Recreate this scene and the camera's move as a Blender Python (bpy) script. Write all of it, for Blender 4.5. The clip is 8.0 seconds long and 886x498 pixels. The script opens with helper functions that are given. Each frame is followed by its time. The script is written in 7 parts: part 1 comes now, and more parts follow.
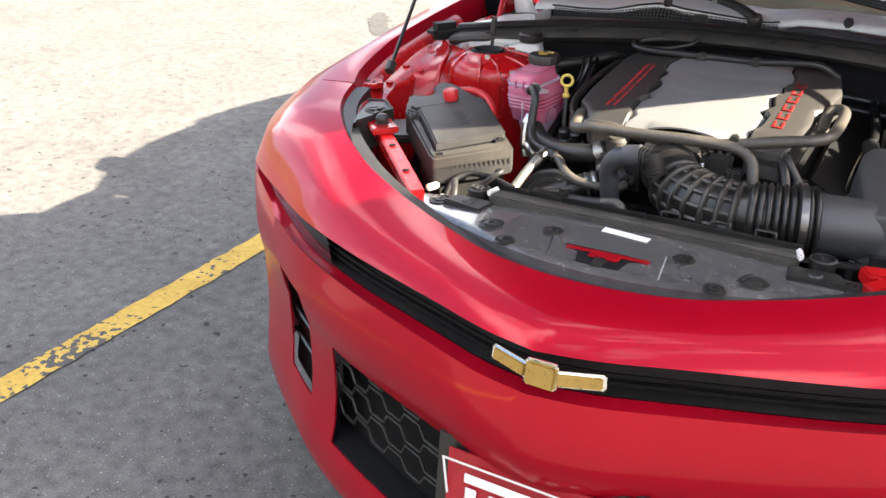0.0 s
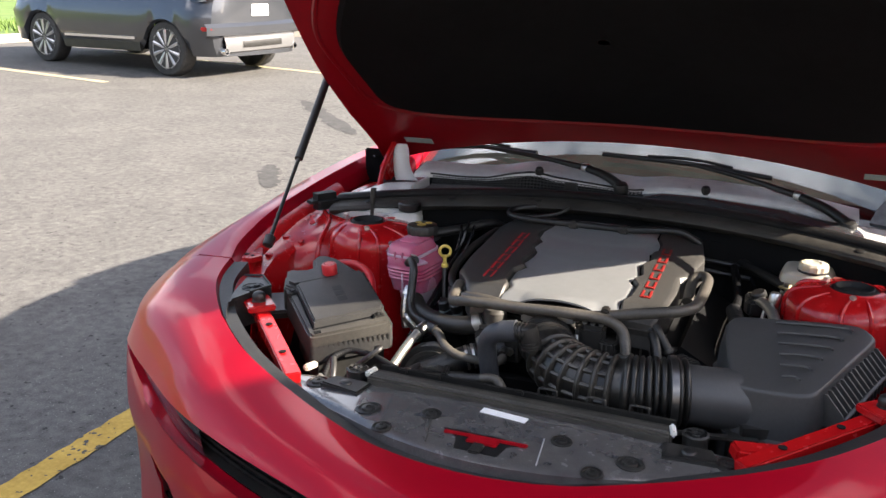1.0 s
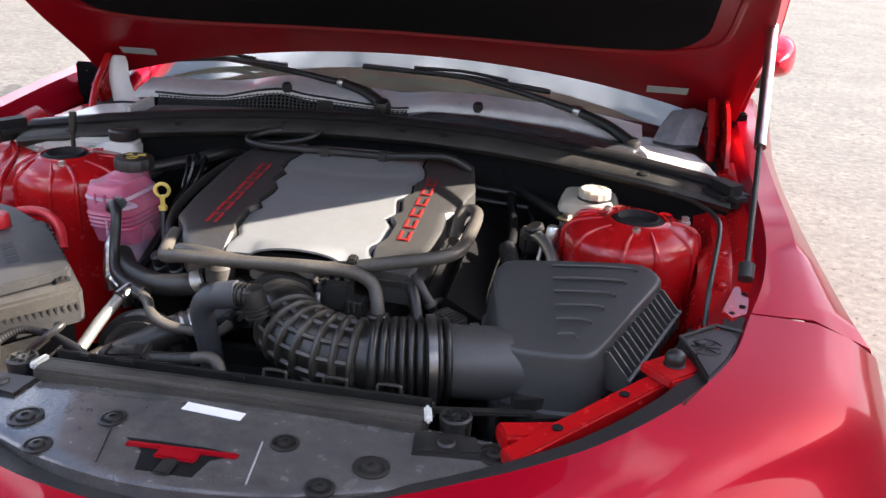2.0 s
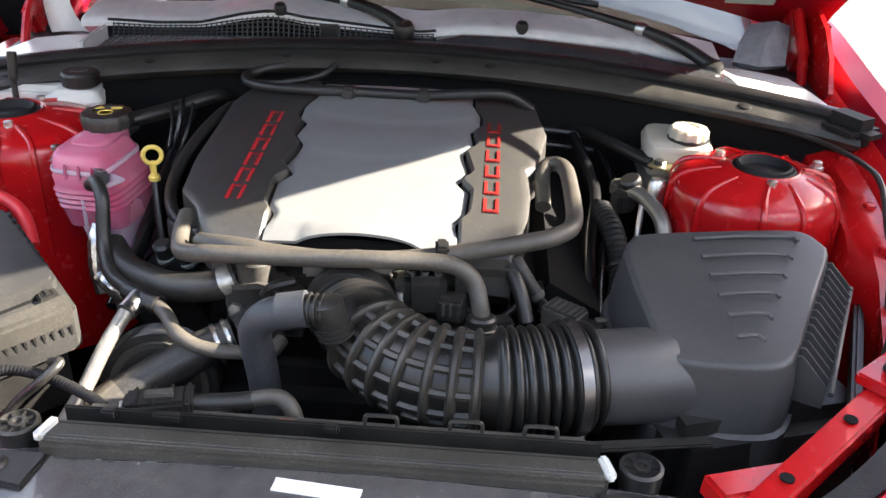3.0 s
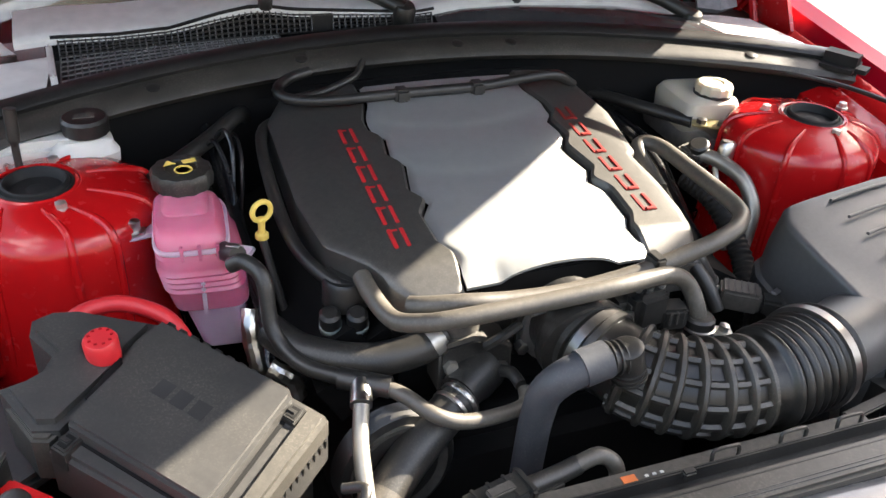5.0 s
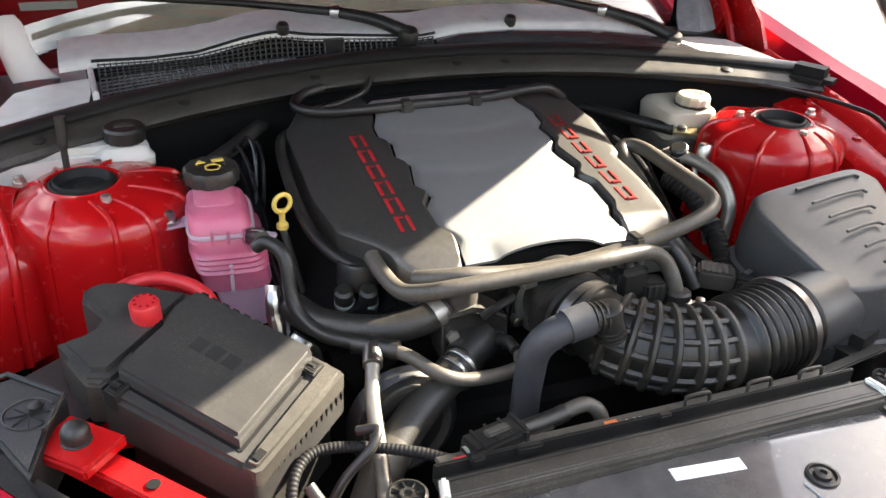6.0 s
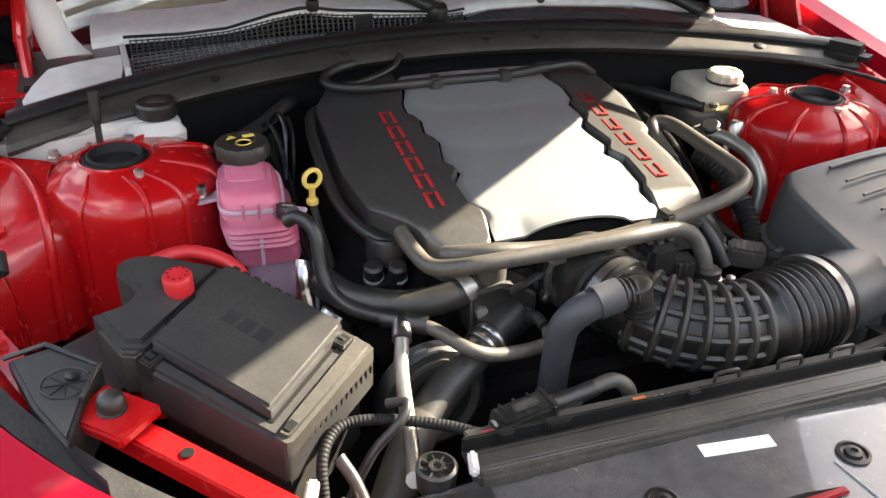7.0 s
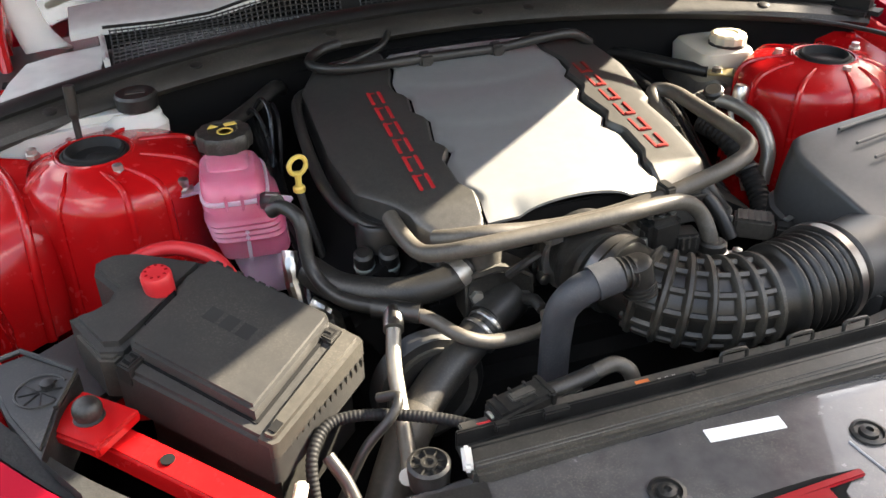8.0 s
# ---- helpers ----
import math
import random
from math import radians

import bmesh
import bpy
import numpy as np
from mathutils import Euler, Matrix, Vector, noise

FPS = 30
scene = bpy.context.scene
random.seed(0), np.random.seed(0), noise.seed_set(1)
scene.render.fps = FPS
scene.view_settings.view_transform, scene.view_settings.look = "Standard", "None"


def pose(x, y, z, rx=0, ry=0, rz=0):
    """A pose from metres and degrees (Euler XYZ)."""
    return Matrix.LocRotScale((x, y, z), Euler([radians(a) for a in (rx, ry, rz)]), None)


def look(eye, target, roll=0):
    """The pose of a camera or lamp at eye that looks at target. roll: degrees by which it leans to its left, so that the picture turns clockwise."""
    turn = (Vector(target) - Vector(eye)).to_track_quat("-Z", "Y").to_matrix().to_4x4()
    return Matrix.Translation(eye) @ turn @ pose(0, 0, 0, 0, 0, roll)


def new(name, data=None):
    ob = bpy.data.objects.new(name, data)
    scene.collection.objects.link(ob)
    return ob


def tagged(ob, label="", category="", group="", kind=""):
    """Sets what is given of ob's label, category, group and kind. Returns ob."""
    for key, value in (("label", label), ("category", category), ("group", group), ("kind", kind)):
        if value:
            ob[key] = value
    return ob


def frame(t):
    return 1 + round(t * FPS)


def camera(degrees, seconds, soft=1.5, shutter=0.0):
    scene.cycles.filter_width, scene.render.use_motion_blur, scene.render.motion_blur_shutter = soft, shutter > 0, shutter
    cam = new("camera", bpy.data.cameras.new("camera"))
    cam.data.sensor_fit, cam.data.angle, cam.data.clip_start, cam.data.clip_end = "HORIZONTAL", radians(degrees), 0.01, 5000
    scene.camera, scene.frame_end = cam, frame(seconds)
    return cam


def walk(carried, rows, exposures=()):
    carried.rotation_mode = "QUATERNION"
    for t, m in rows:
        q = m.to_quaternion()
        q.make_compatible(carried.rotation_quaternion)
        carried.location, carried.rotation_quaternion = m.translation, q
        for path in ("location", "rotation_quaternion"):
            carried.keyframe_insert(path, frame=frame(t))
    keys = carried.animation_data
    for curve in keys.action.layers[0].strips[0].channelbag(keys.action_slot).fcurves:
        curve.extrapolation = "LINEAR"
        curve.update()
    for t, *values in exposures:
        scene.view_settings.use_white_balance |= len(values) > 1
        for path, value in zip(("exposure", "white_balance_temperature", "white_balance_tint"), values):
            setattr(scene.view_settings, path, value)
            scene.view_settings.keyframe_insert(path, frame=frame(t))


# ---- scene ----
cam = camera(53.6, 8.0)
PATH = [
    (0, (0.42, -0.098, 1.428), (-0.481, 1.463, 0.562), -0.2),
    (0.5, (0.42, -0.061, 1.488), (-0.492, 1.6, 0.849), -0.1),
    (1, (0.438, -0.044, 1.498), (-0.31, 1.719, 0.922), 0.5),
    (1.5, (0.474, 0.085, 1.474), (-0.027, 1.908, 0.822), 1.3),
    (1.7, (0.478, 0.183, 1.455), (0.051, 2.016, 0.776), 1.8),
    (2.8, (0.229, 0.573, 1.388), (0.147, 2.349, 0.473), 2.9),
    (3, (0.148, 0.62, 1.382), (0.07, 2.389, 0.453), 2.4),
    (3.5, (-0.016, 0.866, 1.322), (-0.018, 2.563, 0.263), 1.4),
    (4, (-0.142, 1.018, 1.347), (0.058, 2.582, 0.117), 2.9),
    (4.5, (-0.36, 0.932, 1.448), (0.181, 2.467, 0.285), 3.7),
    (4.7, (-0.426, 0.895, 1.462), (0.201, 2.418, 0.328), 5.0),
    (5.8, (-0.498, 0.691, 1.449), (0.147, 2.321, 0.487), 2.2),
    (6, (-0.507, 0.685, 1.45), (0.127, 2.305, 0.463), 2.5),
    (6.5, (-0.508, 0.682, 1.45), (0.104, 2.297, 0.442), 2.4),
    (7, (-0.513, 0.682, 1.446), (0.06, 2.299, 0.418), 1.9),
    (7.5, (-0.505, 0.696, 1.441), (0.025, 2.311, 0.387), 1.7),
    (8, (-0.466, 0.711, 1.432), (0.056, 2.315, 0.358), -1.3),
]
walk(cam, [(t, look(eye, target, roll)) for t, eye, target, roll in PATH], [(0.0, 3.10, 6700, 12), (0.3, 2.82, 6650, 12), (0.6, 2.47, 6550, 12), (1.0, 2.25, 6350, 14), (1.7, 2.47, 6150, 17), (3.0, 3.12, 6350, 12), (3.6, 3.27, 6550, 10), (4.5, 3.25, 6550, 11), (6.0, 3.17, 6800, 10), (8.0, 3.13, 6900, 10)])

# ---- light ----
SUN_AZ = (0.9806, 0.1961)      # towards the sun, on the ground
SUN_EL = radians(28.2)
world = bpy.data.worlds.new("sky")
scene.world = world
world.use_nodes = True
wn, wl = world.node_tree.nodes, world.node_tree.links
sky = wn.new("ShaderNodeTexSky")
sky.sky_type, sky.sun_disc = "NISHITA", False
sky.sun_elevation, sky.sun_rotation = SUN_EL, math.atan2(SUN_AZ[0], SUN_AZ[1])
sky.dust_density = 2.5
coord = wn.new("ShaderNodeTexCoord")
puffs = wn.new("ShaderNodeTexNoise")
puffs.inputs["Scale"].default_value, puffs.inputs["Detail"].default_value = 3.2, 7.0
edge = wn.new("ShaderNodeValToRGB")
edge.color_ramp.elements[0].position, edge.color_ramp.elements[1].position = 0.51, 0.66
cloudy = wn.new("ShaderNodeMix")
cloudy.data_type = "RGBA"
cloudy.inputs[7].default_value = (13.9, 14.1, 14.7, 1)
wl.new(coord.outputs["Generated"], puffs.inputs["Vector"])
wl.new(puffs.outputs["Fac"], edge.inputs["Fac"])
wl.new(edge.outputs["Color"], cloudy.inputs[0])
wl.new(sky.outputs["Color"], cloudy.inputs[6])
wl.new(cloudy.outputs[2], wn["Background"].inputs["Color"])
wn["Background"].inputs["Strength"].default_value = 0.062
sun = new("sun", bpy.data.lights.new("sun", "SUN"))
sun.data.energy, sun.data.angle, sun.data.color = 5.0, radians(0.53), (1.0, 0.90, 0.75)
sun.matrix_world = look((0, 0, 0), (-SUN_AZ[0] * math.cos(SUN_EL), -SUN_AZ[1] * math.cos(SUN_EL), -math.sin(SUN_EL)))


# ---- materials ----
def surface(name, base, rough=0.5, metal=0.0, vary=0.25, scale=30.0, bump=0.0, bump_scale=200.0, coat=0.0, second=None, alpha=1.0, transmission=0.0, big=4.0, rough_vary=0.05, spec=0.5, dust=0.0):
    """A Principled material whose colour drifts at two scales, with fine relief."""
    m = bpy.data.materials.new(name)
    m.use_nodes = True
    n, l = m.node_tree.nodes, m.node_tree.links
    p = n["Principled BSDF"]
    tc = n.new("ShaderNodeTexCoord")
    n1, n2 = n.new("ShaderNodeTexNoise"), n.new("ShaderNodeTexNoise")
    n1.inputs["Scale"].default_value, n1.inputs["Detail"].default_value = scale, 6
    n2.inputs["Scale"].default_value, n2.inputs["Detail"].default_value = big, 4
    l.new(tc.outputs["Object"], n1.inputs["Vector"])
    l.new(tc.outputs["Object"], n2.inputs["Vector"])
    add = n.new("ShaderNodeMath")
    add.operation = "ADD"
    l.new(n1.outputs["Fac"], add.inputs[0])
    l.new(n2.outputs["Fac"], add.inputs[1])
    ramp = n.new("ShaderNodeMapRange")
    ramp.inputs["From Min"].default_value, ramp.inputs["From Max"].default_value = 0.65, 1.35
    l.new(add.outputs[0], ramp.inputs["Value"])
    mix = n.new("ShaderNodeMix")
    mix.data_type = "RGBA"
    lo = [c * (1 - vary) for c in base]
    hi = second or [min(1.0, c * (1 + vary)) for c in base]
    mix.inputs[6].default_value, mix.inputs[7].default_value = (*lo, 1), (*hi, 1)
    l.new(ramp.outputs[0], mix.inputs[0])
    out = mix.outputs[2]
    if dust:
        grit, film, both, over = n.new("ShaderNodeTexNoise"), n.new("ShaderNodeTexNoise"), n.new("ShaderNodeMath"), n.new("ShaderNodeMix")
        grit.inputs["Scale"].default_value, grit.inputs["Detail"].default_value = 420, 2
        film.inputs["Scale"].default_value, film.inputs["Detail"].default_value = 11, 5
        speck, haze = n.new("ShaderNodeMapRange"), n.new("ShaderNodeMapRange")
        speck.inputs["From Min"].default_value, speck.inputs["From Max"].default_value = 0.50, 0.78
        speck.inputs["To Min"].default_value = 0.16
        haze.inputs["From Min"].default_value, haze.inputs["From Max"].default_value = 0.38, 0.70
        haze.inputs["To Max"].default_value = dust
        both.operation, over.data_type = "MULTIPLY", "RGBA"
        over.inputs[7].default_value = (0.26, 0.235, 0.19, 1)
        for a, r in ((grit, speck), (film, haze)):
            l.new(tc.outputs["Object"], a.inputs["Vector"])
            l.new(a.outputs["Fac"], r.inputs["Value"])
        l.new(speck.outputs[0], both.inputs[0])
        l.new(haze.outputs[0], both.inputs[1])
        l.new(both.outputs[0], over.inputs[0])
        l.new(out, over.inputs[6])
        out = over.outputs[2]
    l.new(out, p.inputs["Base Color"])
    rr = n.new("ShaderNodeMapRange")
    rr.inputs["To Min"].default_value, rr.inputs["To Max"].default_value = max(0.02, rough - rough_vary), min(1, rough + rough_vary)
    l.new(n1.outputs["Fac"], rr.inputs["Value"])
    l.new(rr.outputs[0], p.inputs["Roughness"])
    p.inputs["Metallic"].default_value = metal
    p.inputs["Specular IOR Level"].default_value = spec
    p.inputs["Coat Weight"].default_value = coat
    p.inputs["Coat Roughness"].default_value = 0.04
    p.inputs["Transmission Weight"].default_value = transmission
    if bump:
        nb, b = n.new("ShaderNodeTexNoise"), n.new("ShaderNodeBump")
        nb.inputs["Scale"].default_value, nb.inputs["Detail"].default_value = bump_scale, 3
        b.inputs["Strength"].default_value, b.inputs["Distance"].default_value = bump, 0.002
        l.new(tc.outputs["Object"], nb.inputs["Vector"])
        l.new(nb.outputs["Fac"], b.inputs["Height"])
        l.new(b.outputs[0], p.inputs["Normal"])
    return m


RED = surface("red_paint", (0.38, 0.003, 0.015), 0.30, 0.35, 0.07, 900, 0.010, 30, coat=0.42, rough_vary=0.05, spec=0.08)
RED_BAY = surface("red_bay_paint", (0.40, 0.0045, 0.006), 0.26, 0.0, 0.06, 60, 0.04, 40, coat=0.35, rough_vary=0.05, spec=0.4, dust=0.05)
# Red darkened for the hood's underside: its shade is put into the colour.
RED_INNER = surface("darker_red_paint", (0.24, 0.003, 0.008), 0.34, 0.0, 0.1, 60, 0.03, 60, spec=0.2, coat=0.15)
BLACK = surface("black_plastic", (0.010, 0.010, 0.010), 0.40, 0, 0.2, 70, 0.08, 500, second=(0.017, 0.0165, 0.015), dust=0.18)
# Near-black for voids, holes and deep places: their shade is put into the colour.
DARK = surface("void_black", (0.004, 0.004, 0.004), 0.85, 0, 0.3, 20, spec=0.2)
DUSTY = surface("dusty_black_plastic", (0.042, 0.039, 0.034), 0.55, 0, 0.25, 140, 0.15, 600, second=(0.075, 0.069, 0.058))
COVER = surface("charcoal_plastic", (0.075, 0.072, 0.067), 0.42, 0.55, 0.1, 120, 0.12, 1400, second=(0.095, 0.091, 0.083), dust=0.25)
SATIN = surface("satin_black_plastic", (0.052, 0.051, 0.053), 0.24, 0, 0.2, 40, 0, 300, second=(0.088, 0.085, 0.085), rough_vary=0.10, coat=0.9, dust=0.35)
SILVER = surface("silver_plastic", (0.40, 0.405, 0.396), 0.34, 0.60, 0.06, 60, 0.03, 900, big=9, dust=0.12)
RUBBER = surface("black_rubber", (0.011, 0.011, 0.011), 0.42, 0, 0.3, 60, 0.08, 300, second=(0.021, 0.020, 0.018), dust=0.22)
HOSE_TAN = surface("dusty_grey_hose", (0.052, 0.046, 0.038), 0.45, 0, 0.2, 160, 0.06, 400, second=(0.078, 0.069, 0.056), big=12, dust=0.3)
LOOM = surface("dull_loom_plastic", (0.012, 0.012, 0.012), 0.6, 0, 0.2, 60, spec=0.2)
BLUEGREY = surface("blue_grey_rubber", (0.030, 0.034, 0.043), 0.55, 0, 0.25, 50, 0.1, 300, second=(0.043, 0.047, 0.056), dust=0.25)
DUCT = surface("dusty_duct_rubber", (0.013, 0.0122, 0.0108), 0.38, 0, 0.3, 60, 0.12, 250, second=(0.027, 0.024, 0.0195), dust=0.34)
BEAM = surface("dusty_beam_plastic", (0.026, 0.0245, 0.021), 0.42, 0, 0.2, 90, 0.05, 400, second=(0.044, 0.041, 0.035), dust=0.5)
STEEL = surface("steel", (0.58, 0.57, 0.54), 0.3, 1.0, 0.15, 40)
ALU = surface("cast_aluminium", (0.50, 0.485, 0.45), 0.40, 0.9, 0.25, 60, 0.3, 250)
DULL_ALU = surface("dull_aluminium_pipe", (0.30, 0.285, 0.25), 0.40, 0.75, 0.2, 60, 0.05, 200)
CLAMP = surface("dull_clamp_steel", (0.19, 0.18, 0.17), 0.30, 0.9, 0.2, 80)
RIMS = surface("bright_wheel_paint", (0.55, 0.55, 0.55), 0.3, 0.6, 0.05, 60)
CHROME = surface("chrome", (0.8, 0.8, 0.8), 0.08, 1.0, 0.03, 30, rough_vary=0.03)
GOLD = surface("gold_badge", (0.40, 0.28, 0.09), 0.28, 0.85, 0.1, 60)
YELLOW = surface("yellow_plastic", (0.74, 0.54, 0.12), 0.4, 0, 0.1, 60)
# Darker copy of the badge red: how the sunlit right badge reads, painted in.
TEXT_DEEP = surface("sunlit_badge_dark_red", (0.22, 0.015, 0.012), 0.45, 0, 0.1, 90)
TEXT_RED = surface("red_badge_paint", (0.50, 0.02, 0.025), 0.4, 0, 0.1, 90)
WHITE = surface("white_translucent_plastic", (0.70, 0.69, 0.64), 0.45, 0, 0.08, 20, transmission=0.15)
CREAM = surface("cream_translucent_plastic", (0.50, 0.46, 0.37), 0.42, 0, 0.1, 20, transmission=0.15)
STICKER = surface("white_sticker", (0.80, 0.80, 0.80), 0.45, 0, 0.04, 30)
PINK = surface("pink_coolant_plastic", (0.66, 0.085, 0.19), 0.26, 0, 0.15, 9, 0.04, 60, second=(0.84, 0.34, 0.46), transmission=0.30)
PINK_PALE = surface("pale_pink_plastic", (0.70, 0.50, 0.62), 0.32, 0, 0.1, 20, transmission=0.25)
FELT = surface("black_felt", (0.006, 0.006, 0.0065), 0.95, 0, 0.4, 40, 0.3, 500, spec=0.1)
TYRE = surface("tyre_rubber", (0.03, 0.03, 0.03), 0.75, 0, 0.3, 30, 0.2, 200, dust=0.4)
SUVGREY = surface("grey_metallic_paint", (0.060, 0.064, 0.073), 0.3, 0.6, 0.05, 600, coat=1.0, rough_vary=0.05)
SUVSILVER = surface("silver_bumper_paint", (0.18, 0.18, 0.18), 0.35, 0.5, 0.05, 60)
LENS_RED = surface("red_lens", (0.45, 0.02, 0.02), 0.15, 0, 0.05, 40)
PLATE_W = surface("plate_white", (0.75, 0.75, 0.73), 0.45, 0, 0.05, 60)
PLATE_R = surface("plate_red", (0.33, 0.012, 0.02), 0.4, 0, 0.1, 60)
LINE_W = surface("faded_stall_paint", (0.46, 0.39, 0.23), 0.8, 0, 0.2, 20)
GRASS = surface("grass_green", (0.09, 0.17, 0.03), 0.8, 0, 0.5, 3, 0.5, 60, second=(0.17, 0.26, 0.05), big=0.7)
KERB = surface("kerb_concrete", (0.27, 0.25, 0.21), 0.85, 0, 0.2, 10, 0.3, 80)
TAR = surface("tar_patch", (0.045, 0.043, 0.040), 0.8, 0, 0.3, 10, 0.3, 90)

LABEL = surface("grey_label", (0.22, 0.25, 0.23), 0.6, 0, 0.1, 90)


def asphalt():
    """Old car-park asphalt: pale stones in a worn grey binder, with stains."""
    m = surface("asphalt", (0.078, 0.074, 0.068), 0.90, 0, 0.40, 170, 1.0, 240, second=(0.150, 0.141, 0.127), big=22.0)
    n, l = m.node_tree.nodes, m.node_tree.links
    p = n["Principled BSDF"]
    old = p.inputs["Base Color"].links[0].from_socket
    tc = n.new("ShaderNodeTexCoord")
    vor = n.new("ShaderNodeTexVoronoi")
    vor.inputs["Scale"].default_value = 110
    ramp = n.new("ShaderNodeMapRange")
    ramp.inputs["From Min"].default_value, ramp.inputs["From Max"].default_value = 0.30, 0.05
    noise2 = n.new("ShaderNodeTexNoise")
    noise2.inputs["Scale"].default_value = 60
    gate = n.new("ShaderNodeMapRange")
    gate.inputs["From Min"].default_value, gate.inputs["From Max"].default_value = 0.52, 0.66
    mul = n.new("ShaderNodeMath")
    mul.operation = "MULTIPLY"
    mix = n.new("ShaderNodeMix")
    mix.data_type = "RGBA"
    mix.inputs[7].default_value = (0.40, 0.385, 0.36, 1)
    l.new(tc.outputs["Object"], vor.inputs["Vector"])
    l.new(tc.outputs["Object"], noise2.inputs["Vector"])
    l.new(vor.outputs["Distance"], ramp.inputs["Value"])
    l.new(noise2.outputs["Fac"], gate.inputs["Value"])
    l.new(ramp.outputs[0], mul.inputs[0])
    l.new(gate.outputs[0], mul.inputs[1])
    l.new(mul.outputs[0], mix.inputs[0])
    l.new(old, mix.inputs[6])
    pits = n.new("ShaderNodeTexNoise")
    pits.inputs["Scale"].default_value, pits.inputs["Detail"].default_value = 28, 2
    pit = n.new("ShaderNodeMapRange")
    pit.inputs["From Min"].default_value, pit.inputs["From Max"].default_value = 0.66, 0.72
    blots = n.new("ShaderNodeTexNoise")
    blots.inputs["Scale"].default_value, blots.inputs["Detail"].default_value = 2.2, 5
    blot = n.new("ShaderNodeMapRange")
    blot.inputs["From Min"].default_value, blot.inputs["From Max"].default_value = 0.35, 0.70
    blot.inputs["To Min"].default_value, blot.inputs["To Max"].default_value = 0.88, 1.12
    dark, tone = n.new("ShaderNodeMix"), n.new("ShaderNodeMix")
    dark.data_type = tone.data_type = "RGBA"
    tone.blend_type = "MULTIPLY"
    tone.inputs[0].default_value = 1.0
    dark.inputs[7].default_value = (0.022, 0.020, 0.018, 1)
    for a in (pits, blots):
        l.new(tc.outputs["Object"], a.inputs["Vector"])
    l.new(pits.outputs["Fac"], pit.inputs["Value"])
    l.new(blots.outputs["Fac"], blot.inputs["Value"])
    l.new(mix.outputs[2], tone.inputs[6])
    l.new(blot.outputs[0], tone.inputs[7])
    l.new(pit.outputs[0], dark.inputs[0])
    l.new(tone.outputs[2], dark.inputs[6])
    l.new(dark.outputs[2], p.inputs["Base Color"])
    return m


for m, depth in ((PINK, (0.05, 0.012, 0.02)), (PINK_PALE, (0.04, 0.02, 0.03)), (WHITE, (0.04, 0.04, 0.035)), (CREAM, (0.04, 0.035, 0.025))):
    soft = m.node_tree.nodes["Principled BSDF"]
    soft.inputs["Subsurface Weight"].default_value = 0.5
    soft.inputs["Subsurface Radius"].default_value = depth
    soft.inputs["Subsurface Scale"].default_value = 0.5

ASPHALT = asphalt()


def worn_paint():
    """Yellow road paint, chipped through to the asphalt in clusters."""
    m = surface("yellow_road_paint", (0.52, 0.31, 0.035), 0.8, 0, 0.25, 60, 0.5, 250, second=(0.62, 0.40, 0.07), big=6)
    n, l = m.node_tree.nodes, m.node_tree.links
    p = n["Principled BSDF"]
    old = p.inputs["Base Color"].links[0].from_socket
    tc = n.new("ShaderNodeTexCoord")
    chips, fields = n.new("ShaderNodeTexNoise"), n.new("ShaderNodeTexNoise")
    chips.inputs["Scale"].default_value, chips.inputs["Detail"].default_value = 38, 5
    fields.inputs["Scale"].default_value = 2.6
    total, cut = n.new("ShaderNodeMath"), n.new("ShaderNodeMapRange")
    cut.inputs["From Min"].default_value, cut.inputs["From Max"].default_value = 1.14, 1.18
    mix = n.new("ShaderNodeMix")
    mix.data_type = "RGBA"
    mix.inputs[7].default_value = (0.06, 0.056, 0.05, 1)
    for a in (chips, fields):
        l.new(tc.outputs["Object"], a.inputs["Vector"])
    l.new(chips.outputs["Fac"], total.inputs[0])
    l.new(fields.outputs["Fac"], total.inputs[1])
    l.new(total.outputs[0], cut.inputs["Value"])
    l.new(cut.outputs[0], mix.inputs[0])
    l.new(old, mix.inputs[6])
    l.new(mix.outputs[2], p.inputs["Base Color"])
    return m


LINE_Y = worn_paint()


def glass(name, tint, rough=0.0):
    m = bpy.data.materials.new(name)
    m.use_nodes = True
    p = m.node_tree.nodes["Principled BSDF"]
    p.inputs["Base Color"].default_value = (*tint, 1)
    p.inputs["Roughness"].default_value = rough
    p.inputs["Transmission Weight"].default_value = 1.0
    p.inputs["IOR"].default_value = 1.7
    return m


GLASS = glass("tinted_glass", (0.55, 0.62, 0.62))
# Index raised past real glass so that the sky's reflection shows stronger.
SCREEN = glass("sheen_windshield_glass", (0.52, 0.64, 0.68))
SCREEN.node_tree.nodes["Principled BSDF"].inputs["Transmission Weight"].default_value = 0.97
SCREEN.node_tree.nodes["Principled BSDF"].inputs["IOR"].default_value = 1.8
SMOKE = glass("smoked_lens", (0.12, 0.12, 0.13), 0.05)


# ---- mesh helpers ----
def part(name, bm, material, parent=None, label="", sharp=38):
    """One bmesh, in the world's coordinates, as one mesh object under parent."""
    bm.normal_update()
    for e in bm.edges:
        e.smooth = len(e.link_faces) == 2 and e.calc_face_angle(0) < radians(sharp)
    me = bpy.data.meshes.new(name)
    for f in bm.faces:
        f.smooth = True
    bm.to_mesh(me)
    bm.free()
    me.materials.append(material)
    ob = new(name, me)
    if parent is not None:
        ob.parent = parent
        base = parent.matrix_basis.translation.copy()
        if parent.parent is not None:
            base += parent.parent.matrix_basis.translation
        ob.matrix_basis = Matrix.Translation(-base)
    if label:
        ob["label"] = label
    return ob


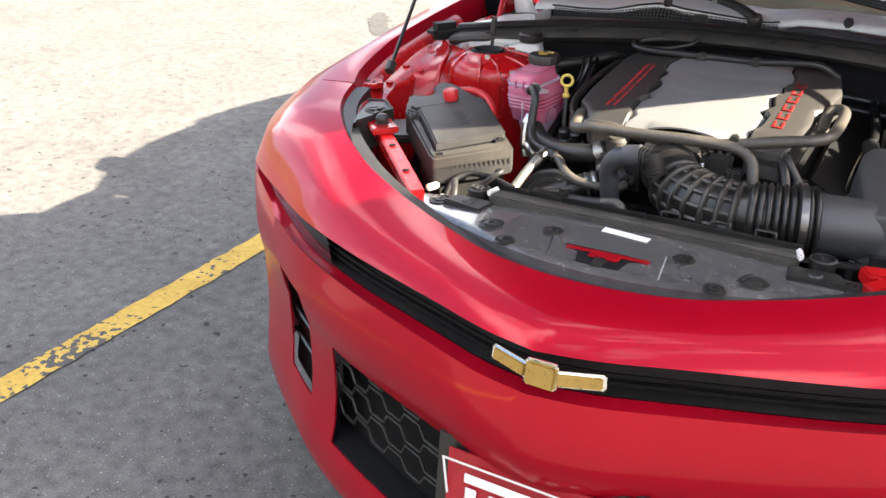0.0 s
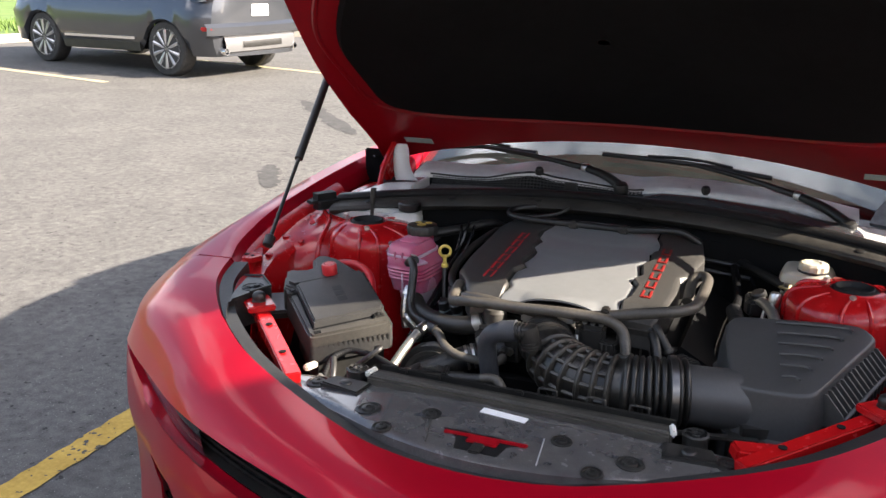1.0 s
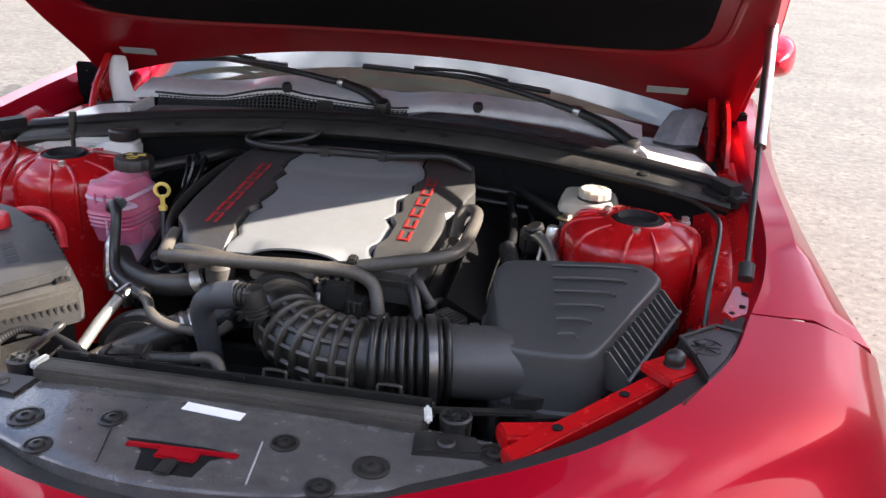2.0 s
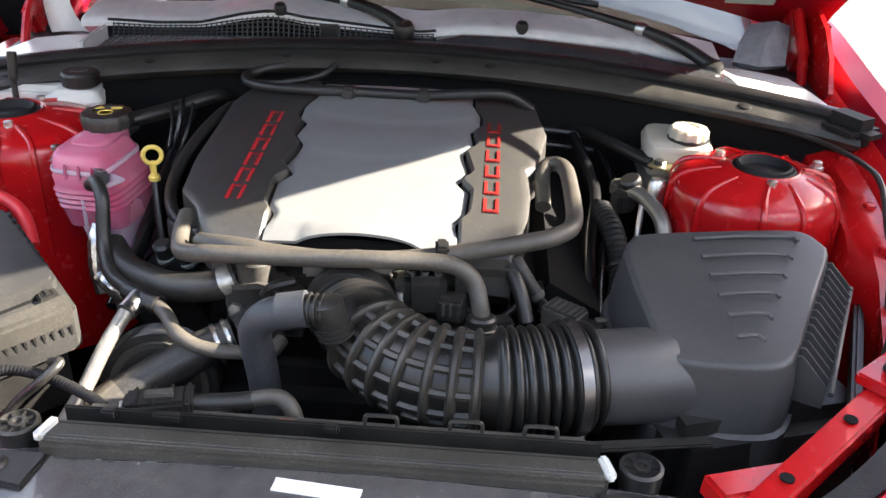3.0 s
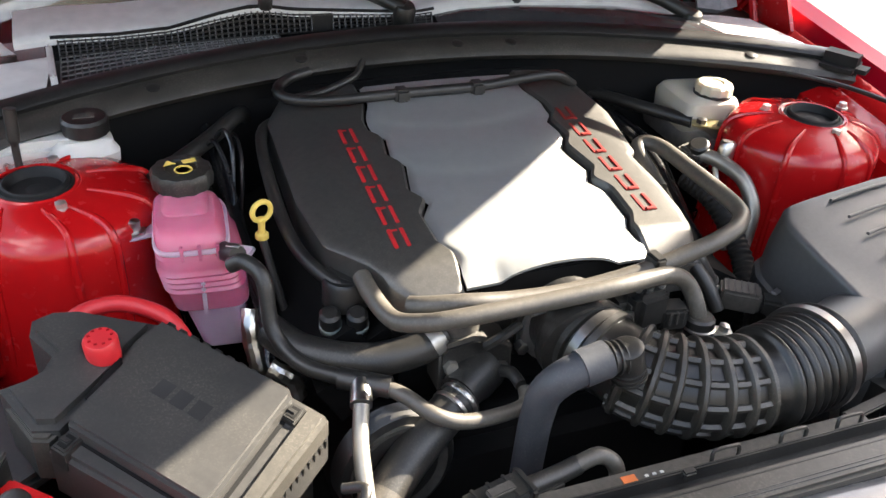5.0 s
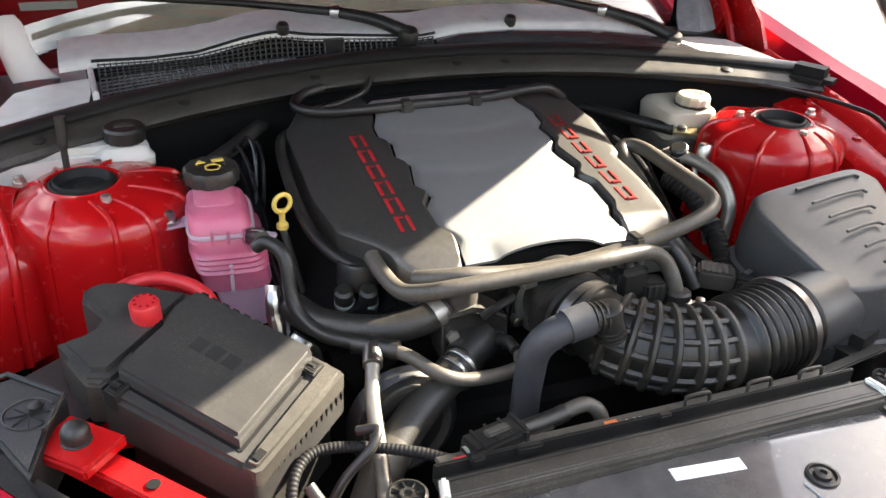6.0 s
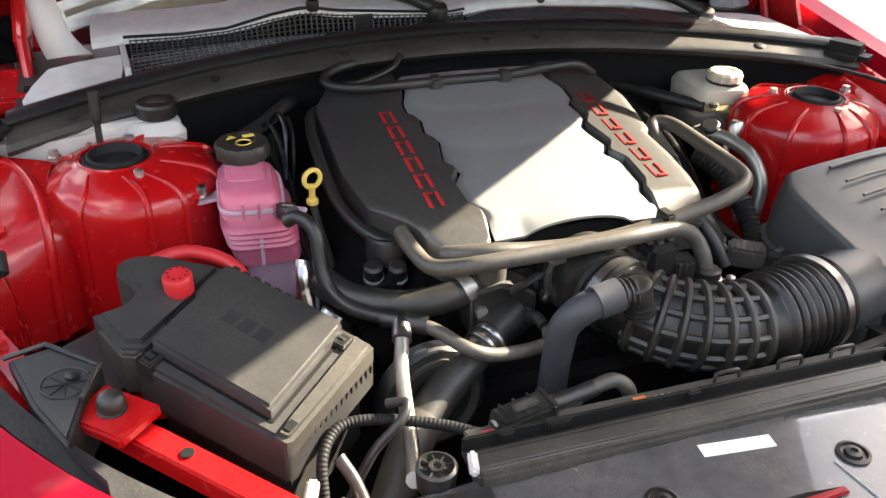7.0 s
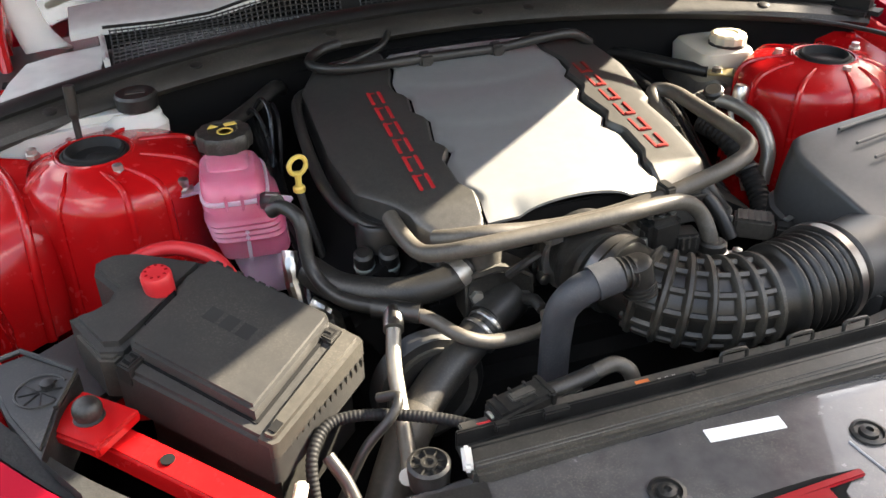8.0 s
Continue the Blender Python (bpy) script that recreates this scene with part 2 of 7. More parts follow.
def thing(name, label, category, base, group="", kind=""):
    ob = new(name)
    ob.empty_display_size = 0.05
    ob.matrix_basis = Matrix.Translation(base)
    return tagged(ob, label, category, group, kind)


def settle(ob, dx, dy, dz):
    """Moves a finished thing with all its parts."""
    ob.matrix_basis = Matrix.Translation((dx, dy, dz)) @ ob.matrix_basis
    return ob


def single(name, bm, material, label, category, group="", kind="", sharp=38):
    return tagged(part(name, bm, material, None, "", sharp), label, category, group, kind)


def spline(pts, n):
    """n points at even steps along a smooth curve through pts."""
    p = np.array(pts, float)
    if len(p) == 2:
        return [Vector(p[0] + (p[1] - p[0]) * i / (n - 1)) for i in range(n)]
    q = np.vstack([2 * p[0] - p[1], p, 2 * p[-1] - p[-2]])
    out = []
    for i in range(1, len(q) - 2):
        for k in range(16):
            t = k / 16
            a, b, c, d = q[i - 1], q[i], q[i + 1], q[i + 2]
            out.append(0.5 * (2 * b + (c - a) * t + (2 * a - 5 * b + 4 * c - d) * t * t + (3 * b - a - 3 * c + d) * t ** 3))
    out.append(p[-1])
    out = np.array(out)
    s = np.concatenate([[0], np.cumsum(np.linalg.norm(np.diff(out, axis=0), axis=1))])
    u = np.linspace(0, s[-1], n)
    return [Vector([np.interp(v, s, out[:, k]) for k in range(3)]) for v in u]


def sweep(bm, pts, radius, seg=14, cap=True):
    """A tube along pts; radius is a number or a function of 0..1."""
    rings, up = [], None
    n = len(pts)
    for i, c in enumerate(pts):
        d = (pts[min(i + 1, n - 1)] - pts[max(i - 1, 0)]).normalized()
        if up is None:
            up = d.orthogonal().normalized()
        up = (up - d * up.dot(d)).normalized()
        side = d.cross(up)
        r = radius(i / (n - 1)) if callable(radius) else radius
        rings.append([bm.verts.new(c + (up * math.cos(a) + side * math.sin(a)) * r) for a in (2 * math.pi * k / seg for k in range(seg))])
    for a, b in zip(rings, rings[1:]):
        for k in range(seg):
            bm.faces.new((a[k], a[(k + 1) % seg], b[(k + 1) % seg], b[k]))
    if cap:
        bm.faces.new(rings[0][::-1])
        bm.faces.new(rings[-1])
    return bm


def tube(pts, radius, seg=14, n=None, bm=None):
    return sweep(bm or bmesh.new(), spline(pts, n or max(6, 8 * (len(pts) - 1))), radius, seg)


def lathe(profile, centre, axis=(0, 0, 1), seg=28, bm=None, wobble=0.0, lobes=0):
    """A turned shape: profile rows of (radius, height along axis)."""
    bm = bm or bmesh.new()
    z = Vector(axis).normalized()
    x = z.orthogonal().normalized()
    y = z.cross(x)
    c = Vector(centre)
    rings = []
    for r, h in profile:
        rings.append([bm.verts.new(c + z * h + (x * math.cos(a) + y * math.sin(a)) * r * (1 + wobble * math.cos(lobes * a))) for a in (2 * math.pi * k / seg for k in range(seg))])
    for a, b in zip(rings, rings[1:]):
        for k in range(seg):
            bm.faces.new((a[k], a[(k + 1) % seg], b[(k + 1) % seg], b[k]))
    bm.faces.new(rings[0][::-1])
    bm.faces.new(rings[-1])
    return bm


def box(centre, size, bevel=0.004, rz=0.0, rx=0.0, ry=0.0, bm=None, taper=1.0):
    """A box with rounded edges; taper narrows its foot."""
    own = bmesh.new()
    bmesh.ops.create_cube(own, size=1)
    for v in own.verts:
        k = taper if v.co.z < 0 else 1
        v.co = Vector((v.co.x * size[0] * k, v.co.y * size[1] * k, v.co.z * size[2]))
    if bevel:
        bmesh.ops.bevel(own, geom=own.edges[:], offset=min(bevel, 0.45 * min(size)), segments=2, affect="EDGES", clamp_overlap=True)
    own.transform(pose(*centre, rx, ry, rz))
    return join(bm, own)


def join(bm, own):
    if bm is None:
        return own
    me = bpy.data.meshes.new("tmp")
    own.to_mesh(me)
    own.free()
    bm.from_mesh(me)
    bpy.data.meshes.remove(me)
    return bm


def prism(outline, low, high, bevel=0.003, bm=None):
    """A plate over a plan outline. low, high: numbers or functions of (x, y)."""
    own = bmesh.new()
    f = lambda h, x, y: h(x, y) if callable(h) else h
    top = [own.verts.new((x, y, f(high, x, y))) for x, y in outline]
    bot = [own.verts.new((x, y, f(low, x, y))) for x, y in outline]
    n = len(outline)
    tf = own.faces.new(top)
    own.faces.new(bot[::-1])
    for i in range(n):
        own.faces.new((top[i], bot[i], bot[(i + 1) % n], top[(i + 1) % n]))
    own.normal_update()
    bmesh.ops.recalc_face_normals(own, faces=own.faces[:])
    if bevel:
        bmesh.ops.bevel(own, geom=list(tf.edges), offset=bevel, segments=2, affect="EDGES", clamp_overlap=True)
    return join(bm, own)


def loft(rows, bm=None, closed=False, skip=None):
    """A sheet through rows of points. skip(i, j): leaves that face out."""
    bm = bm or bmesh.new()
    v = [[bm.verts.new(p) for p in row] for row in rows]
    for i in range(len(v) - 1):
        m = len(v[i])
        for j in range(m if closed else m - 1):
            if skip and skip(i, j):
                continue
            bm.faces.new((v[i][j], v[i][(j + 1) % m], v[i + 1][(j + 1) % m], v[i + 1][j]))
    return bm


def thick(ob, t, offset=-1):
    s = ob.modifiers.new("thickness", "SOLIDIFY")
    s.thickness, s.offset = t, offset
    return ob


def mirror_rows(rows):
    """Rows from the middle to one side, carried over to the other side."""
    return [[Vector((-p.x, p.y, p.z)) for p in row[:0:-1]] + list(row) for row in rows]


def clean(bm):
    bmesh.ops.remove_doubles(bm, verts=bm.verts[:], dist=1e-5)
    bmesh.ops.recalc_face_normals(bm, faces=bm.faces[:])
    return bm


# ---- ground ----
def rise(x, y):
    """The car park's height: level under the red car, then sloped up to the lawn to fit the camera's view."""
    def ramp(q):
        return 0.0 if q < -1.2 else q if q > 1.2 else (q + 1.2) ** 2 / 4.8
    d = -0.63 * x + 0.777 * y - 3.6
    return 0.033 * (ramp(d) - ramp(d - 13.4))


def ground_sheet():
    bm = bmesh.new()
    xs = [-700, -60] + [-30 + 0.75 * i for i in range(54)] + [14, 20, 60, 700]
    ys = [-700, -60, -10] + [-2 + 0.75 * i for i in range(48)] + [40, 80, 700]
    loft([[Vector((x, y, rise(x, y))) for x in xs] for y in ys], bm)
    return clean(bm)


single("ground", ground_sheet(), ASPHALT, "worn grey asphalt car park with pale stone chips", "ground", kind="structure")


def drape(bm):
    for v in bm.verts:
        v.co.z += rise(v.co.x, v.co.y)
    return bm


def strip(x0, y0, x1, y1, w, z, seed, n=40, ragged=0.006):
    """A painted stripe with ragged edges."""
    rng = random.Random(seed)
    a, b = Vector((x0, y0, z)), Vector((x1, y1, z))
    d = (b - a).normalized()
    s = Vector((-d.y, d.x, 0))
    l, r = [], []
    for i in range(n + 1):
        p = a + (b - a) * i / n
        l.append(p + s * (w / 2 + rng.uniform(-ragged, ragged)))
        r.append(p - s * (w / 2 + rng.uniform(-ragged, ragged)))
    return drape(loft([l, r]))


single("stall_line", clean(strip(-1.675, -2.2, -1.71, 5.6, 0.110, 0.004, 3, 160)), LINE_Y, "worn yellow stall line painted on the asphalt", "road marking", "stall lines", kind="structure")
single("stall_line", clean(strip(-12.6, 9.33, -7.97, 8.71, 0.11, 0.006, 4)), LINE_W, "faded yellow stall line beside the parked car", "road marking", "stall lines", kind="structure")
single("stall_line", clean(strip(-10.4, 11.5, -5.0, 10.75, 0.11, 0.006, 5)), LINE_W, "faded yellow stall line beyond the parked car", "road marking", "stall lines", kind="structure")


def tar(points, w, z, seed):
    rng = random.Random(seed)
    c = spline(points, 26)
    l, r = [], []
    for i, p in enumerate(c):
        d = (c[min(i + 1, 25)] - c[max(i - 1, 0)]).normalized()
        s = Vector((-d.y, d.x, 0))
        k = math.sin(math.pi * (i + 0.6) / 26.2) ** 0.5 * w / 2
        l.append(p + s * k * rng.uniform(0.55, 1.15) + Vector((0, 0, z)))
        r.append(p - s * k * rng.uniform(0.55, 1.15) + Vector((0, 0, z)))
    return clean(drape(loft([l, r])))


STAIN = surface("worn_tar_stain", (0.042, 0.040, 0.037), 0.9, 0, 0.35, 30, 0.3, 90, second=(0.070, 0.067, 0.062), big=9)
single("tar_patch", tar([(-3.56, 5.80, 0), (-3.36, 5.49, 0), (-3.15, 5.18, 0)], 0.20, 0.003, 1), STAIN, "dark tar stain on the asphalt", "stain", "tar stains", kind="structure")
single("tar_patch", tar([(-5.05, 8.70, 0), (-4.35, 7.98, 0), (-3.55, 7.20, 0)], 0.24, 0.003, 2), STAIN, "long dark tar stain on the asphalt", "stain", "tar stains", kind="structure")
single("road", clean(loft([[Vector((x, y, rise(x, y) + 0.008)) for x in (-3, 0, 3, 6, 9, 13, 40)] for y in (17.4, 18.5, 20, 21.0)])), TAR, "darker strip of roadway across the car park", "road", kind="structure")

VERGE = [(-60, -20), (-30, 1), (-12.7, 8.9), (-13.0, 10.4), (-13.1, 12.0), (-11.8, 14.0), (-9.9, 15.9), (-3, 20), (-1, 60), (-60, 120)]
single("lawn", prism([(x - 0.3, y + 0.3) for x, y in VERGE], 0.0, 0.57, 0.0), GRASS, "sunlit green lawn behind a low kerb", "grass", kind="structure")


def blades():
    bm = bmesh.new()
    rng = random.Random(8)
    for _ in range(5200):
        t = rng.random()
        x, y = -14.5 + t * 6.0 + rng.uniform(-4, 1), 9.5 + t * 9 + rng.uniform(0.5, 7)
        if x > -13.4 and y < 13.1 + (x + 13.1) * 1.15:
            continue
        h, a = rng.uniform(0.08, 0.2), rng.uniform(0, 6.28)
        w = Vector((math.cos(a), math.sin(a), 0)) * 0.025
        b = Vector((x, y, 0.56))
        tip = b + Vector((rng.uniform(-0.06, 0.06), rng.uniform(-0.06, 0.06), h))
        bm.faces.new([bm.verts.new(p) for p in (b - w, b + w, tip)])
    return bm


single("grass_tuft", blades(), GRASS, "loose green grass blades along the lawn", "grass", kind="stuff")


def kerb():
    edge_line = spline([(x, y, 0) for x, y in VERGE[1:8]], 60)
    rows = []
    for dx, z in ((0.0, 0.0), (0.0, 0.12), (-0.03, 0.15), (-0.16, 0.15), (-0.16, 0.0)):
        row = []
        for i, p in enumerate(edge_line):
            d = (edge_line[min(i + 1, 59)] - edge_line[max(i - 1, 0)]).normalized()
            row.append(p + Vector((-d.y, d.x, 0)) * -dx + Vector((0, 0, rise(p.x, p.y) + z)))
        rows.append(row)
    return clean(loft(rows))


single("kerb", kerb(), KERB, "pale concrete kerb along the lawn", "kerb", kind="structure")

# unseen green ring and grey slab, added to keep low sky out of reflections
RING_GREEN = surface("blocker_ring_green", (0.05, 0.075, 0.028), 0.9, 0, 0.5, 0.5, second=(0.10, 0.13, 0.05), big=0.08)
WALLC = surface("grey_slab_render", (0.30, 0.28, 0.25), 0.85, 0, 0.12, 3, 0.2, 60, big=0.4)
ring = [(90 * math.cos(a), 90 * math.sin(a), 11 + 4 * math.sin(a * 9) * math.cos(a * 23)) for a in np.linspace(0, 2 * math.pi, 180)]
single("backdrop", clean(loft([[Vector((x, y, 0)) for x, y, z in ring], [Vector((x * 0.98, y * 0.98, z * 0.7)) for x, y, z in ring], [Vector((x, y, z)) for x, y, z in ring]])), RING_GREEN, "unseen green ring added round the car park to block low sky", "trees", kind="structure")
single("sky_slab_south", box((0, -17, 3.2), (44, 0.3, 6.4), 0.02), WALLC, "plain grey unseen slab added behind the camera to block low sky", "wall", kind="structure")
# an unseen sloping slab, added to cast shade over the car's near right corner
yard = bmesh.new()
top_line = [(1.03, 3.31), (2.40, 2.26), (2.63, 2.21), (3.03, 2.21)]
loft([[Vector((3.0, y, 0)) for y, z in top_line], [Vector((3.0, y, z)) for y, z in top_line], [Vector((3.25, y, z)) for y, z in top_line], [Vector((3.25, y, 0)) for y, z in top_line]], yard, closed=False)
for k in (0, 3):
    y, z = top_line[k]
    yard.faces.new([yard.verts.new(p) for p in ((3.0, y, 0), (3.0, y, z), (3.25, y, z), (3.25, y, 0))])
single("shade_slab_east", clean(yard), WALLC, "plain grey unseen slab with a sloping top, added to shade the car", "wall", kind="structure")

# ---- the red car ----
car = thing("sports_car", "glossy red sports coupe with its hood propped open", "car", (0, 3.2, 0))
N = 44
EDGE = [(0, 1.035, 0.800), (0.07, 1.040, 0.800), (0.17, 1.063, 0.801), (0.28, 1.108, 0.808), (0.35, 1.140, 0.815), (0.425, 1.175, 0.825), (0.50, 1.215, 0.840),
        (0.575, 1.277, 0.856), (0.625, 1.337, 0.866), (0.675, 1.425, 0.876), (0.708, 1.535, 0.886)]
LIP = [(0, 0.885, 0.757), (0.09, 0.905, 0.756), (0.20, 0.945, 0.755), (0.42, 1.03, 0.750), (0.60, 1.12, 0.745), (0.74, 1.22, 0.740),
       (0.85, 1.31, 0.735), (0.905, 1.385, 0.732), (0.930, 1.55, 0.745)]
SILL = [(0, 0.881, 0.694), (0.09, 0.898, 0.693), (0.20, 0.938, 0.690), (0.42, 1.026, 0.682), (0.60, 1.118, 0.678), (0.74, 1.218, 0.684),
        (0.85, 1.313, 0.702), (0.912, 1.39, 0.718), (0.935, 1.55, 0.735)]


def lower(dy, z, side=0.0):
    """A line round the bumper below the slot: dy forward, at height z."""
    return [(x + side * (x / 0.93), y - dy * (1 - 0.5 * x), z - 0.02 * x) for x, y, _ in SILL]


def inward(row, dy, dz):
    return [Vector((p.x * 0.985, p.y + dy, p.z + dz)) for p in row]


def lean(bm):
    """Pushes the left corner of the body outwards and up to fit the camera's view."""
    for v in bm.verts:
        if v.co.x < 0:
            k = min(1.0, max(0.0, (v.co.y - 1.15) / 0.39))
            k = k * k * (3 - 2 * k) * min(1.0, -v.co.x / 0.5)
            v.co += Vector((-0.055 * k, 0, 0.007 * k))
    return bm


edge_row, lip_row, sill_row = (spline(r, N) for r in (EDGE, LIP, SILL))


def between(k, rise0, rise1):
    """A line on the nose panel between its rear edge and its lip, with a bulge."""
    return [a.lerp(b, k) + Vector((0, 0, rise0 + (rise1 - rise0) * (i / (N - 1)) ** 2)) for i, (a, b) in enumerate(zip(edge_row, lip_row))]


low_mid_row, mid_row, high_fall_row, fall_row = between(0.2, 0.007, 0.026), between(0.42, 0.013, 0.053), between(0.64, 0.016, 0.066), between(0.84, 0.014, 0.066)
drop_row = [Vector((p.x * 0.99, p.y + 0.012, p.z - 0.022)) for p in edge_row]
top_panel = part("bumper_top", lean(clean(loft(mirror_rows([drop_row, edge_row, low_mid_row, mid_row, high_fall_row, fall_row, lip_row, inward(lip_row, 0.016, -0.002)])))), RED, car)
thick(top_panel, 0.003)
lows = [sill_row, spline(lower(0.016, 0.695), N), spline(lower(0.026, 0.655), N), spline(lower(0.034, 0.60), N), spline(lower(0.012, 0.545), N), spline(lower(-0.004, 0.515), N),
        spline(lower(-0.006, 0.46), N), spline(lower(-0.004, 0.40), N), spline(lower(0.01, 0.34), N), spline(lower(0.03, 0.30), N), spline(lower(0.055, 0.24), N), spline(lower(0.03, 0.18), N)]


def bumper_gap(i, j):
    """The faces left out of the bumper: the lower grille and the two side vents."""
    k = abs(j - (N - 1) + 0.5)
    return (5 <= i <= 8 and k < 19.5) or (3 <= i <= 7 and 23 < k < 28)


bumper = part("front_bumper", lean(clean(loft(mirror_rows([inward(sill_row, 0.016, 0.001)] + lows), skip=lambda i, j: bumper_gap(i - 1, j)))), RED, car)
thick(bumper, 0.004)
part("slot_grille", lean(clean(loft(mirror_rows([inward(lip_row, 0.017, -0.001), inward(lip_row, 0.07, 0.0), inward(sill_row, 0.07, 0.0), inward(sill_row, 0.017, 0.002)])))), BLACK, car, "black slot grille across the nose")


def lamp_lens(side):
    a = [p for p in inward(lip_row, 0.012, -0.003) if 0.50 < p.x < 0.90]
    b = [p for p in inward(sill_row, 0.012, 0.003) if 0.50 < p.x < 0.90]
    n = min(len(a), len(b))
    rows = [[Vector((side * p.x, p.y, p.z)) for p in r[:n]] for r in (a, b)]
    return clean(loft(rows))


for s in (-1, 1):
    part("headlight", lean(lamp_lens(s)), SMOKE, car, "slim smoked headlight lens")


def slot_slats(dz):
    rows = [inward(sill_row, 0.030, dz), inward(sill_row, 0.030, dz + 0.006)]
    return clean(loft(mirror_rows(rows)))


for dz in (0.012, 0.026):
    thick(part("slot_slat", lean(slot_slats(dz)), DARK, car), 0.004)

# lower grille and side vents, set back behind the skin
# the back sheet is near-black: shade painted in behind the grille bars
part("lower_grille_back", clean(loft(mirror_rows([[p + Vector((0, dy, 0)) for p in lows[k][:24]] for k, dy in ((4, 0.02), (5, 0.07), (7, 0.07), (9, 0.07), (9, 0.004))]))), DARK, car)


def wave_bar(z, ph):
    row = [p for p in spline(lower(-0.03, 0.5), 2 * N) if p.x < 0.56]
    full = [Vector((-p.x, p.y, p.z)) for p in row[:0:-1]] + row
    pts = [Vector((p.x, p.y, z + 0.02 * p.x * p.x + 0.012 * (1 if (i + ph) % 8 < 4 else -1))) for i, p in enumerate(full)]
    return sweep(bmesh.new(), pts, 0.0028, 6)


for i in range(5):
    part("grille_bar", wave_bar(0.345 + 0.036 * i, 4 * (i % 2)), BLACK, car)


def vent(side):
    """A dark pocket behind the hole, with slats across it."""
    bm = bmesh.new()
    hole = [[Vector((side * (p.x - 0.030), p.y + 0.030, p.z)) for p in row[21:32]] for row in lows[2:10]]
    loft(hole, bm)
    for k in range(4):
        row = lows[4 + k][23:30]
        sweep(bm, [Vector((side * (p.x - 0.012), p.y + 0.014, p.z + 0.01)) for p in row], 0.005, 6)
    return clean(bm)


for s in (-1, 1):
    part("bumper_vent", lean(vent(s)), BLACK, car, "black slatted vent in the bumper corner")

# badge and plate
badge = part("badge", box((0.022, 0.864, 0.735), (0.046, 0.010, 0.036), 0.003, rx=-12), GOLD, car, "gold nose badge edged in chrome")
part("badge_edge", box((0.022, 0.868, 0.735), (0.050, 0.010, 0.040), 0.003, rx=-12), CHROME, badge)
for s in (-1, 1):
    part("badge_wing", box((0.022 + s * 0.054, 0.876, 0.735), (0.064, 0.008, 0.019), 0.002, rz=s * 20, rx=-12), GOLD, badge)
    part("badge_edge", box((0.022 + s * 0.055, 0.879, 0.735), (0.070, 0.008, 0.024), 0.003, rz=s * 20, rx=-12), CHROME, badge)
plate = part("licence_plate", box((0.010, 0.885, 0.449), (0.305, 0.004, 0.155), 0.0015, rx=-8), PLATE_R, car, "red and white licence plate")
part("plate_rim", clean(loft([[Vector((0.010 + x * k, 0.881 - 0.14 * (z * k2), 0.449 + z * k2)) for x, z in ((-0.152, -0.077), (0.152, -0.077), (0.152, 0.077), (-0.152, 0.077), (-0.152, -0.077))] for k, k2 in ((1, 1), (0.97, 0.93))])), PLATE_W, plate)
for i in range(6):
    part("plate_bar", box((-0.095 + 0.042 * i, 0.877, 0.437), (0.020, 0.003, 0.062), 0.001, rx=-8), PLATE_W, plate)
part("plate_band", box((0.010, 0.868, 0.499), (0.22, 0.003, 0.016), 0.001, rx=-8), PLATE_W, plate)
part("plate_bracket", box((0.010, 0.905, 0.449), (0.36, 0.02, 0.19), 0.006, rx=-8), BLACK, car)

# fenders, from the bumper seam to the door
FENDER_LINES = {
    -1: [[(0.763, 1.540, 0.894), (0.802, 1.62, 0.901), (0.826, 1.72, 0.915), (0.834, 1.82, 0.935), (0.838, 1.95, 0.952), (0.842, 2.10, 0.967), (0.845, 2.30, 0.982), (0.840, 2.55, 0.995)],
         [(0.860, 1.550, 0.886), (0.868, 1.62, 0.902), (0.876, 1.72, 0.918), (0.879, 1.82, 0.935), (0.881, 1.95, 0.952), (0.884, 2.10, 0.967), (0.887, 2.30, 0.982), (0.880, 2.55, 0.996)],
         [(0.941, 1.555, 0.848), (0.950, 1.62, 0.862), (0.955, 1.72, 0.876), (0.957, 1.82, 0.888), (0.957, 1.95, 0.900), (0.953, 2.10, 0.912), (0.945, 2.30, 0.925), (0.925, 2.55, 0.935)],
         [(0.985, 1.555, 0.750), (0.988, 1.62, 0.756), (0.988, 1.72, 0.763), (0.986, 1.82, 0.77), (0.982, 1.95, 0.77), (0.974, 2.10, 0.77), (0.960, 2.30, 0.765), (0.935, 2.55, 0.76)]],
    1: [[(0.710, 1.540, 0.886), (0.735, 1.62, 0.902), (0.752, 1.72, 0.921), (0.758, 1.82, 0.938), (0.760, 1.95, 0.953), (0.760, 2.10, 0.971), (0.765, 2.30, 0.996), (0.775, 2.55, 1.002)],
        [(0.800, 1.550, 0.881), (0.799, 1.62, 0.900), (0.800, 1.72, 0.923), (0.800, 1.82, 0.942), (0.798, 1.95, 0.957), (0.797, 2.10, 0.978), (0.803, 2.30, 1.002), (0.830, 2.55, 1.006)],
        [(0.886, 1.555, 0.843), (0.868, 1.62, 0.862), (0.853, 1.72, 0.882), (0.844, 1.82, 0.896), (0.838, 1.95, 0.910), (0.836, 2.10, 0.923), (0.846, 2.30, 0.938), (0.880, 2.55, 0.945)],
        [(0.930, 1.555, 0.745), (0.922, 1.62, 0.755), (0.915, 1.72, 0.765), (0.908, 1.82, 0.772), (0.902, 1.95, 0.775), (0.900, 2.10, 0.775), (0.905, 2.30, 0.770), (0.920, 2.55, 0.76)]]}
AXLE_F, AXLE_R, WHEEL_R = 1.80, 4.61, 0.345


def arch(y, axle):
    """The height of the wheel arch's edge above the ground at y."""
    d = 1 - ((y - axle) / 0.40) ** 2
    return max(0.17, 0.345 + 0.39 * math.sqrt(d)) if d > 0 else 0.17


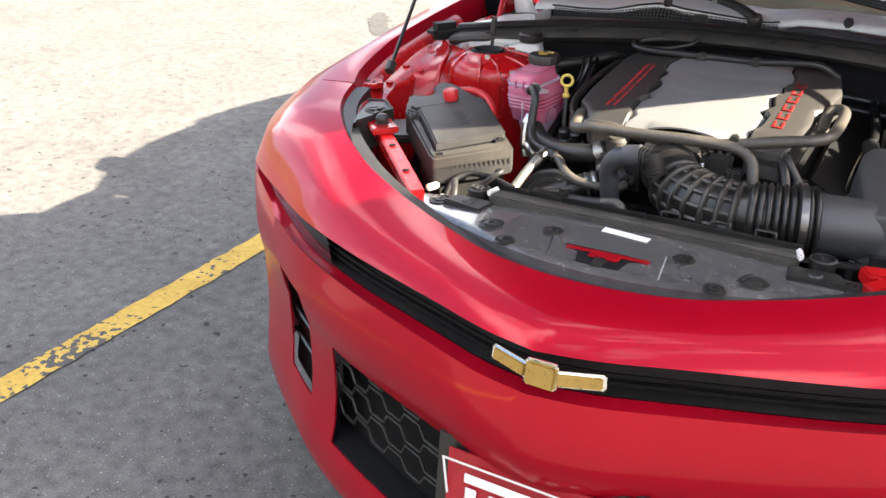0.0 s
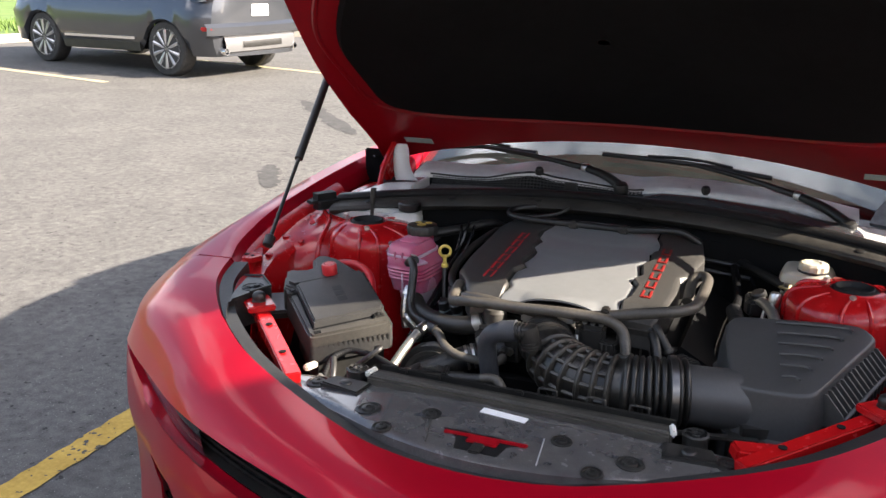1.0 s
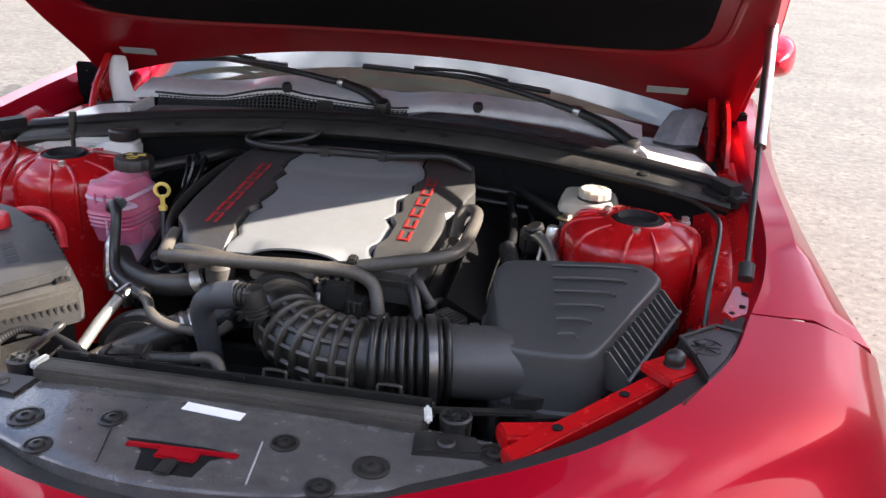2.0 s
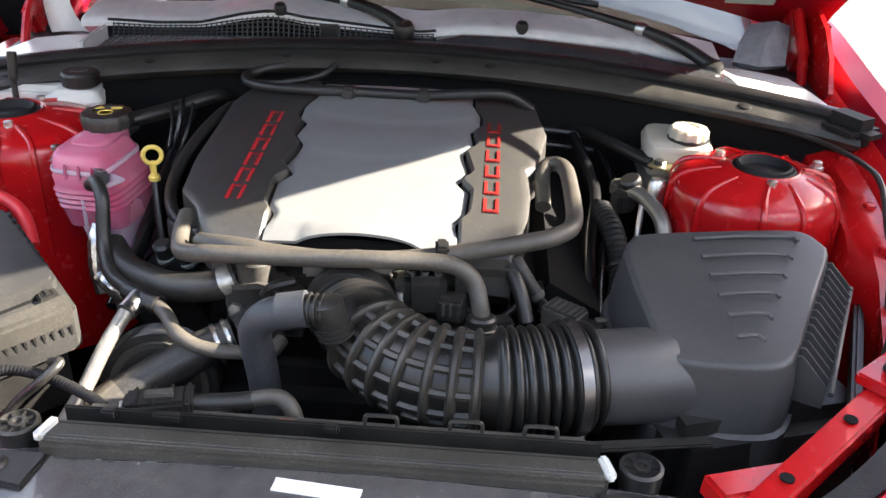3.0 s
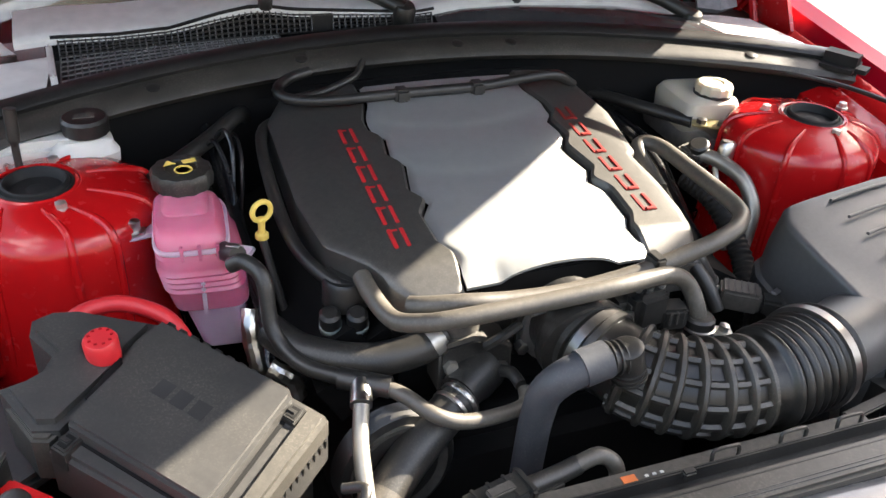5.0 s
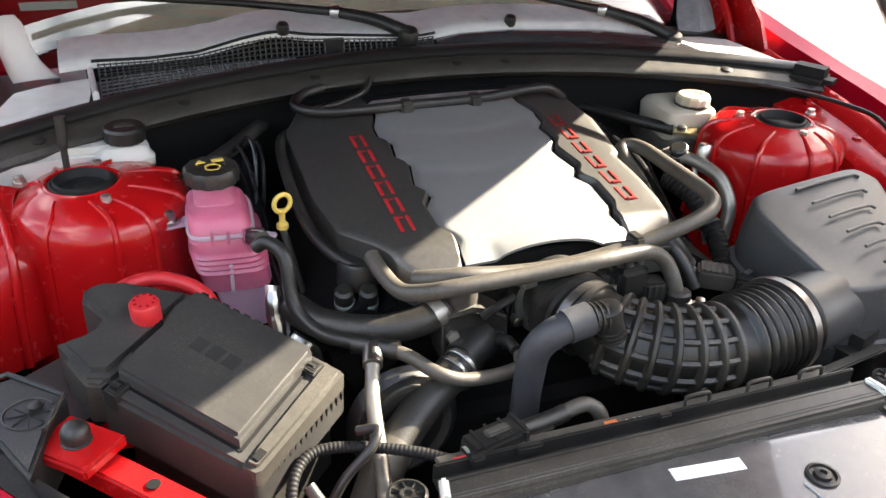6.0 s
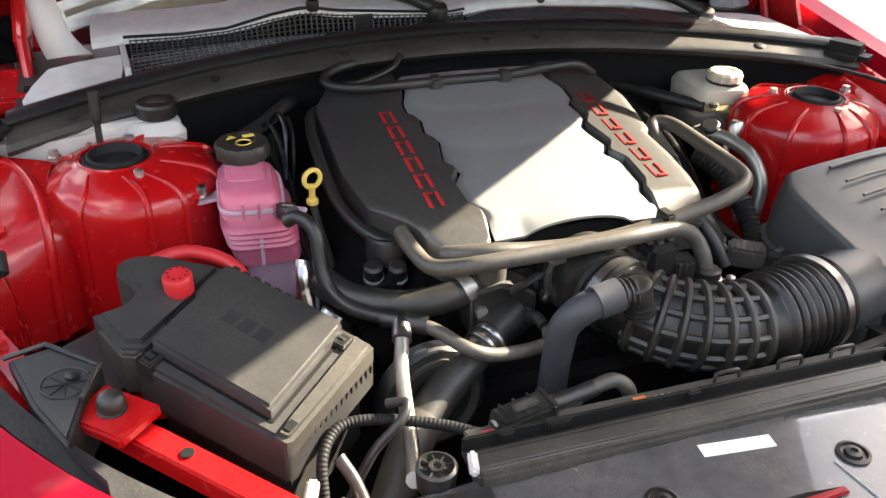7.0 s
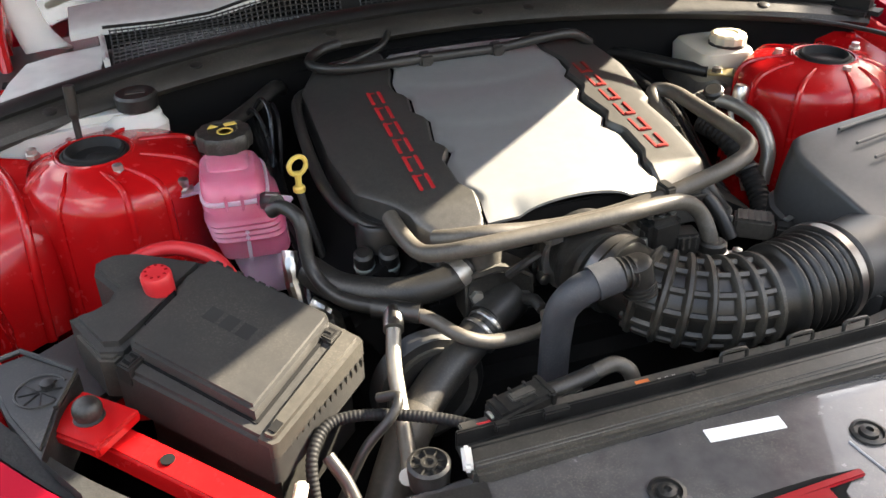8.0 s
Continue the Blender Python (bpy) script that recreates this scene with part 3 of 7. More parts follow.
def fender(side):
    n = 30
    rows = [spline(r, n) for r in FENDER_LINES[side]]
    lowrow = [Vector((p.x - 0.006, p.y, min(0.70, arch(p.y, AXLE_F)))) for p in rows[3]]
    flange = [Vector((p.x - 0.018, p.y + 0.004, p.z - 0.03)) for p in rows[0]]
    wall = [p + Vector((-0.014, 0.002, -0.032)) for p in flange]
    rows = [wall, flange] + rows + [[(a * 0.5 + b * 0.5) + Vector((0.002, 0, 0)) for a, b in zip(rows[3], lowrow)], lowrow]
    return clean(loft([[Vector((side * p.x, p.y, p.z)) for p in r] for r in rows]))


for s in (-1, 1):
    thick(part("fender", fender(s), RED, car), 0.003)
    gut = [p for p in spline(FENDER_LINES[s][0], 40) if p.y > 1.98]
    part("fender_gutter", clean(loft([[Vector((s * (p.x - dx), p.y, p.z - dz)) for p in gut] for dx, dz in ((0.017, 0.028), (0.020, 0.18), (0.06, 0.24), (0.11, 0.34))])), RED_BAY, car, "shaded red gutter beside the hinge")

# doors, rear quarters, roof and glass
def flank(side, y0, y1, n=26):
    rows = [[], [], [], [], []]
    for i in range(n):
        y = y0 + (y1 - y0) * i / (n - 1)
        k = max(0.0, (y - 3.7) / 1.9)
        bulge = 0.025 * math.exp(-((y - 4.6) / 0.5) ** 2)
        end = max(0.0, (y - 5.2) / 0.4) ** 2 * 0.12
        prof = [(0.78 - end, 1.005 - 0.01 * k), (0.872 + bulge - end, 0.998), (0.925 + bulge - end, 0.93), (0.935 + bulge - end, 0.76), (0.93 + bulge - end, max(0.2, arch(y, AXLE_R)))]
        shift = (-0.045 if side > 0 else 0.0) * max(0.0, 1 - (y - 2.56) / 1.4)
        for r, (x, z) in zip(rows, prof):
            r.append(Vector((side * x + shift, y, z)))
    return clean(loft(rows))


for s in (-1, 1):
    door = part("door", flank(s, 2.56, 3.75), RED, car)
    part("door_handle", box((s * 0.94, 3.55, 0.86), (0.02, 0.18, 0.025), 0.006), RED, door)
    part("rear_quarter", flank(s, 3.76, 5.58), RED, car)
ROOF = [(2.30, 0.70, 0.985), (2.60, 0.68, 1.115), (2.90, 0.635, 1.235), (3.20, 0.59, 1.315), (3.60, 0.565, 1.345), (4.0, 0.55, 1.325), (4.4, 0.55, 1.25), (4.8, 0.58, 1.12), (5.05, 0.62, 1.03)]


def canopy(i0, i1, drop=0.0):
    rows = []
    for y, w, z in ROOF[i0:i1]:
        rows.append([Vector((w * t, y - 0.05 * (1 - t * t) * (1 if y < 3 else 0), z - drop - 0.045 * t * t - 0.02 * t ** 4)) for t in np.linspace(-1, 1, 15)])
    return clean(loft(rows))


screen = part("windshield", canopy(0, 4), SCREEN, car, "raked windshield reflecting the sky")
screen.visible_shadow = False
thick(part("roof", canopy(3, 7), RED, car), 0.02)
rear = part("rear_window", canopy(6, 9), GLASS, car)
for s in (-1, 1):
    bm = bmesh.new()
    rows = [[Vector((s * (w + 0.002), y, z - 0.06)) for y, w, z in ROOF], [Vector((s * 0.79, y, 1.0)) for y, w, z in ROOF]]
    part("side_window", clean(loft(rows, bm)), GLASS, car)
    part("windshield_pillar", tube([(s * (w + 0.005), y, z - 0.055) for y, w, z in ROOF[:5]], 0.026, 10), RED, car)
    part("rear_pillar", tube([(s * (w + 0.005), y, z - 0.055) for y, w, z in ROOF[4:]], 0.05, 10), RED, car)
part("boot_lid", clean(loft([[Vector((x, y, z + 0.02 * (1 - (x / 0.8) ** 2))) for x in np.linspace(-0.79, 0.79, 11)] for y, z in ((5.0, 1.0), (5.3, 1.0), (5.55, 0.985), (5.6, 0.9), (5.6, 0.55), (5.55, 0.25))])), RED, car)
# blockers added so that no sun leaks out through the wheel arches
for s in (-1, 1):
    part("footwell_blocker", box((s * 0.70, 2.40, 0.58), (0.02, 0.60, 0.72), 0.005), DARK, car)
part("floor_pan", box((0, 3.45, 0.24), (1.50, 3.7, 0.10), 0.03), DARK, car)
part("dashboard", clean(loft([[Vector((x, y - 0.10 * (x / 0.7) ** 2 * 0, z)) for x in np.linspace(-0.68, 0.68, 9)] for y, z in ((2.36, 0.955), (2.6, 0.985), (2.85, 0.98), (2.95, 0.93), (2.97, 0.6))])), BLACK, car)
for s in (-1, 1):
    seat = part("front_seat", box((s * 0.37, 3.55, 0.62), (0.48, 0.14, 0.72), 0.05, rx=-18), BLACK, car)
    part("seat_cushion", box((s * 0.37, 3.25, 0.42), (0.48, 0.52, 0.16), 0.05), BLACK, seat)


def mirror_shell(side):
    rows = []
    for t in np.linspace(0, 1, 9):
        y = 2.78 + 0.17 * t
        k = 0.12 + 0.88 * math.sin(t * math.pi / 2) ** 0.6
        rows.append([Vector((side * (0.912 + 0.074 * k * math.copysign(abs(math.cos(a)) ** 0.6, math.cos(a))), y, 1.058 + 0.058 * k * math.copysign(abs(math.sin(a)) ** 0.7, math.sin(a)))) for a in np.linspace(0, 2 * math.pi, 25)[:-1]])
    bm = loft(rows, closed=True)
    bm.verts.ensure_lookup_table()
    bm.faces.new(bm.verts[:24])
    return clean(bm)


for s in (-1, 1):
    door_mirror = part("door_mirror", mirror_shell(s), RED, car, "red door mirror housing")
    part("mirror_glass", box((s * 0.912, 2.952, 1.058), (0.135, 0.006, 0.09), 0.002), CHROME, door_mirror)
    part("mirror_stalk", box((s * 0.872, 2.87, 1.0), (0.08, 0.08, 0.04), 0.012), BLACK, door_mirror)


# wheels
def wheel_at(owner, x, y, r, w, side, rim_mat, spokes=10, rim_r=0.72):
    n = 40
    tyre_bm = lathe([(r * 0.74, -w / 2), (r * 0.93, -w / 2), (r * 0.985, -w * 0.42), (r, -w * 0.25), (r, w * 0.25), (r * 0.985, w * 0.42), (r * 0.93, w / 2), (r * 0.74, w / 2)], (x, y, r), (side, 0, 0), n)
    wheel = part("wheel", tyre_bm, TYRE, owner, "black tyre on a spoked alloy wheel")
    rim_bm = bmesh.new()
    c = Vector((x, y, r))
    face = w * 0.44
    lathe([(r * rim_r, face - 0.02), (r * (rim_r + 0.02), face + 0.006), (r * (rim_r - 0.05), face + 0.006), (r * (rim_r - 0.06), face - 0.08)], c, (side, 0, 0), n, rim_bm)
    lathe([(r * 0.20, face - 0.05), (r * 0.20, face - 0.01), (r * 0.12, face), (0.02, face)], c, (side, 0, 0), 20, rim_bm)
    for k in range(spokes):
        a = 2 * math.pi * k / spokes
        own = bmesh.new()
        bmesh.ops.create_cube(own, size=1)
        for v in own.verts:
            wide = 0.13 if v.co.z > 0 else 0.09
            v.co = Vector((v.co.x * 0.03, v.co.y * wide * r, (v.co.z + 0.5) * r * (rim_r - 0.2) + 0.16 * r))
        bmesh.ops.bevel(own, geom=own.edges[:], offset=0.004, segments=1, affect="EDGES")
        own.transform(Matrix.Translation(c + Vector((side * (face - 0.02), 0, 0))) @ Matrix.Rotation(a, 4, "X"))
        join(rim_bm, own)
    part("rim", rim_bm, rim_mat, wheel, "bright spoked alloy rim")
    return wheel


for y in (AXLE_F, AXLE_R):
    for s in (-1, 1):
        wheel_at(car, s * 0.80 - (0.045 if y == AXLE_F else 0.0), y, WHEEL_R, 0.24, s, ALU, 10)


# the propped hood: its outline is the opening's, turned up about the hinges
HINGE = Vector((0, 2.27, 1.005))
HOOD_UP = 42.9
HOOD_EDGE = EDGE + [(0.736, 1.66, 0.905), (0.762, 1.80, 0.926), (0.778, 1.95, 0.945), (0.785, 2.10, 0.962), (0.775, 2.20, 0.985)]
hood_turn = Matrix.Translation(HINGE + Vector((0, 0.053, 0.040))) @ Matrix.Rotation(radians(-HOOD_UP), 4, "X") @ Matrix.Translation(-HINGE)


def hood_sheet(scale, lift, back, crown=0.045):
    """Rows across the hood from its front edge to its rear edge, in the open pose."""
    front = spline(HOOD_EDGE, 34)
    rows = []
    for k in np.linspace(0, 1, 15):
        row = []
        for p in front:
            y_back = back + 0.018 * (p.x / 0.78) ** 2 + 0.022 * (p.x / 0.78) ** 4
            q = Vector((p.x * scale, p.y, p.z))
            y = q.y + (y_back - q.y) * k
            if scale < 1:
                y = 1.65 + (y - 1.65) * scale
            z_edge = 0.80 + 0.19 * min(1, max(0, (y - 1.03) / 1.2)) ** 0.8
            arch_up = (crown + 0.060 * k) * (1 - (p.x / 0.79) ** 2) * math.sin(min(1, max(0, (y - 1.03) / 0.5)) * math.pi / 2)
            row.append(hood_turn @ Vector((q.x, y, z_edge + arch_up + lift)))
        rows.append(row)
    return mirror_rows(rows)


hood = thick(part("hood", clean(loft(hood_sheet(1.0, 0.012, 2.31))), RED, car, "red hood propped open on gas struts"), 0.006)
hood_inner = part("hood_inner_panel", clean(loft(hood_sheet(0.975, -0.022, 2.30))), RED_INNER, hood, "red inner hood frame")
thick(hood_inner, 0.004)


def hood_rim():
    o, i = hood_sheet(1.0, 0.010, 2.31), hood_sheet(0.975, -0.022, 2.30)
    ring = lambda rows: rows[0] + [r[-1] for r in rows[1:-1]] + rows[-1][::-1] + [r[0] for r in rows[-2:0:-1]]
    a, b = ring(o), ring(i)
    return clean(loft([a + a[:1], b + b[:1]]))


part("hood_rim", hood_rim(), RED, hood)


def pad():
    """The felt pad under the hood, with rounded corners, in the open pose."""
    out = []
    for t in np.linspace(0, 2 * math.pi, 72, endpoint=False):
        c, s = math.cos(t), math.sin(t)
        x = 0.655 * math.copysign(abs(c) ** 0.35, c)
        yy = math.copysign(abs(s) ** 0.35, s)
        far = 2.115 - 0.05 * (x / 0.65) ** 2
        near = 1.13 + 0.52 * (abs(x) / 0.66) ** 1.9
        y = (far + near) / 2 + yy * (far - near) / 2
        out.append((x, y))
    rows = []
    for k in (1.0, 0.97, 0.6, 0.25, 0.02):
        rows.append([])
        for x, y in out:
            cx, cy = x * k, 1.70 + (y - 1.70) * k
            z = 0.80 + 0.19 * min(1, max(0, (cy - 1.03) / 1.2)) ** 0.8 + (0.045 + 0.045 * max(0, (cy - 1.2) / 1.1)) * (1 - (cx / 0.79) ** 2) * math.sin(min(1, max(0, (cy - 1.03) / 0.5)) * math.pi / 2)
            rows[-1].append(hood_turn @ Vector((cx, cy, z - 0.026 - (0.022 if k < 1 else 0))))
    bm = loft(rows, closed=True)
    return clean(bm)


def hood_bead():
    """A pressed bead round the pad, a hand's width inside the hood's edge."""
    pts = []
    for t in np.linspace(0, 2 * math.pi, 97):
        c, s = math.cos(t), math.sin(t)
        x = 0.690 * math.copysign(abs(c) ** 0.4, c)
        yy = math.copysign(abs(s) ** 0.4, s)
        far, near = 2.150 - 0.05 * (x / 0.65) ** 2, 1.105 + 0.47 * (abs(x) / 0.69) ** 1.9
        y = (far + near) / 2 + yy * (far - near) / 2
        z = 0.80 + 0.19 * min(1, max(0, (y - 1.03) / 1.2)) ** 0.8 + (0.045 + 0.045 * max(0, (y - 1.2) / 1.1)) * (1 - (x / 0.79) ** 2) * math.sin(min(1, max(0, (y - 1.03) / 0.5)) * math.pi / 2)
        pts.append(hood_turn @ Vector((x, y, z - 0.026)))
    return sweep(bmesh.new(), pts, 0.008, 8)


for s in (-1, 1):
    tag_bm = box((s * 0.60, 2.175, 0.955), (0.085, 0.022, 0.002), 0.0)
    tag_bm.transform(hood_turn)
    part("hood_label", tag_bm, LABEL, hood, "small grey paper label")
part("hood_pad", pad(), FELT, hood, "black felt pad lining the hood")
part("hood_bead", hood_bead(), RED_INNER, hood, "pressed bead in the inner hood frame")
for s in (-1, 1):
    low, top = Vector((s * 0.706, 1.612, 0.924)), Vector((-0.765, 2.0, 1.260) if s < 0 else (0.751, 2.0, 1.236))
    mid = low.lerp(top, 0.47)
    # right strut in bright steel: the sun on it is put into the colour
    strut = part("gas_strut", tube([mid, top], 0.0105, 12, 4), BLACK if s < 0 else STEEL, car, "slim gas strut holding up the hood, black left and sun-bright right")
    part("strut_rod", tube([low, mid], 0.0048, 10, 4), BLACK, strut)
    part("strut_end", lathe([(0.004, -0.02), (0.012, -0.016), (0.013, 0.008), (0.006, 0.014)], low, (top - low), 12), BLACK, strut)
    part("strut_end", lathe([(0.004, -0.02), (0.010, -0.016), (0.010, 0.008), (0.005, 0.014)], top, (top - low), 12), STEEL, strut)
    # hood hinge: two red arms and a foot
    arm = part("hood_hinge", box((s * 0.705, 2.26, 1.0), (0.022, 0.13, 0.07), 0.008, rx=35), RED_BAY, car, "red hinge arm of the hood")
    if s > 0:
        plate_bm = bmesh.new()
        rim = [(2.09, 0.950), (2.12, 1.000), (2.17, 1.040), (2.23, 1.060), (2.30, 1.02), (2.31, 0.94), (2.10, 0.935)]
        loft([[Vector((s * x, y, z)) for y, z in rim] for x in (0.722, 0.730)], plate_bm, closed=True)
        plate_bm.verts.ensure_lookup_table()
        for k in (0, 1):
            plate_bm.faces.new(plate_bm.verts[7 * k:7 * k + 7])
        part("hinge_plate", clean(plate_bm), RED_BAY, arm, "pressed red hinge plate")
    part("hinge_link", tube([(s * 0.700, 2.16, 0.93), (s * 0.703, 2.20, 0.99), (s * 0.700, 2.26, 1.05)], 0.009, 8), RED_BAY, arm)
    part("gutter_liner", box((0.725 if s > 0 else -0.765, 2.330, 0.965), (0.125, 0.012, 0.105), 0.004, rz=s * -8), FELT, car, "black liner closing the gutter behind the hinge")
    part("hinge_foot", box((s * 0.725, 2.15, 0.925), (0.06, 0.14, 0.025), 0.006), RED_BAY, arm)


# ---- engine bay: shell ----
# bay shell in near-black: the deep bay's shade is painted on
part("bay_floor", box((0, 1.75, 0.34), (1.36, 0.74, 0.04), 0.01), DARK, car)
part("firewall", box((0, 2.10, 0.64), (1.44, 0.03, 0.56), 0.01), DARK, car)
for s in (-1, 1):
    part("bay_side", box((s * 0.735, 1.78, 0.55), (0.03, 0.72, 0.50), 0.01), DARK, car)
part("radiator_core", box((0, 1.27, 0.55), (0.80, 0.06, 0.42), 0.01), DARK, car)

LIDP = surface("dark_grey_plate_plastic", (0.015, 0.015, 0.016), 0.45, 0, 0.15, 120, 0.1, 600, dust=0.4)


TOWER_AT = {-1: Vector((-0.576, 1.857, 0.004)), 1: Vector((0.549, 1.810, 0.0))}
TOWER_OFF = {-1: Vector((0.022, 0.002, 0)), 1: Vector((-0.008, 0.006, 0))}
TOWER_RIBS = {-1: (-165, -128, -84, -60, -22, 22, 70, 125, 160), 1: (-178, -140, -97, -70, -32, 5, 50, 105, 150)}
TOWER_NUTS = {-1: ((-0.548, 1.800), (-0.656, 1.890), (-0.556, 1.918)), 1: ((0.545, 1.752), (0.497, 1.858), (0.632, 1.836))}


def tower_point(side, r, a, z):
    """A place on the tower: the drum's middle lies a little off the ring's."""
    k = min(1.0, max(0.0, (r - 0.050) / 0.06))
    return TOWER_AT[side] + TOWER_OFF[side] * (k * k * (3 - 2 * k)) + Vector((r * math.cos(a), r * math.sin(a), z))


def tower(side):
    """The strut tower: a drum with a sloping top, a tight shoulder and a flared foot."""
    bm = bmesh.new()
    seg = 64
    prof = [(0.040, 0.900), (0.041, 0.918), (0.052, 0.922), (0.058, 0.919), (0.075, 0.9155), (0.092, 0.910), (0.104, 0.9045), (0.111, 0.899), (0.1165, 0.891), (0.1195, 0.881), (0.1205, 0.865), (0.122, 0.80), (0.127, 0.72), (0.138, 0.65), (0.16, 0.58)]
    rings = [[bm.verts.new(tower_point(side, r, 2 * math.pi * k / seg, z)) for k in range(seg)] for r, z in prof]
    for a, b in zip(rings, rings[1:]):
        for k in range(seg):
            bm.faces.new((a[k], a[(k + 1) % seg], b[(k + 1) % seg], b[k]))
    return clean(bm)


def rim_at(side, y):
    """The opening's edge on one side at y: its x and z."""
    line = [(p[0] + (0.03 if side < 0 else 0.0), p[1], p[2]) for p in EDGE[9:10]] + FENDER_LINES[side][0]
    return tuple(float(np.interp(y, [p[1] for p in line], [p[k] for p in line])) for k in (0, 2))


def apron(side):
    """The inner fender: flange under the fender's edge, ledge and wall down into the bay."""
    rows = []
    for y in np.linspace(1.44, 2.14, 20):
        e, z = rim_at(side, y)
        dip = 0.012 * math.sin(y * 26)
        k = min(1.0, max(0.0, (y - 1.57) / 0.07))
        prof = [(e - 0.004, z - 0.022), (e - 0.028, z - 0.030), (e - 0.045, z - 0.050), (e - 0.075, z - 0.052 + dip * 0.3), (e - 0.072 - 0.028 * k, z - 0.075 + dip * k), (e - 0.060 - 0.055 * k, z - 0.16), (e - 0.05 - 0.05 * k, z - 0.30)]
        rows.append([Vector((side * x, y, zz)) for x, zz in prof])
    return clean(loft(rows))


for s in (-1, 1):
    tw = part("strut_tower", tower(s), RED_BAY, car, "ribbed red strut tower with an open top")
    for deg in TOWER_RIBS[s]:
        pts = [tower_point(s, r, radians(deg), z) for r, z in ((0.060, 0.9185), (0.075, 0.9155), (0.092, 0.910), (0.104, 0.9045), (0.111, 0.899), (0.1165, 0.891), (0.1195, 0.881), (0.1205, 0.865), (0.122, 0.80), (0.126, 0.73))]
        part("tower_rib", sweep(bmesh.new(), spline(pts, 30), lambda t: 0.0022 + 0.0028 * min(1, 5 * t), 8), RED_BAY, tw)
    part("tower_collar", lathe([(0.0440, -0.030), (0.0465, 0.002), (0.0485, 0.0025), (0.051, 0.0005), (0.053, -0.030)], TOWER_AT[s] + Vector((0, 0, 0.921)), (0, 0, 1), 36), RED_BAY, tw)
    part("tower_bearing", lathe([(0.0440, -0.006), (0.0445, 0.0), (0.0415, 0.0015), (0.0395, 0.0005), (0.0385, 0.0045), (0.036, 0.006), (0.0335, 0.004), (0.027, -0.018), (0.014, -0.016), (0.012, -0.006), (0.006, -0.004)], TOWER_AT[s] + Vector((0, 0, 0.921)), (0, 0, 1), 36), LOOM, tw, "black strut bearing ring")
    for x, y in TOWER_NUTS[s]:
        part("tower_nut", lathe([(0.010, -0.004), (0.010, 0.001), (0.0070, 0.002), (0.0070, 0.0085), (0.004, 0.0095)], (x, y, 0.9155 + TOWER_AT[s].z), (0, 0, 1), 6), ALU, tw)
    thick(part("inner_fender", apron(s), RED_BAY, car, "red inner fender with pressed ribs"), 0.003)
    for y in (1.50, 1.56, 1.68, 1.78, 1.92):
        e, z = rim_at(s, y)
        part("fender_bolt", lathe([(0.009, 0), (0.009, 0.006), (0.005, 0.008)], (s * (e - 0.060), y, z - 0.051), (0, 0, 1), 6), RED_BAY, car)
    # flat plate at the foot of the gas strut, punched and bolted
    foot_line = [(0.702, 1.662), (0.738, 1.660), (0.724, 1.572), (0.684, 1.534), (0.672, 1.560)] if s > 0 else [(-0.838, 1.640), (-0.826, 1.705), (-0.780, 1.690), (-0.742, 1.630), (-0.752, 1.600), (-0.790, 1.590)]
    foot = part("strut_plate", prism(foot_line, 0.864, 0.8755, 0.002), RED_BAY, car, "flat red plate at the strut's foot")
    for x, y, r in (((0.716, 1.632, 0.0075), (0.704, 1.582, 0.005), (0.686, 1.556, 0.004)) if s > 0 else ((-0.782, 1.625, 0.006), (-0.800, 1.662, 0.007), (-0.763, 1.622, 0.004))):
        part("punched_hole", lathe([(r, 0), (r, 0.0012)], (x, y, 0.8755), (0, 0, 1), 14), DARK, foot)
    # rail that carries the front end
    a, b = Vector((s * 0.602, 1.410, 0.837)), Vector((s * 0.395, 1.215, 0.797))
    d = (b - a)
    mid = (a + b) / 2
    yaw = math.degrees(math.atan2(d.y, d.x))
    pitch = -math.degrees(math.asin(d.z / d.length))
    rail = part("front_rail", box(mid, (d.length, 0.031, 0.026), 0.003, rz=yaw, ry=pitch), RED_BAY, car, "bright red cross rail with punched holes")
    part("rail_head", box((s * 0.596, 1.402, 0.852), (0.072, 0.058, 0.014), 0.003, rz=yaw), RED_BAY, rail)
    part("rail_bolt", lathe([(0.0150, 0), (0.0150, 0.002), (0.0128, 0.003), (0.0140, 0.008), (0.0140, 0.013), (0.0118, 0.018), (0.0075, 0.021), (0.003, 0.0215)], (s * 0.596, 1.404, 0.858), (0, 0, 1), 20), BLACK, rail, "black cap bolt")
    for k in (0.34, 0.73):
        part("rail_hole", lathe([(0.007, 0), (0.007, 0.0015)], a.lerp(b, k) + Vector((0, 0, 0.0145)), (0, 0, 1), 14), DARK, rail)
    if s > 0:
        part("rail_flange", box((s * 0.430, 1.278, 0.800), (0.110, 0.036, 0.024), 0.004, rz=s * 24, ry=s * 6), RED_BAY, rail)
    # black corner plate with a stamped wheel
    pl = [(0.696, 1.500), (0.655, 1.512), (0.604, 1.462), (0.622, 1.410), (0.634, 1.350), (0.668, 1.418)]
    corner = part("corner_plate", prism([(s * x, y) for x, y in pl][:: s], 0.85, 0.870, 0.004), LIDP, car, "black corner plate with a stamped fan pattern")
    part("plate_rim", sweep(bmesh.new(), [Vector((s * x, y, 0.872)) for x, y in ((0.700, 1.500), (0.660, 1.514), (0.606, 1.463), (0.623, 1.412))], 0.0030, 6), BLACK, corner)
    part("plate_wall", clean(loft([[Vector((s * x, y, z)) for x, y in ((0.604, 1.462), (0.622, 1.410), (0.634, 1.350), (0.600, 1.296))] for z in (0.868, 0.800)])), LIDP, corner)
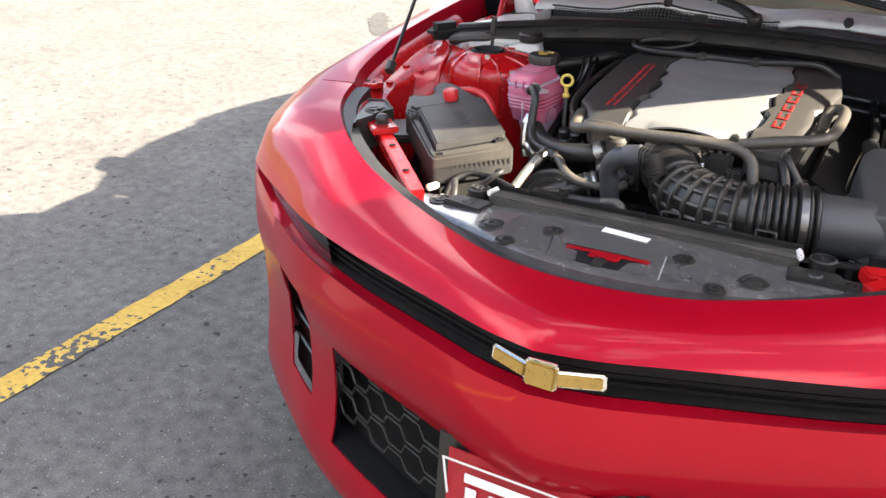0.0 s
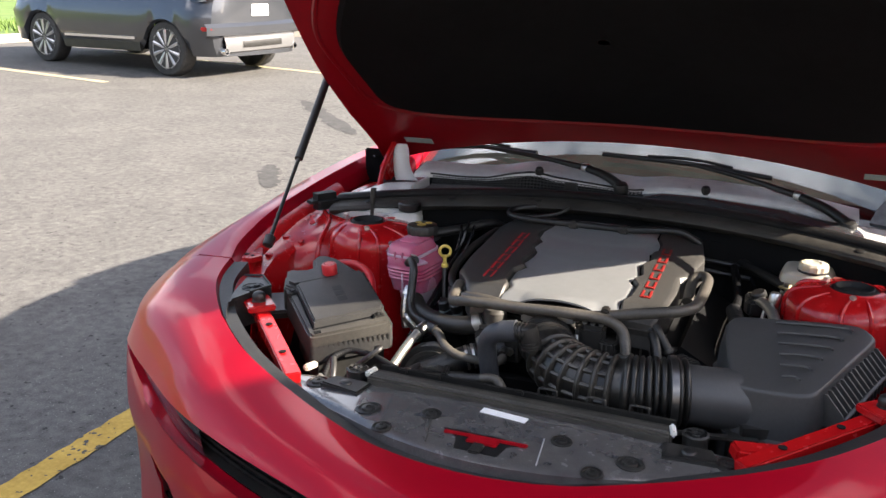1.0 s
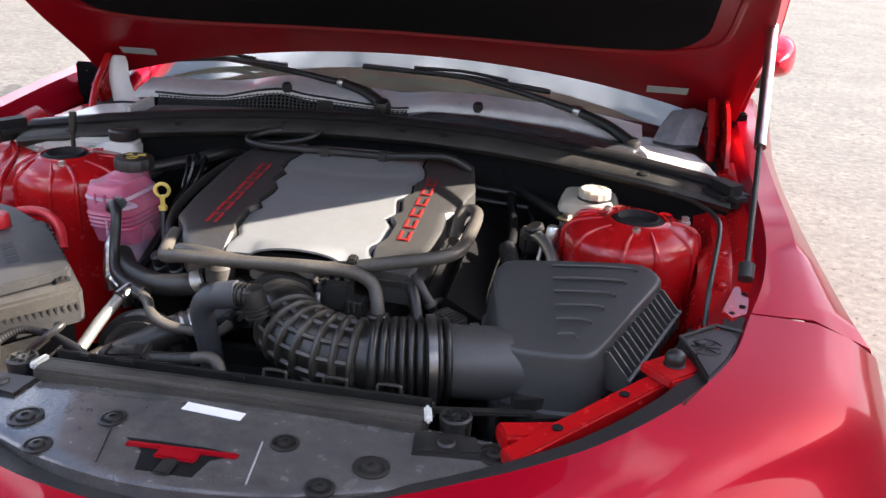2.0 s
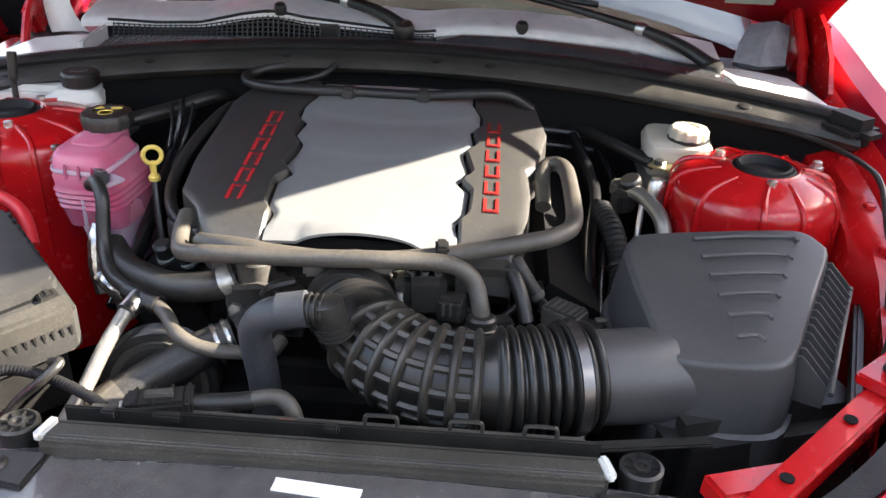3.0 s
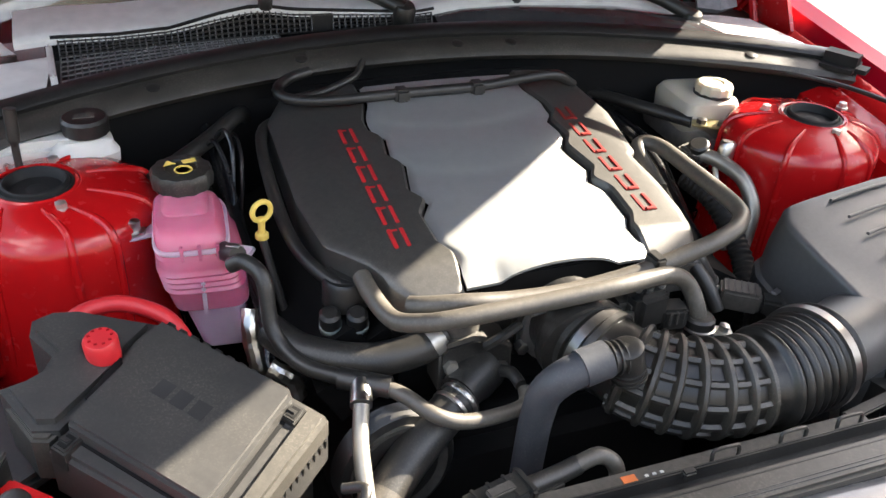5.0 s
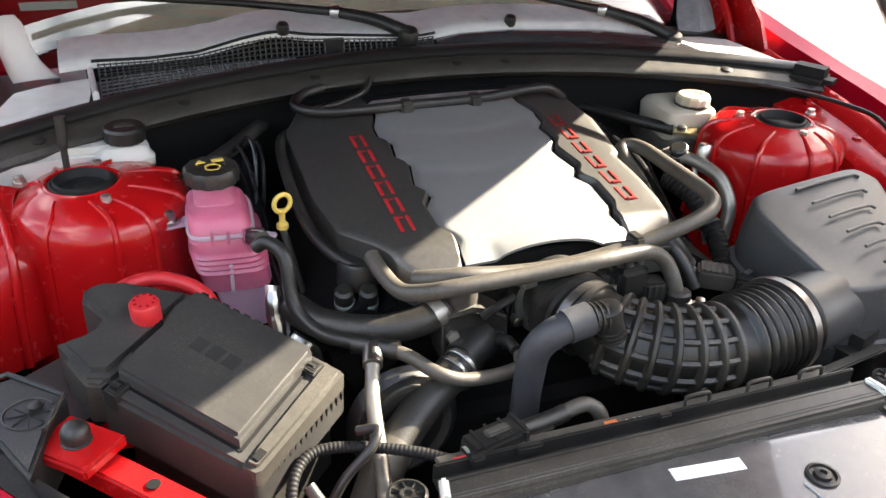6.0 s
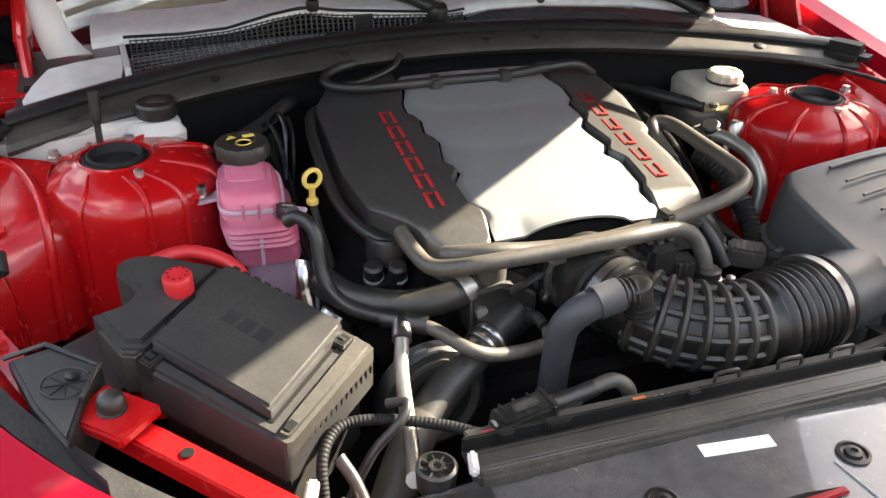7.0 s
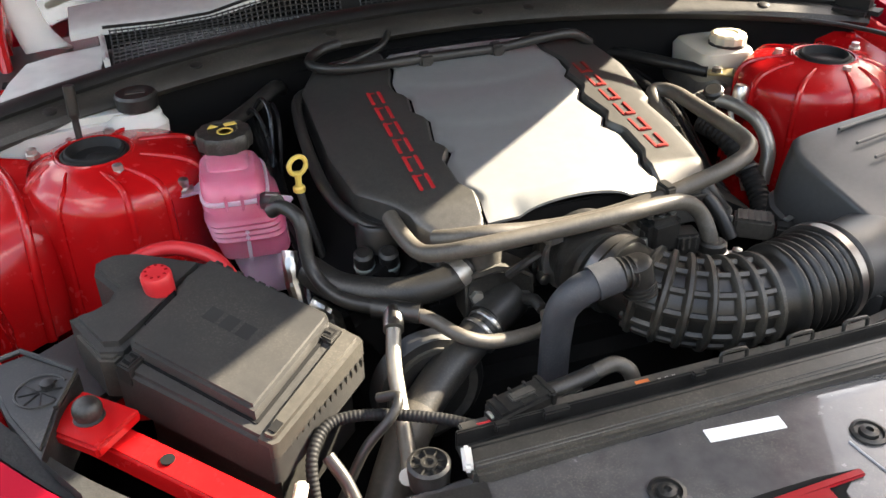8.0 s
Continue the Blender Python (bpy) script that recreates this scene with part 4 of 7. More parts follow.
    part("fan_rim", sweep(bmesh.new(), [Vector((s * 0.638 + 0.024 * math.cos(a), 1.444 + 0.024 * math.sin(a), 0.8705)) for a in np.linspace(0.4, 5.6, 30)], 0.0013, 6), BLACK, corner)
    part("plate_stud", lathe([(0.007, 0), (0.007, 0.005), (0.003, 0.006)], (s * 0.632, 1.450, 0.870), (0, 0, 1), 8), BLACK, corner)
    for k in range(8):
        ang = k * 45
        part("fan_rib", box((s * 0.638 + 0.011 * math.cos(radians(ang)), 1.442 + 0.011 * math.sin(radians(ang)), 0.8705), (0.019, 0.0014, 0.002), 0.0005, rz=ang), BLACK, corner)

fold = [(-0.743, 1.928, 0.915), (-0.701, 1.878, 0.911), (-0.678, 1.819, 0.900), (-0.670, 1.778, 0.880), (-0.669, 1.758, 0.840), (-0.672, 1.748, 0.780), (-0.674, 1.742, 0.720)]
skirt = [(-0.835, 1.935, 0.900), (-0.815, 1.870, 0.893), (-0.790, 1.800, 0.880), (-0.770, 1.750, 0.862), (-0.752, 1.722, 0.830), (-0.745, 1.710, 0.780), (-0.742, 1.700, 0.720)]
drum_line = []
for p in spline(fold, 24):
    axis = TOWER_AT[-1] + TOWER_OFF[-1]
    out = Vector((p.x - axis.x, p.y - axis.y, 0)).normalized()
    drum_line.append(Vector((axis.x, axis.y, p.z - 0.006)) + out * 0.112)
house = part("wheelhouse_panel", clean(loft([drum_line, spline(fold, 24), [a.lerp(b, 0.5) + Vector((0, 0.006, -0.004)) for a, b in zip(spline(fold, 24), spline(skirt, 24))], spline(skirt, 24)])), RED_BAY, car, "red wheelhouse panel with a welded fold")
part("panel_fold", tube(fold, 0.0065, 10, 40), RED_BAY, house, "rolled welded fold")
for x, y, z in ((-0.725, 1.775, 0.877), (-0.735, 1.850, 0.905)):
    part("panel_dimple", lathe([(0.008, 0), (0.007, 0.0025), (0.003, 0.003)], (x, y, z), (0, -0.5, 0.8), 14), RED_BAY, house)

# weather strip along the opening
strip_row = [Vector((p.x * 0.994, p.y + 0.007, p.z - 0.010)) for p in spline(EDGE, 50)]
in_row = [Vector((p.x * 0.962, p.y + 0.032, p.z - 0.014)) for p in spline(EDGE, 50)]
down_row = [p + Vector((0, 0.004, -0.05)) for p in in_row]
GREYSEAL = surface("grey_weather_strip", (0.011, 0.0112, 0.0112), 0.5, 0, 0.3, 40, 0.3, 200, second=(0.020, 0.0205, 0.020), dust=0.15)
part("weather_strip", lean(clean(loft(mirror_rows([strip_row, in_row, down_row])))), GREYSEAL, car, "dusty grey rubber weather strip round the opening")

# ---- radiator cover ----
cover = thing("radiator_cover", "black plastic radiator cover with push clips and white sticker", "engine cover", (0, 1.17, 0.74))
front_line = spline(EDGE, 40)
front_y = lambda x: float(np.interp(abs(x), [p.x * 0.97 for p in front_line], [p.y + 0.020 for p in front_line]))
crown = lambda x: 0.7985 - 0.11 * x * x


def cover_sheet():
    """The cover's crowned top, rolled down at its front and back."""
    cols = []
    for x in [-0.505, -0.47, -0.42, -0.37, -0.32, -0.285, -0.262, -0.258] + list(np.linspace(-0.24, 0.24, 17)) + [0.258, 0.262, 0.285, 0.32, 0.37, 0.42, 0.47, 0.505]:
        y0, y1 = front_y(x), 1.250 if abs(x) < 0.26 else 1.263
        ys = [y0, y0 + 0.003] + list(np.linspace(y0 + 0.01, y1 - 0.01, 9)) + [y1 - 0.003, y1]
        zs = [crown(x) - 0.024, crown(x) - 0.003] + [crown(x)] * 9 + [crown(x) - 0.003, crown(x) - 0.024]
        cols.append([Vector((x, y, z)) for y, z in zip(ys, zs)])
    return clean(loft(cols))


thick(part("cover_panel", cover_sheet(), SATIN, cover), 0.003)
part("rear_beam", box((0, 1.265, 0.793), (0.548, 0.040, 0.026), 0.004), BEAM, cover, "dusty black cross beam")
part("beam_ridge", tube([(-0.27, 1.2545, 0.8062), (0.27, 1.2545, 0.8062)], 0.0011, 6, 3), BEAM, cover)
part("beam_ridge", tube([(-0.27, 1.2590, 0.8062), (0.27, 1.2590, 0.8062)], 0.0008, 6, 3), BEAM, cover)
part("beam_groove", box((0, 1.2775, 0.8056), (0.54, 0.0025, 0.0018), 0.0004), BLACK, cover)
part("channel_floor", box((0, 1.292, 0.786), (0.545, 0.022, 0.006), 0.001), BLACK, cover)
part("rear_rail", box((0, 1.3035, 0.794), (0.545, 0.0045, 0.026), 0.0015), BLACK, cover)
part("rear_shelf", box((0.0, 1.319, 0.784), (0.52, 0.032, 0.006), 0.002), DUSTY, cover)
for x, w in ((-0.225, 0.016), (-0.165, 0.03), (0.002, 0.016)):
    part("rail_lug", box((x, 1.300, 0.803), (w, 0.010, 0.010), 0.002), BLACK, cover)
part("sticker", box((0.003, 1.2165, 0.7992), (0.083, 0.017, 0.001), 0, rz=-5.5), STICKER, cover, "narrow white sticker")
for x, y, z in ((-0.170, 1.101, 0.798), (0.182, 1.101, 0.798), (-0.112, 1.172, 0.796), (0.115, 1.172, 0.796), (-0.222, 1.155, 0.798), (0.228, 1.155, 0.798), (-0.366, 1.228, 0.802), (0.366, 1.228, 0.802)):
    big = abs(x) > 0.2
    k = 1.25 if big else 1.0
    clip = part("push_clip", lathe([(0.018 * k, 0), (0.018 * k, 0.002), (0.0145 * k, 0.003), (0.0135 * k, -0.001), (0.010 * k, -0.001), (0.009 * k, 0.004), (0.004 * k, 0.005), (0.0035 * k, 0.002)], (x, y, crown(x) + 0.0005), (0.22 * x, 0, 1), 24), BLACK, cover, "round black push clip")
COVERLINE = surface("pale_scuff", (0.28, 0.28, 0.29), 0.5)
for x0, y0, x1, y1 in ((0.088, 1.168, 0.100, 1.085), (-0.108, 1.168, -0.084, 1.085)):
    part("cover_rib", tube([(x0, y0, 0.7985), (x1, y1, 0.7985)], 0.0012, 6, 3), COVERLINE if x0 > 0 else BLACK, cover)
# flush dark patch: the well's depth and shade are only painted
part("latch_shade", prism([(-0.074, 1.138), (-0.030, 1.140), (0.030, 1.140), (0.072, 1.136), (0.042, 1.117), (0.036, 1.082), (-0.034, 1.082), (-0.044, 1.117)], 0.79, 0.7990, 0.0), DARK, cover)
latch = part("latch", box((0.002, 1.128, 0.8000), (0.140, 0.009, 0.004), 0.0015, rz=2), RED_INNER, cover, "red hood latch over a dark patch painted as a well")
part("latch_claw", box((0.002, 1.116, 0.8005), (0.052, 0.020, 0.005), 0.002), RED_INNER, latch)
part("latch_bolt", box((0.0, 1.092, 0.8005), (0.02, 0.03, 0.005), 0.002), BLACK, latch)
for s in (-1, 1):
    pad_plate = part("mount_pad", prism([(s * 0.352, 1.212), (s * 0.340, 1.248), (s * 0.262, 1.246), (s * 0.268, 1.196)][:: s], 0.780, 0.7955, 0.003), BLACK, cover)
    part("pad_clip", lathe([(0.012, 0), (0.010, 0.003), (0.004, 0.004)], (s * 0.306, 1.225, 0.7955), (0, 0, 1), 16), BLACK, pad_plate)
    mount = part("rubber_mount", lathe([(0.020, -0.02), (0.0215, 0.0), (0.0215, 0.006), (0.018, 0.008), (0.0172, 0.004), (0.009, 0.004), (0.008, 0.008), (0.005, 0.008), (0.004, 0.005)], (s * 0.309, 1.277, 0.796), (0, 0, 1), 28), BLACK, cover, "round black spoked rubber mount")
    for k in range(8):
        a = k * math.pi / 4
        part("mount_spoke", box((s * 0.309 + 0.0130 * math.cos(a), 1.277 + 0.0130 * math.sin(a), 0.8018), (0.010, 0.0025, 0.003), 0.001, rz=math.degrees(a)), BLACK, mount)
    part("white_clip", box((s * 0.274, 1.266, 0.806), (0.010, 0.030, 0.012), 0.003, rz=14 * s), WHITE, cover)
for x in (0.051, 0.137, 0.212):
    hook = tube([(x - 0.016, 1.307, 0.798), (x - 0.016, 1.309, 0.812), (x - 0.012, 1.310, 0.815), (x + 0.012, 1.310, 0.815), (x + 0.016, 1.309, 0.812), (x + 0.016, 1.307, 0.798)], 0.0024, 6, 30)
    part("rail_hook", hook, BLACK, cover)
part("tag", box((-0.050, 1.322, 0.7878), (0.016, 0.011, 0.001), 0), surface("orange_tag", (0.6, 0.15, 0.04), 0.5), cover, "small orange tag")
for k in range(3):
    part("tag_mark", box((-0.030 + 0.009 * k, 1.322, 0.7876), (0.004, 0.003, 0.0008), 0), WHITE, cover)

settle(cover, 0.011, 0.009, 0.006)

# ---- engine and its cover ----
engine = thing("engine", "dark engine block under the dressed cover", "engine", (0, 1.8, 0.36))
# block, front case and rocker covers carry the bay's shade as colour
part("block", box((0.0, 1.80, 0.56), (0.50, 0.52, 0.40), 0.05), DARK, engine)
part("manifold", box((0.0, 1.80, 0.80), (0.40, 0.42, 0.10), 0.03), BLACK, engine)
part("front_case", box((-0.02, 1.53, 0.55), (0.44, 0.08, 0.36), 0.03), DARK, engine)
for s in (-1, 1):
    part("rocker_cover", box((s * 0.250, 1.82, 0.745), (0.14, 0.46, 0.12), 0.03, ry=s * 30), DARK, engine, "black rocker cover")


def cover_z(x, y):
    return 0.882 + 0.105 * (y - 1.58) + 0.010 * (1 - (x / 0.25) ** 2)


ZL = [(-0.128, 2.02), (-0.128, 1.985), (-0.142, 1.945), (-0.142, 1.915), (-0.128, 1.895), (-0.135, 1.85), (-0.120, 1.825), (-0.132, 1.765), (-0.117, 1.74), (-0.133, 1.715), (-0.131, 1.655), (-0.120, 1.635), (-0.122, 1.585)]
ecover = thing("engine_cover", "charcoal and silver plastic engine cover with red badges", "engine cover", (0, 1.8, 0.84))


def top_plate(left, right, y0, y1, depth, zf, n=28, m=9):
    """A curved plate between two edge lines x(y), with rolled-down rims."""
    rows = []
    for y in np.linspace(y0, y1, n):
        a, b = left(y), right(y)
        row = [Vector((a - 0.001, y, zf(a, y) - depth)), Vector((a, y, zf(a, y) - 0.004)), Vector((a + 0.004, y, zf(a, y)))]
        row += [Vector((a + 0.004 + (b - a - 0.008) * t, y, zf(a + (b - a) * t, y))) for t in np.linspace(0, 1, m)[1:-1]]
        row += [Vector((b - 0.004, y, zf(b, y))), Vector((b, y, zf(b, y) - 0.004)), Vector((b + 0.001, y, zf(b, y) - depth))]
        rows.append(row)
    rows.insert(0, [Vector((p.x, p.y - 0.004, p.z - 0.004)) for p in rows[0]])
    rows.insert(0, [Vector((p.x, p.y - 0.006, p.z - depth)) for p in rows[0]])
    rows.append([Vector((p.x, p.y + 0.010, p.z - depth)) for p in rows[-1]])
    return clean(loft(rows))


zig_y, zig_x = [p[1] for p in ZL][::-1], [p[0] for p in ZL][::-1]
edge_l = lambda y: float(np.interp(y, zig_y, zig_x))
edge_r = lambda y: -edge_l(y)
outer_l = lambda y: float(np.interp(y, [1.585, 1.60, 1.64, 1.70, 1.80, 2.00, 2.045], [-0.185, -0.205, -0.222, -0.262, -0.274, -0.272, -0.245]))
outer_r = lambda y: float(np.interp(y, [1.585, 1.60, 1.66, 1.72, 1.79, 1.80, 1.92, 2.03, 2.045], [0.190, 0.200, 0.212, 0.216, 0.212, 0.225, 0.245, 0.225, 0.20]))
side_z = lambda x, y: cover_z(x, y) - 0.010 * max(0, (abs(x) - 0.18) / 0.08) ** 2 - 0.022 * max(0, (1.62 - y) / 0.04)
cen_z = lambda x, y: cover_z(x, y) - 0.003 + 0.0022 * math.tanh((y - 1.79 - 3.0 * (x + 0.02) ** 2) / 0.010) + 0.0018 * math.tanh((y - 1.90 - 2.2 * x * x) / 0.008) + 0.0010 * math.sin(y * 55) * math.exp(-((y - 1.85) / 0.12) ** 2)
part("side_panel", top_plate(outer_l, lambda y: edge_l(y) - 0.002, 1.588, 2.045, 0.05, side_z, 60), COVER, ecover, "charcoal side panel with a red badge")
part("side_panel", top_plate(lambda y: edge_r(y) + 0.002, outer_r, 1.588, 2.045, 0.05, side_z, 60), COVER, ecover, "charcoal side panel with a red badge")


def centre_panel():
    """The silver panel, its front arched over the throttle."""
    rows = []
    ts = np.linspace(0, 1, 41)
    for y in np.linspace(1.618, 2.03, 110):
        a, b = edge_l(y) + 0.002, edge_r(y) - 0.002
        rows.append([Vector((a + (b - a) * t, y, cen_z(a + (b - a) * t, y) - 0.004 * (t in (0.0, 1.0)))) for t in ts])
    for k in (0.5, 1.0):
        row = []
        for t in ts:
            x = -0.122 + 0.244 * t
            arch = max(0.0, 1 - (x / 0.076) ** 2) ** 0.6
            flat = Vector((x, 1.618 - 0.034 * k, cen_z(x, 1.618) - 0.014 * k ** 1.3))
            row.append(flat + Vector((0, 0.002 * arch * k, 0.0145 * arch * k)))
        rows.insert(0, row)
    rows.insert(0, [p + Vector((0, 0.0005, -0.004)) for p in rows[0]])
    return clean(loft(rows))


thick(part("centre_panel", centre_panel(), SILVER, ecover, "satin silver centre panel with a scalloped edge"), 0.003)
# dark blocks under the panel: the shade in its gaps is their colour
part("arch_void", box((0, 1.600, 0.858), (0.20, 0.006, 0.030), 0.002), DARK, ecover)
part("panel_shade", box((0, 1.81, 0.845), (0.24, 0.42, 0.02), 0.004), DARK, ecover)
# a row of six red badge shapes along each side panel: plain open brackets
for s, x in ((-1, -0.1775), (1, 0.162)):
    for k in range(6):
        y = 1.672 + 0.0465 * k
        z = side_z(x, y) + 0.0004
        tilt = 6.0
        # right row painted darker, as it reads in the sun
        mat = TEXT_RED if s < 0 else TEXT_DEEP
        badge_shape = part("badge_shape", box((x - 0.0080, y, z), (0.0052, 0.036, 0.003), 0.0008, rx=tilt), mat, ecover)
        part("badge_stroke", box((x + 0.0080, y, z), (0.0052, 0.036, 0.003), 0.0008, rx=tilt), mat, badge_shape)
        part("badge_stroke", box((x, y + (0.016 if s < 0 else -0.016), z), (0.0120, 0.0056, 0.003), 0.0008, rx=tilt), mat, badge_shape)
part("filler_recess", lathe([(0.029, -0.03), (0.029, 0.004), (0.026, 0.008), (0.021, 0.006), (0.008, 0.006)], (-0.244, 1.668, 0.850), (0, 0, 1), 24), BLACK, ecover)
part("mesh_trim", box((0.162, 1.582, 0.845), (0.07, 0.004, 0.024), 0.001, rx=20), DUSTY, ecover)

# throttle, duct, air box
DARKCAST = surface("dark_cast_metal", (0.035, 0.034, 0.032), 0.38, 0.6, 0.25, 60, 0.3, 250, second=(0.06, 0.057, 0.052))
throttle = thing("throttle_body", "cast throttle body behind the intake duct", "engine part", (0, 1.56, 0.76))
part("housing", lathe([(0.050, -0.02), (0.057, -0.018), (0.057, 0.0), (0.050, 0.004), (0.050, 0.05)], (0.0, 1.525, 0.822), (0, 1, 0.05), 32), DARKCAST, throttle)
part("flange", box((0.0, 1.572, 0.812), (0.13, 0.012, 0.085), 0.006), DARKCAST, throttle)
part("throttle_ring", lathe([(0.050, 0.0), (0.056, 0.002), (0.056, 0.010), (0.050, 0.012)], (0.0, 1.556, 0.812), (0, 1, 0.05), 36), ALU, throttle, "pale cast ring")
part("motor_box", box((0.075, 1.545, 0.835), (0.045, 0.05, 0.06), 0.010), DUSTY, throttle)
for x, z in ((-0.05, 0.865), (0.05, 0.868), (-0.055, 0.79)):
    part("flange_bolt", lathe([(0.008, 0), (0.008, -0.012), (0.004, -0.014)], (x, 1.565, z), (0, 1, 0), 6), STEEL, throttle)
part("boss", box((-0.050, 1.548, 0.860), (0.026, 0.020, 0.022), 0.004, rz=10), ALU, throttle)
part("boss", box((0.030, 1.545, 0.868), (0.040, 0.018, 0.016), 0.004), ALU, throttle)
gear = part("gear_case", box((0.088, 1.530, 0.846), (0.050, 0.040, 0.052), 0.008, rz=8), BLACK, throttle, "black gear case with bright screws")
for k in range(3):
    part("case_screw", lathe([(0.005, 0), (0.005, 0.004), (0.002, 0.005)], (0.072 + 0.016 * k, 1.527, 0.872), (0, -0.2, 1), 8), STEEL, gear)
part("case_plug", box((0.122, 1.520, 0.832), (0.034, 0.030, 0.030), 0.004, rz=-10), BLACK, throttle)
for k in range(3):
    part("plug_fin", box((0.112 + 0.009 * k, 1.506, 0.836), (0.003, 0.006, 0.018), 0.001, rz=-10), DUSTY, throttle)
part("case_lead", tube([(0.138, 1.515, 0.828), (0.165, 1.53, 0.80), (0.18, 1.56, 0.79), (0.21, 1.60, 0.80)], 0.005, 8), RUBBER, throttle)
part("vacuum_nipple", tube([(-0.072, 1.540, 0.842), (-0.098, 1.530, 0.838), (-0.112, 1.54, 0.82)], 0.006, 8), RUBBER, throttle)
DUCT_LINE = [(0.285, 1.433, 0.807), (0.240, 1.421, 0.807), (0.170, 1.410, 0.806), (0.100, 1.416, 0.808), (0.046, 1.446, 0.814), (0.014, 1.490, 0.822), (0.004, 1.528, 0.825)]
duct = thing("intake_duct", "dusty black ribbed rubber intake duct", "air duct", (0.14, 1.43, 0.73))


def duct_radius(t):
    if t < 0.32:
        return 0.0545 + 0.0080 * abs(math.sin(t / 0.32 * 9 * math.pi)) ** 0.7
    return 0.0475 + 0.007 * max(0.0, 1 - (t - 0.32) / 0.08) ** 2 + 0.002 * math.sin(math.pi * min(1, (t - 0.32) / 0.5))


# Wall darker than the ribs: shade in the recesses is put into the colour.
DUCTWALL = surface("recess_duct_rubber", (0.006, 0.0058, 0.0055), 0.34, 0, 0.3, 60, 0.08, 250, second=(0.012, 0.0115, 0.0105), dust=0.12)
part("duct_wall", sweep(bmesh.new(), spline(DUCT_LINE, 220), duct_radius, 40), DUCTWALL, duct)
line = spline(DUCT_LINE, 200)


def duct_frame(t):
    i = int(t * 199)
    d = (line[min(i + 2, 199)] - line[max(i - 2, 0)]).normalized()
    u = (Vector((0, 0, 1)) - d * d.z).normalized()
    return line[i], d, u, d.cross(u)


for k in range(7):
    t = 0.385 + 0.066 * k
    c, d, u, v = duct_frame(t)
    ring = lathe([(duct_radius(t) - 0.002, -0.0068), (duct_radius(t) + 0.0050, -0.0052), (duct_radius(t) + 0.0092, -0.0022), (duct_radius(t) + 0.0092, 0.0022), (duct_radius(t) + 0.0050, 0.0052), (duct_radius(t) - 0.002, 0.0068)], c, d, 36)
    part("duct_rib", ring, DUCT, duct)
for k in range(12):
    a = 2 * math.pi * (k + 0.5) / 12
    pts = []
    for t in np.linspace(0.37, 0.80, 24):
        c, d, u, v = duct_frame(t)
        pts.append(c + (u * math.cos(a) + v * math.sin(a)) * (duct_radius(t) + 0.001))
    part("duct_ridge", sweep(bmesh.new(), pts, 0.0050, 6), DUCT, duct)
for t, name in ((0.085, "hose_clamp"), (0.915, "hose_clamp")):
    c, d, u, v = duct_frame(t)
    r = duct_radius(t) + 0.003
    clamp = part(name, lathe([(r, -0.006), (r + 0.0012, -0.006), (r + 0.0012, 0.006), (r, 0.006)], c, d, 40), CLAMP, duct, "dull steel hose clamp")
    w = (v * -0.75 - u * 0.66) if t < 0.5 else (v * 0.92 + u * 0.25)
    part("clamp_screw", tube([c + w * (r + 0.006) - Vector((0, 0.004, 0.012)), c + w * (r + 0.006) + Vector((0, 0.004, 0.012))], 0.0055, 10, 4), STEEL, clamp)

for t in (0.89, 0.945):
    c, d, u, v = duct_frame(t)
    r = duct_radius(t) + 0.001
    part("duct_cuff", lathe([(r, -0.005), (r + 0.004, -0.004), (r + 0.004, 0.004), (r, 0.005)], c, d, 40), RUBBER, duct)

air = thing("air_filter_box", "matte black air filter box with raised ribs", "air filter", (0.47, 1.53, 0.70))


def air_lid():
    """The lid: a flat top that falls to its front, with rolled edges over steep sides."""
    ring = [(0.327, 1.575, 0.888), (0.334, 1.600, 0.897), (0.352, 1.612, 0.901), (0.450, 1.628, 0.904), (0.540, 1.643, 0.904), (0.566, 1.642, 0.901), (0.580, 1.628, 0.896), (0.582, 1.605, 0.891), (0.540, 1.515, 0.875), (0.503, 1.436, 0.860),
            (0.490, 1.417, 0.855), (0.470, 1.410, 0.851), (0.420, 1.413, 0.847), (0.374, 1.420, 0.845), (0.358, 1.434, 0.849), (0.346, 1.476, 0.860)]
    ring = [p for p in spline(ring[-2:] + ring + ring[:2], 20 * 8 + 1)][16:-24:2]
    mid = Vector((0.455, 1.54, 0.0))
    rows = []
    for grow, drop in ((0.93, 0.0), (0.965, 0.0005), (0.985, 0.0025), (0.996, 0.006), (1.0, 0.011), (1.018, 0.025), (1.05, 0.05), (1.07, 0.085), (1.12, 0.088), (1.12, 0.10), (1.09, 0.20)):
        rows.append([Vector((mid.x + (p.x - mid.x) * grow, mid.y + (p.y - mid.y) * grow, p.z - drop)) for p in ring])
    bm = loft(rows, closed=True)
    bm.verts.ensure_lookup_table()
    bm.faces.new(bm.verts[:len(ring)])
    return clean(bm)


AIRBOX = surface("matte_air_box_plastic", (0.042, 0.042, 0.0425), 0.40, 0, 0.1, 150, 0.08, 1500, second=(0.054, 0.054, 0.054), dust=0.08)
lid = part("lid", air_lid(), AIRBOX, air)
for k in range(6):
    t = k / 5
    x0, x1, y = 0.414 + 0.022 * t, 0.545 - 0.080 * t, 1.605 - 0.166 * t
    z = 0.9015 - 0.0345 * t
    rise = 0.020 * (x1 - x0) / 0.13
    part("lid_rib", tube([(x0, y, z), ((x0 + x1) / 2, y + rise * 0.6, z + 0.0012), (x1 - 0.006, y + rise, z), (x1, y + rise - 0.008, z - 0.001)], 0.0024, 8, 14), AIRBOX, lid)
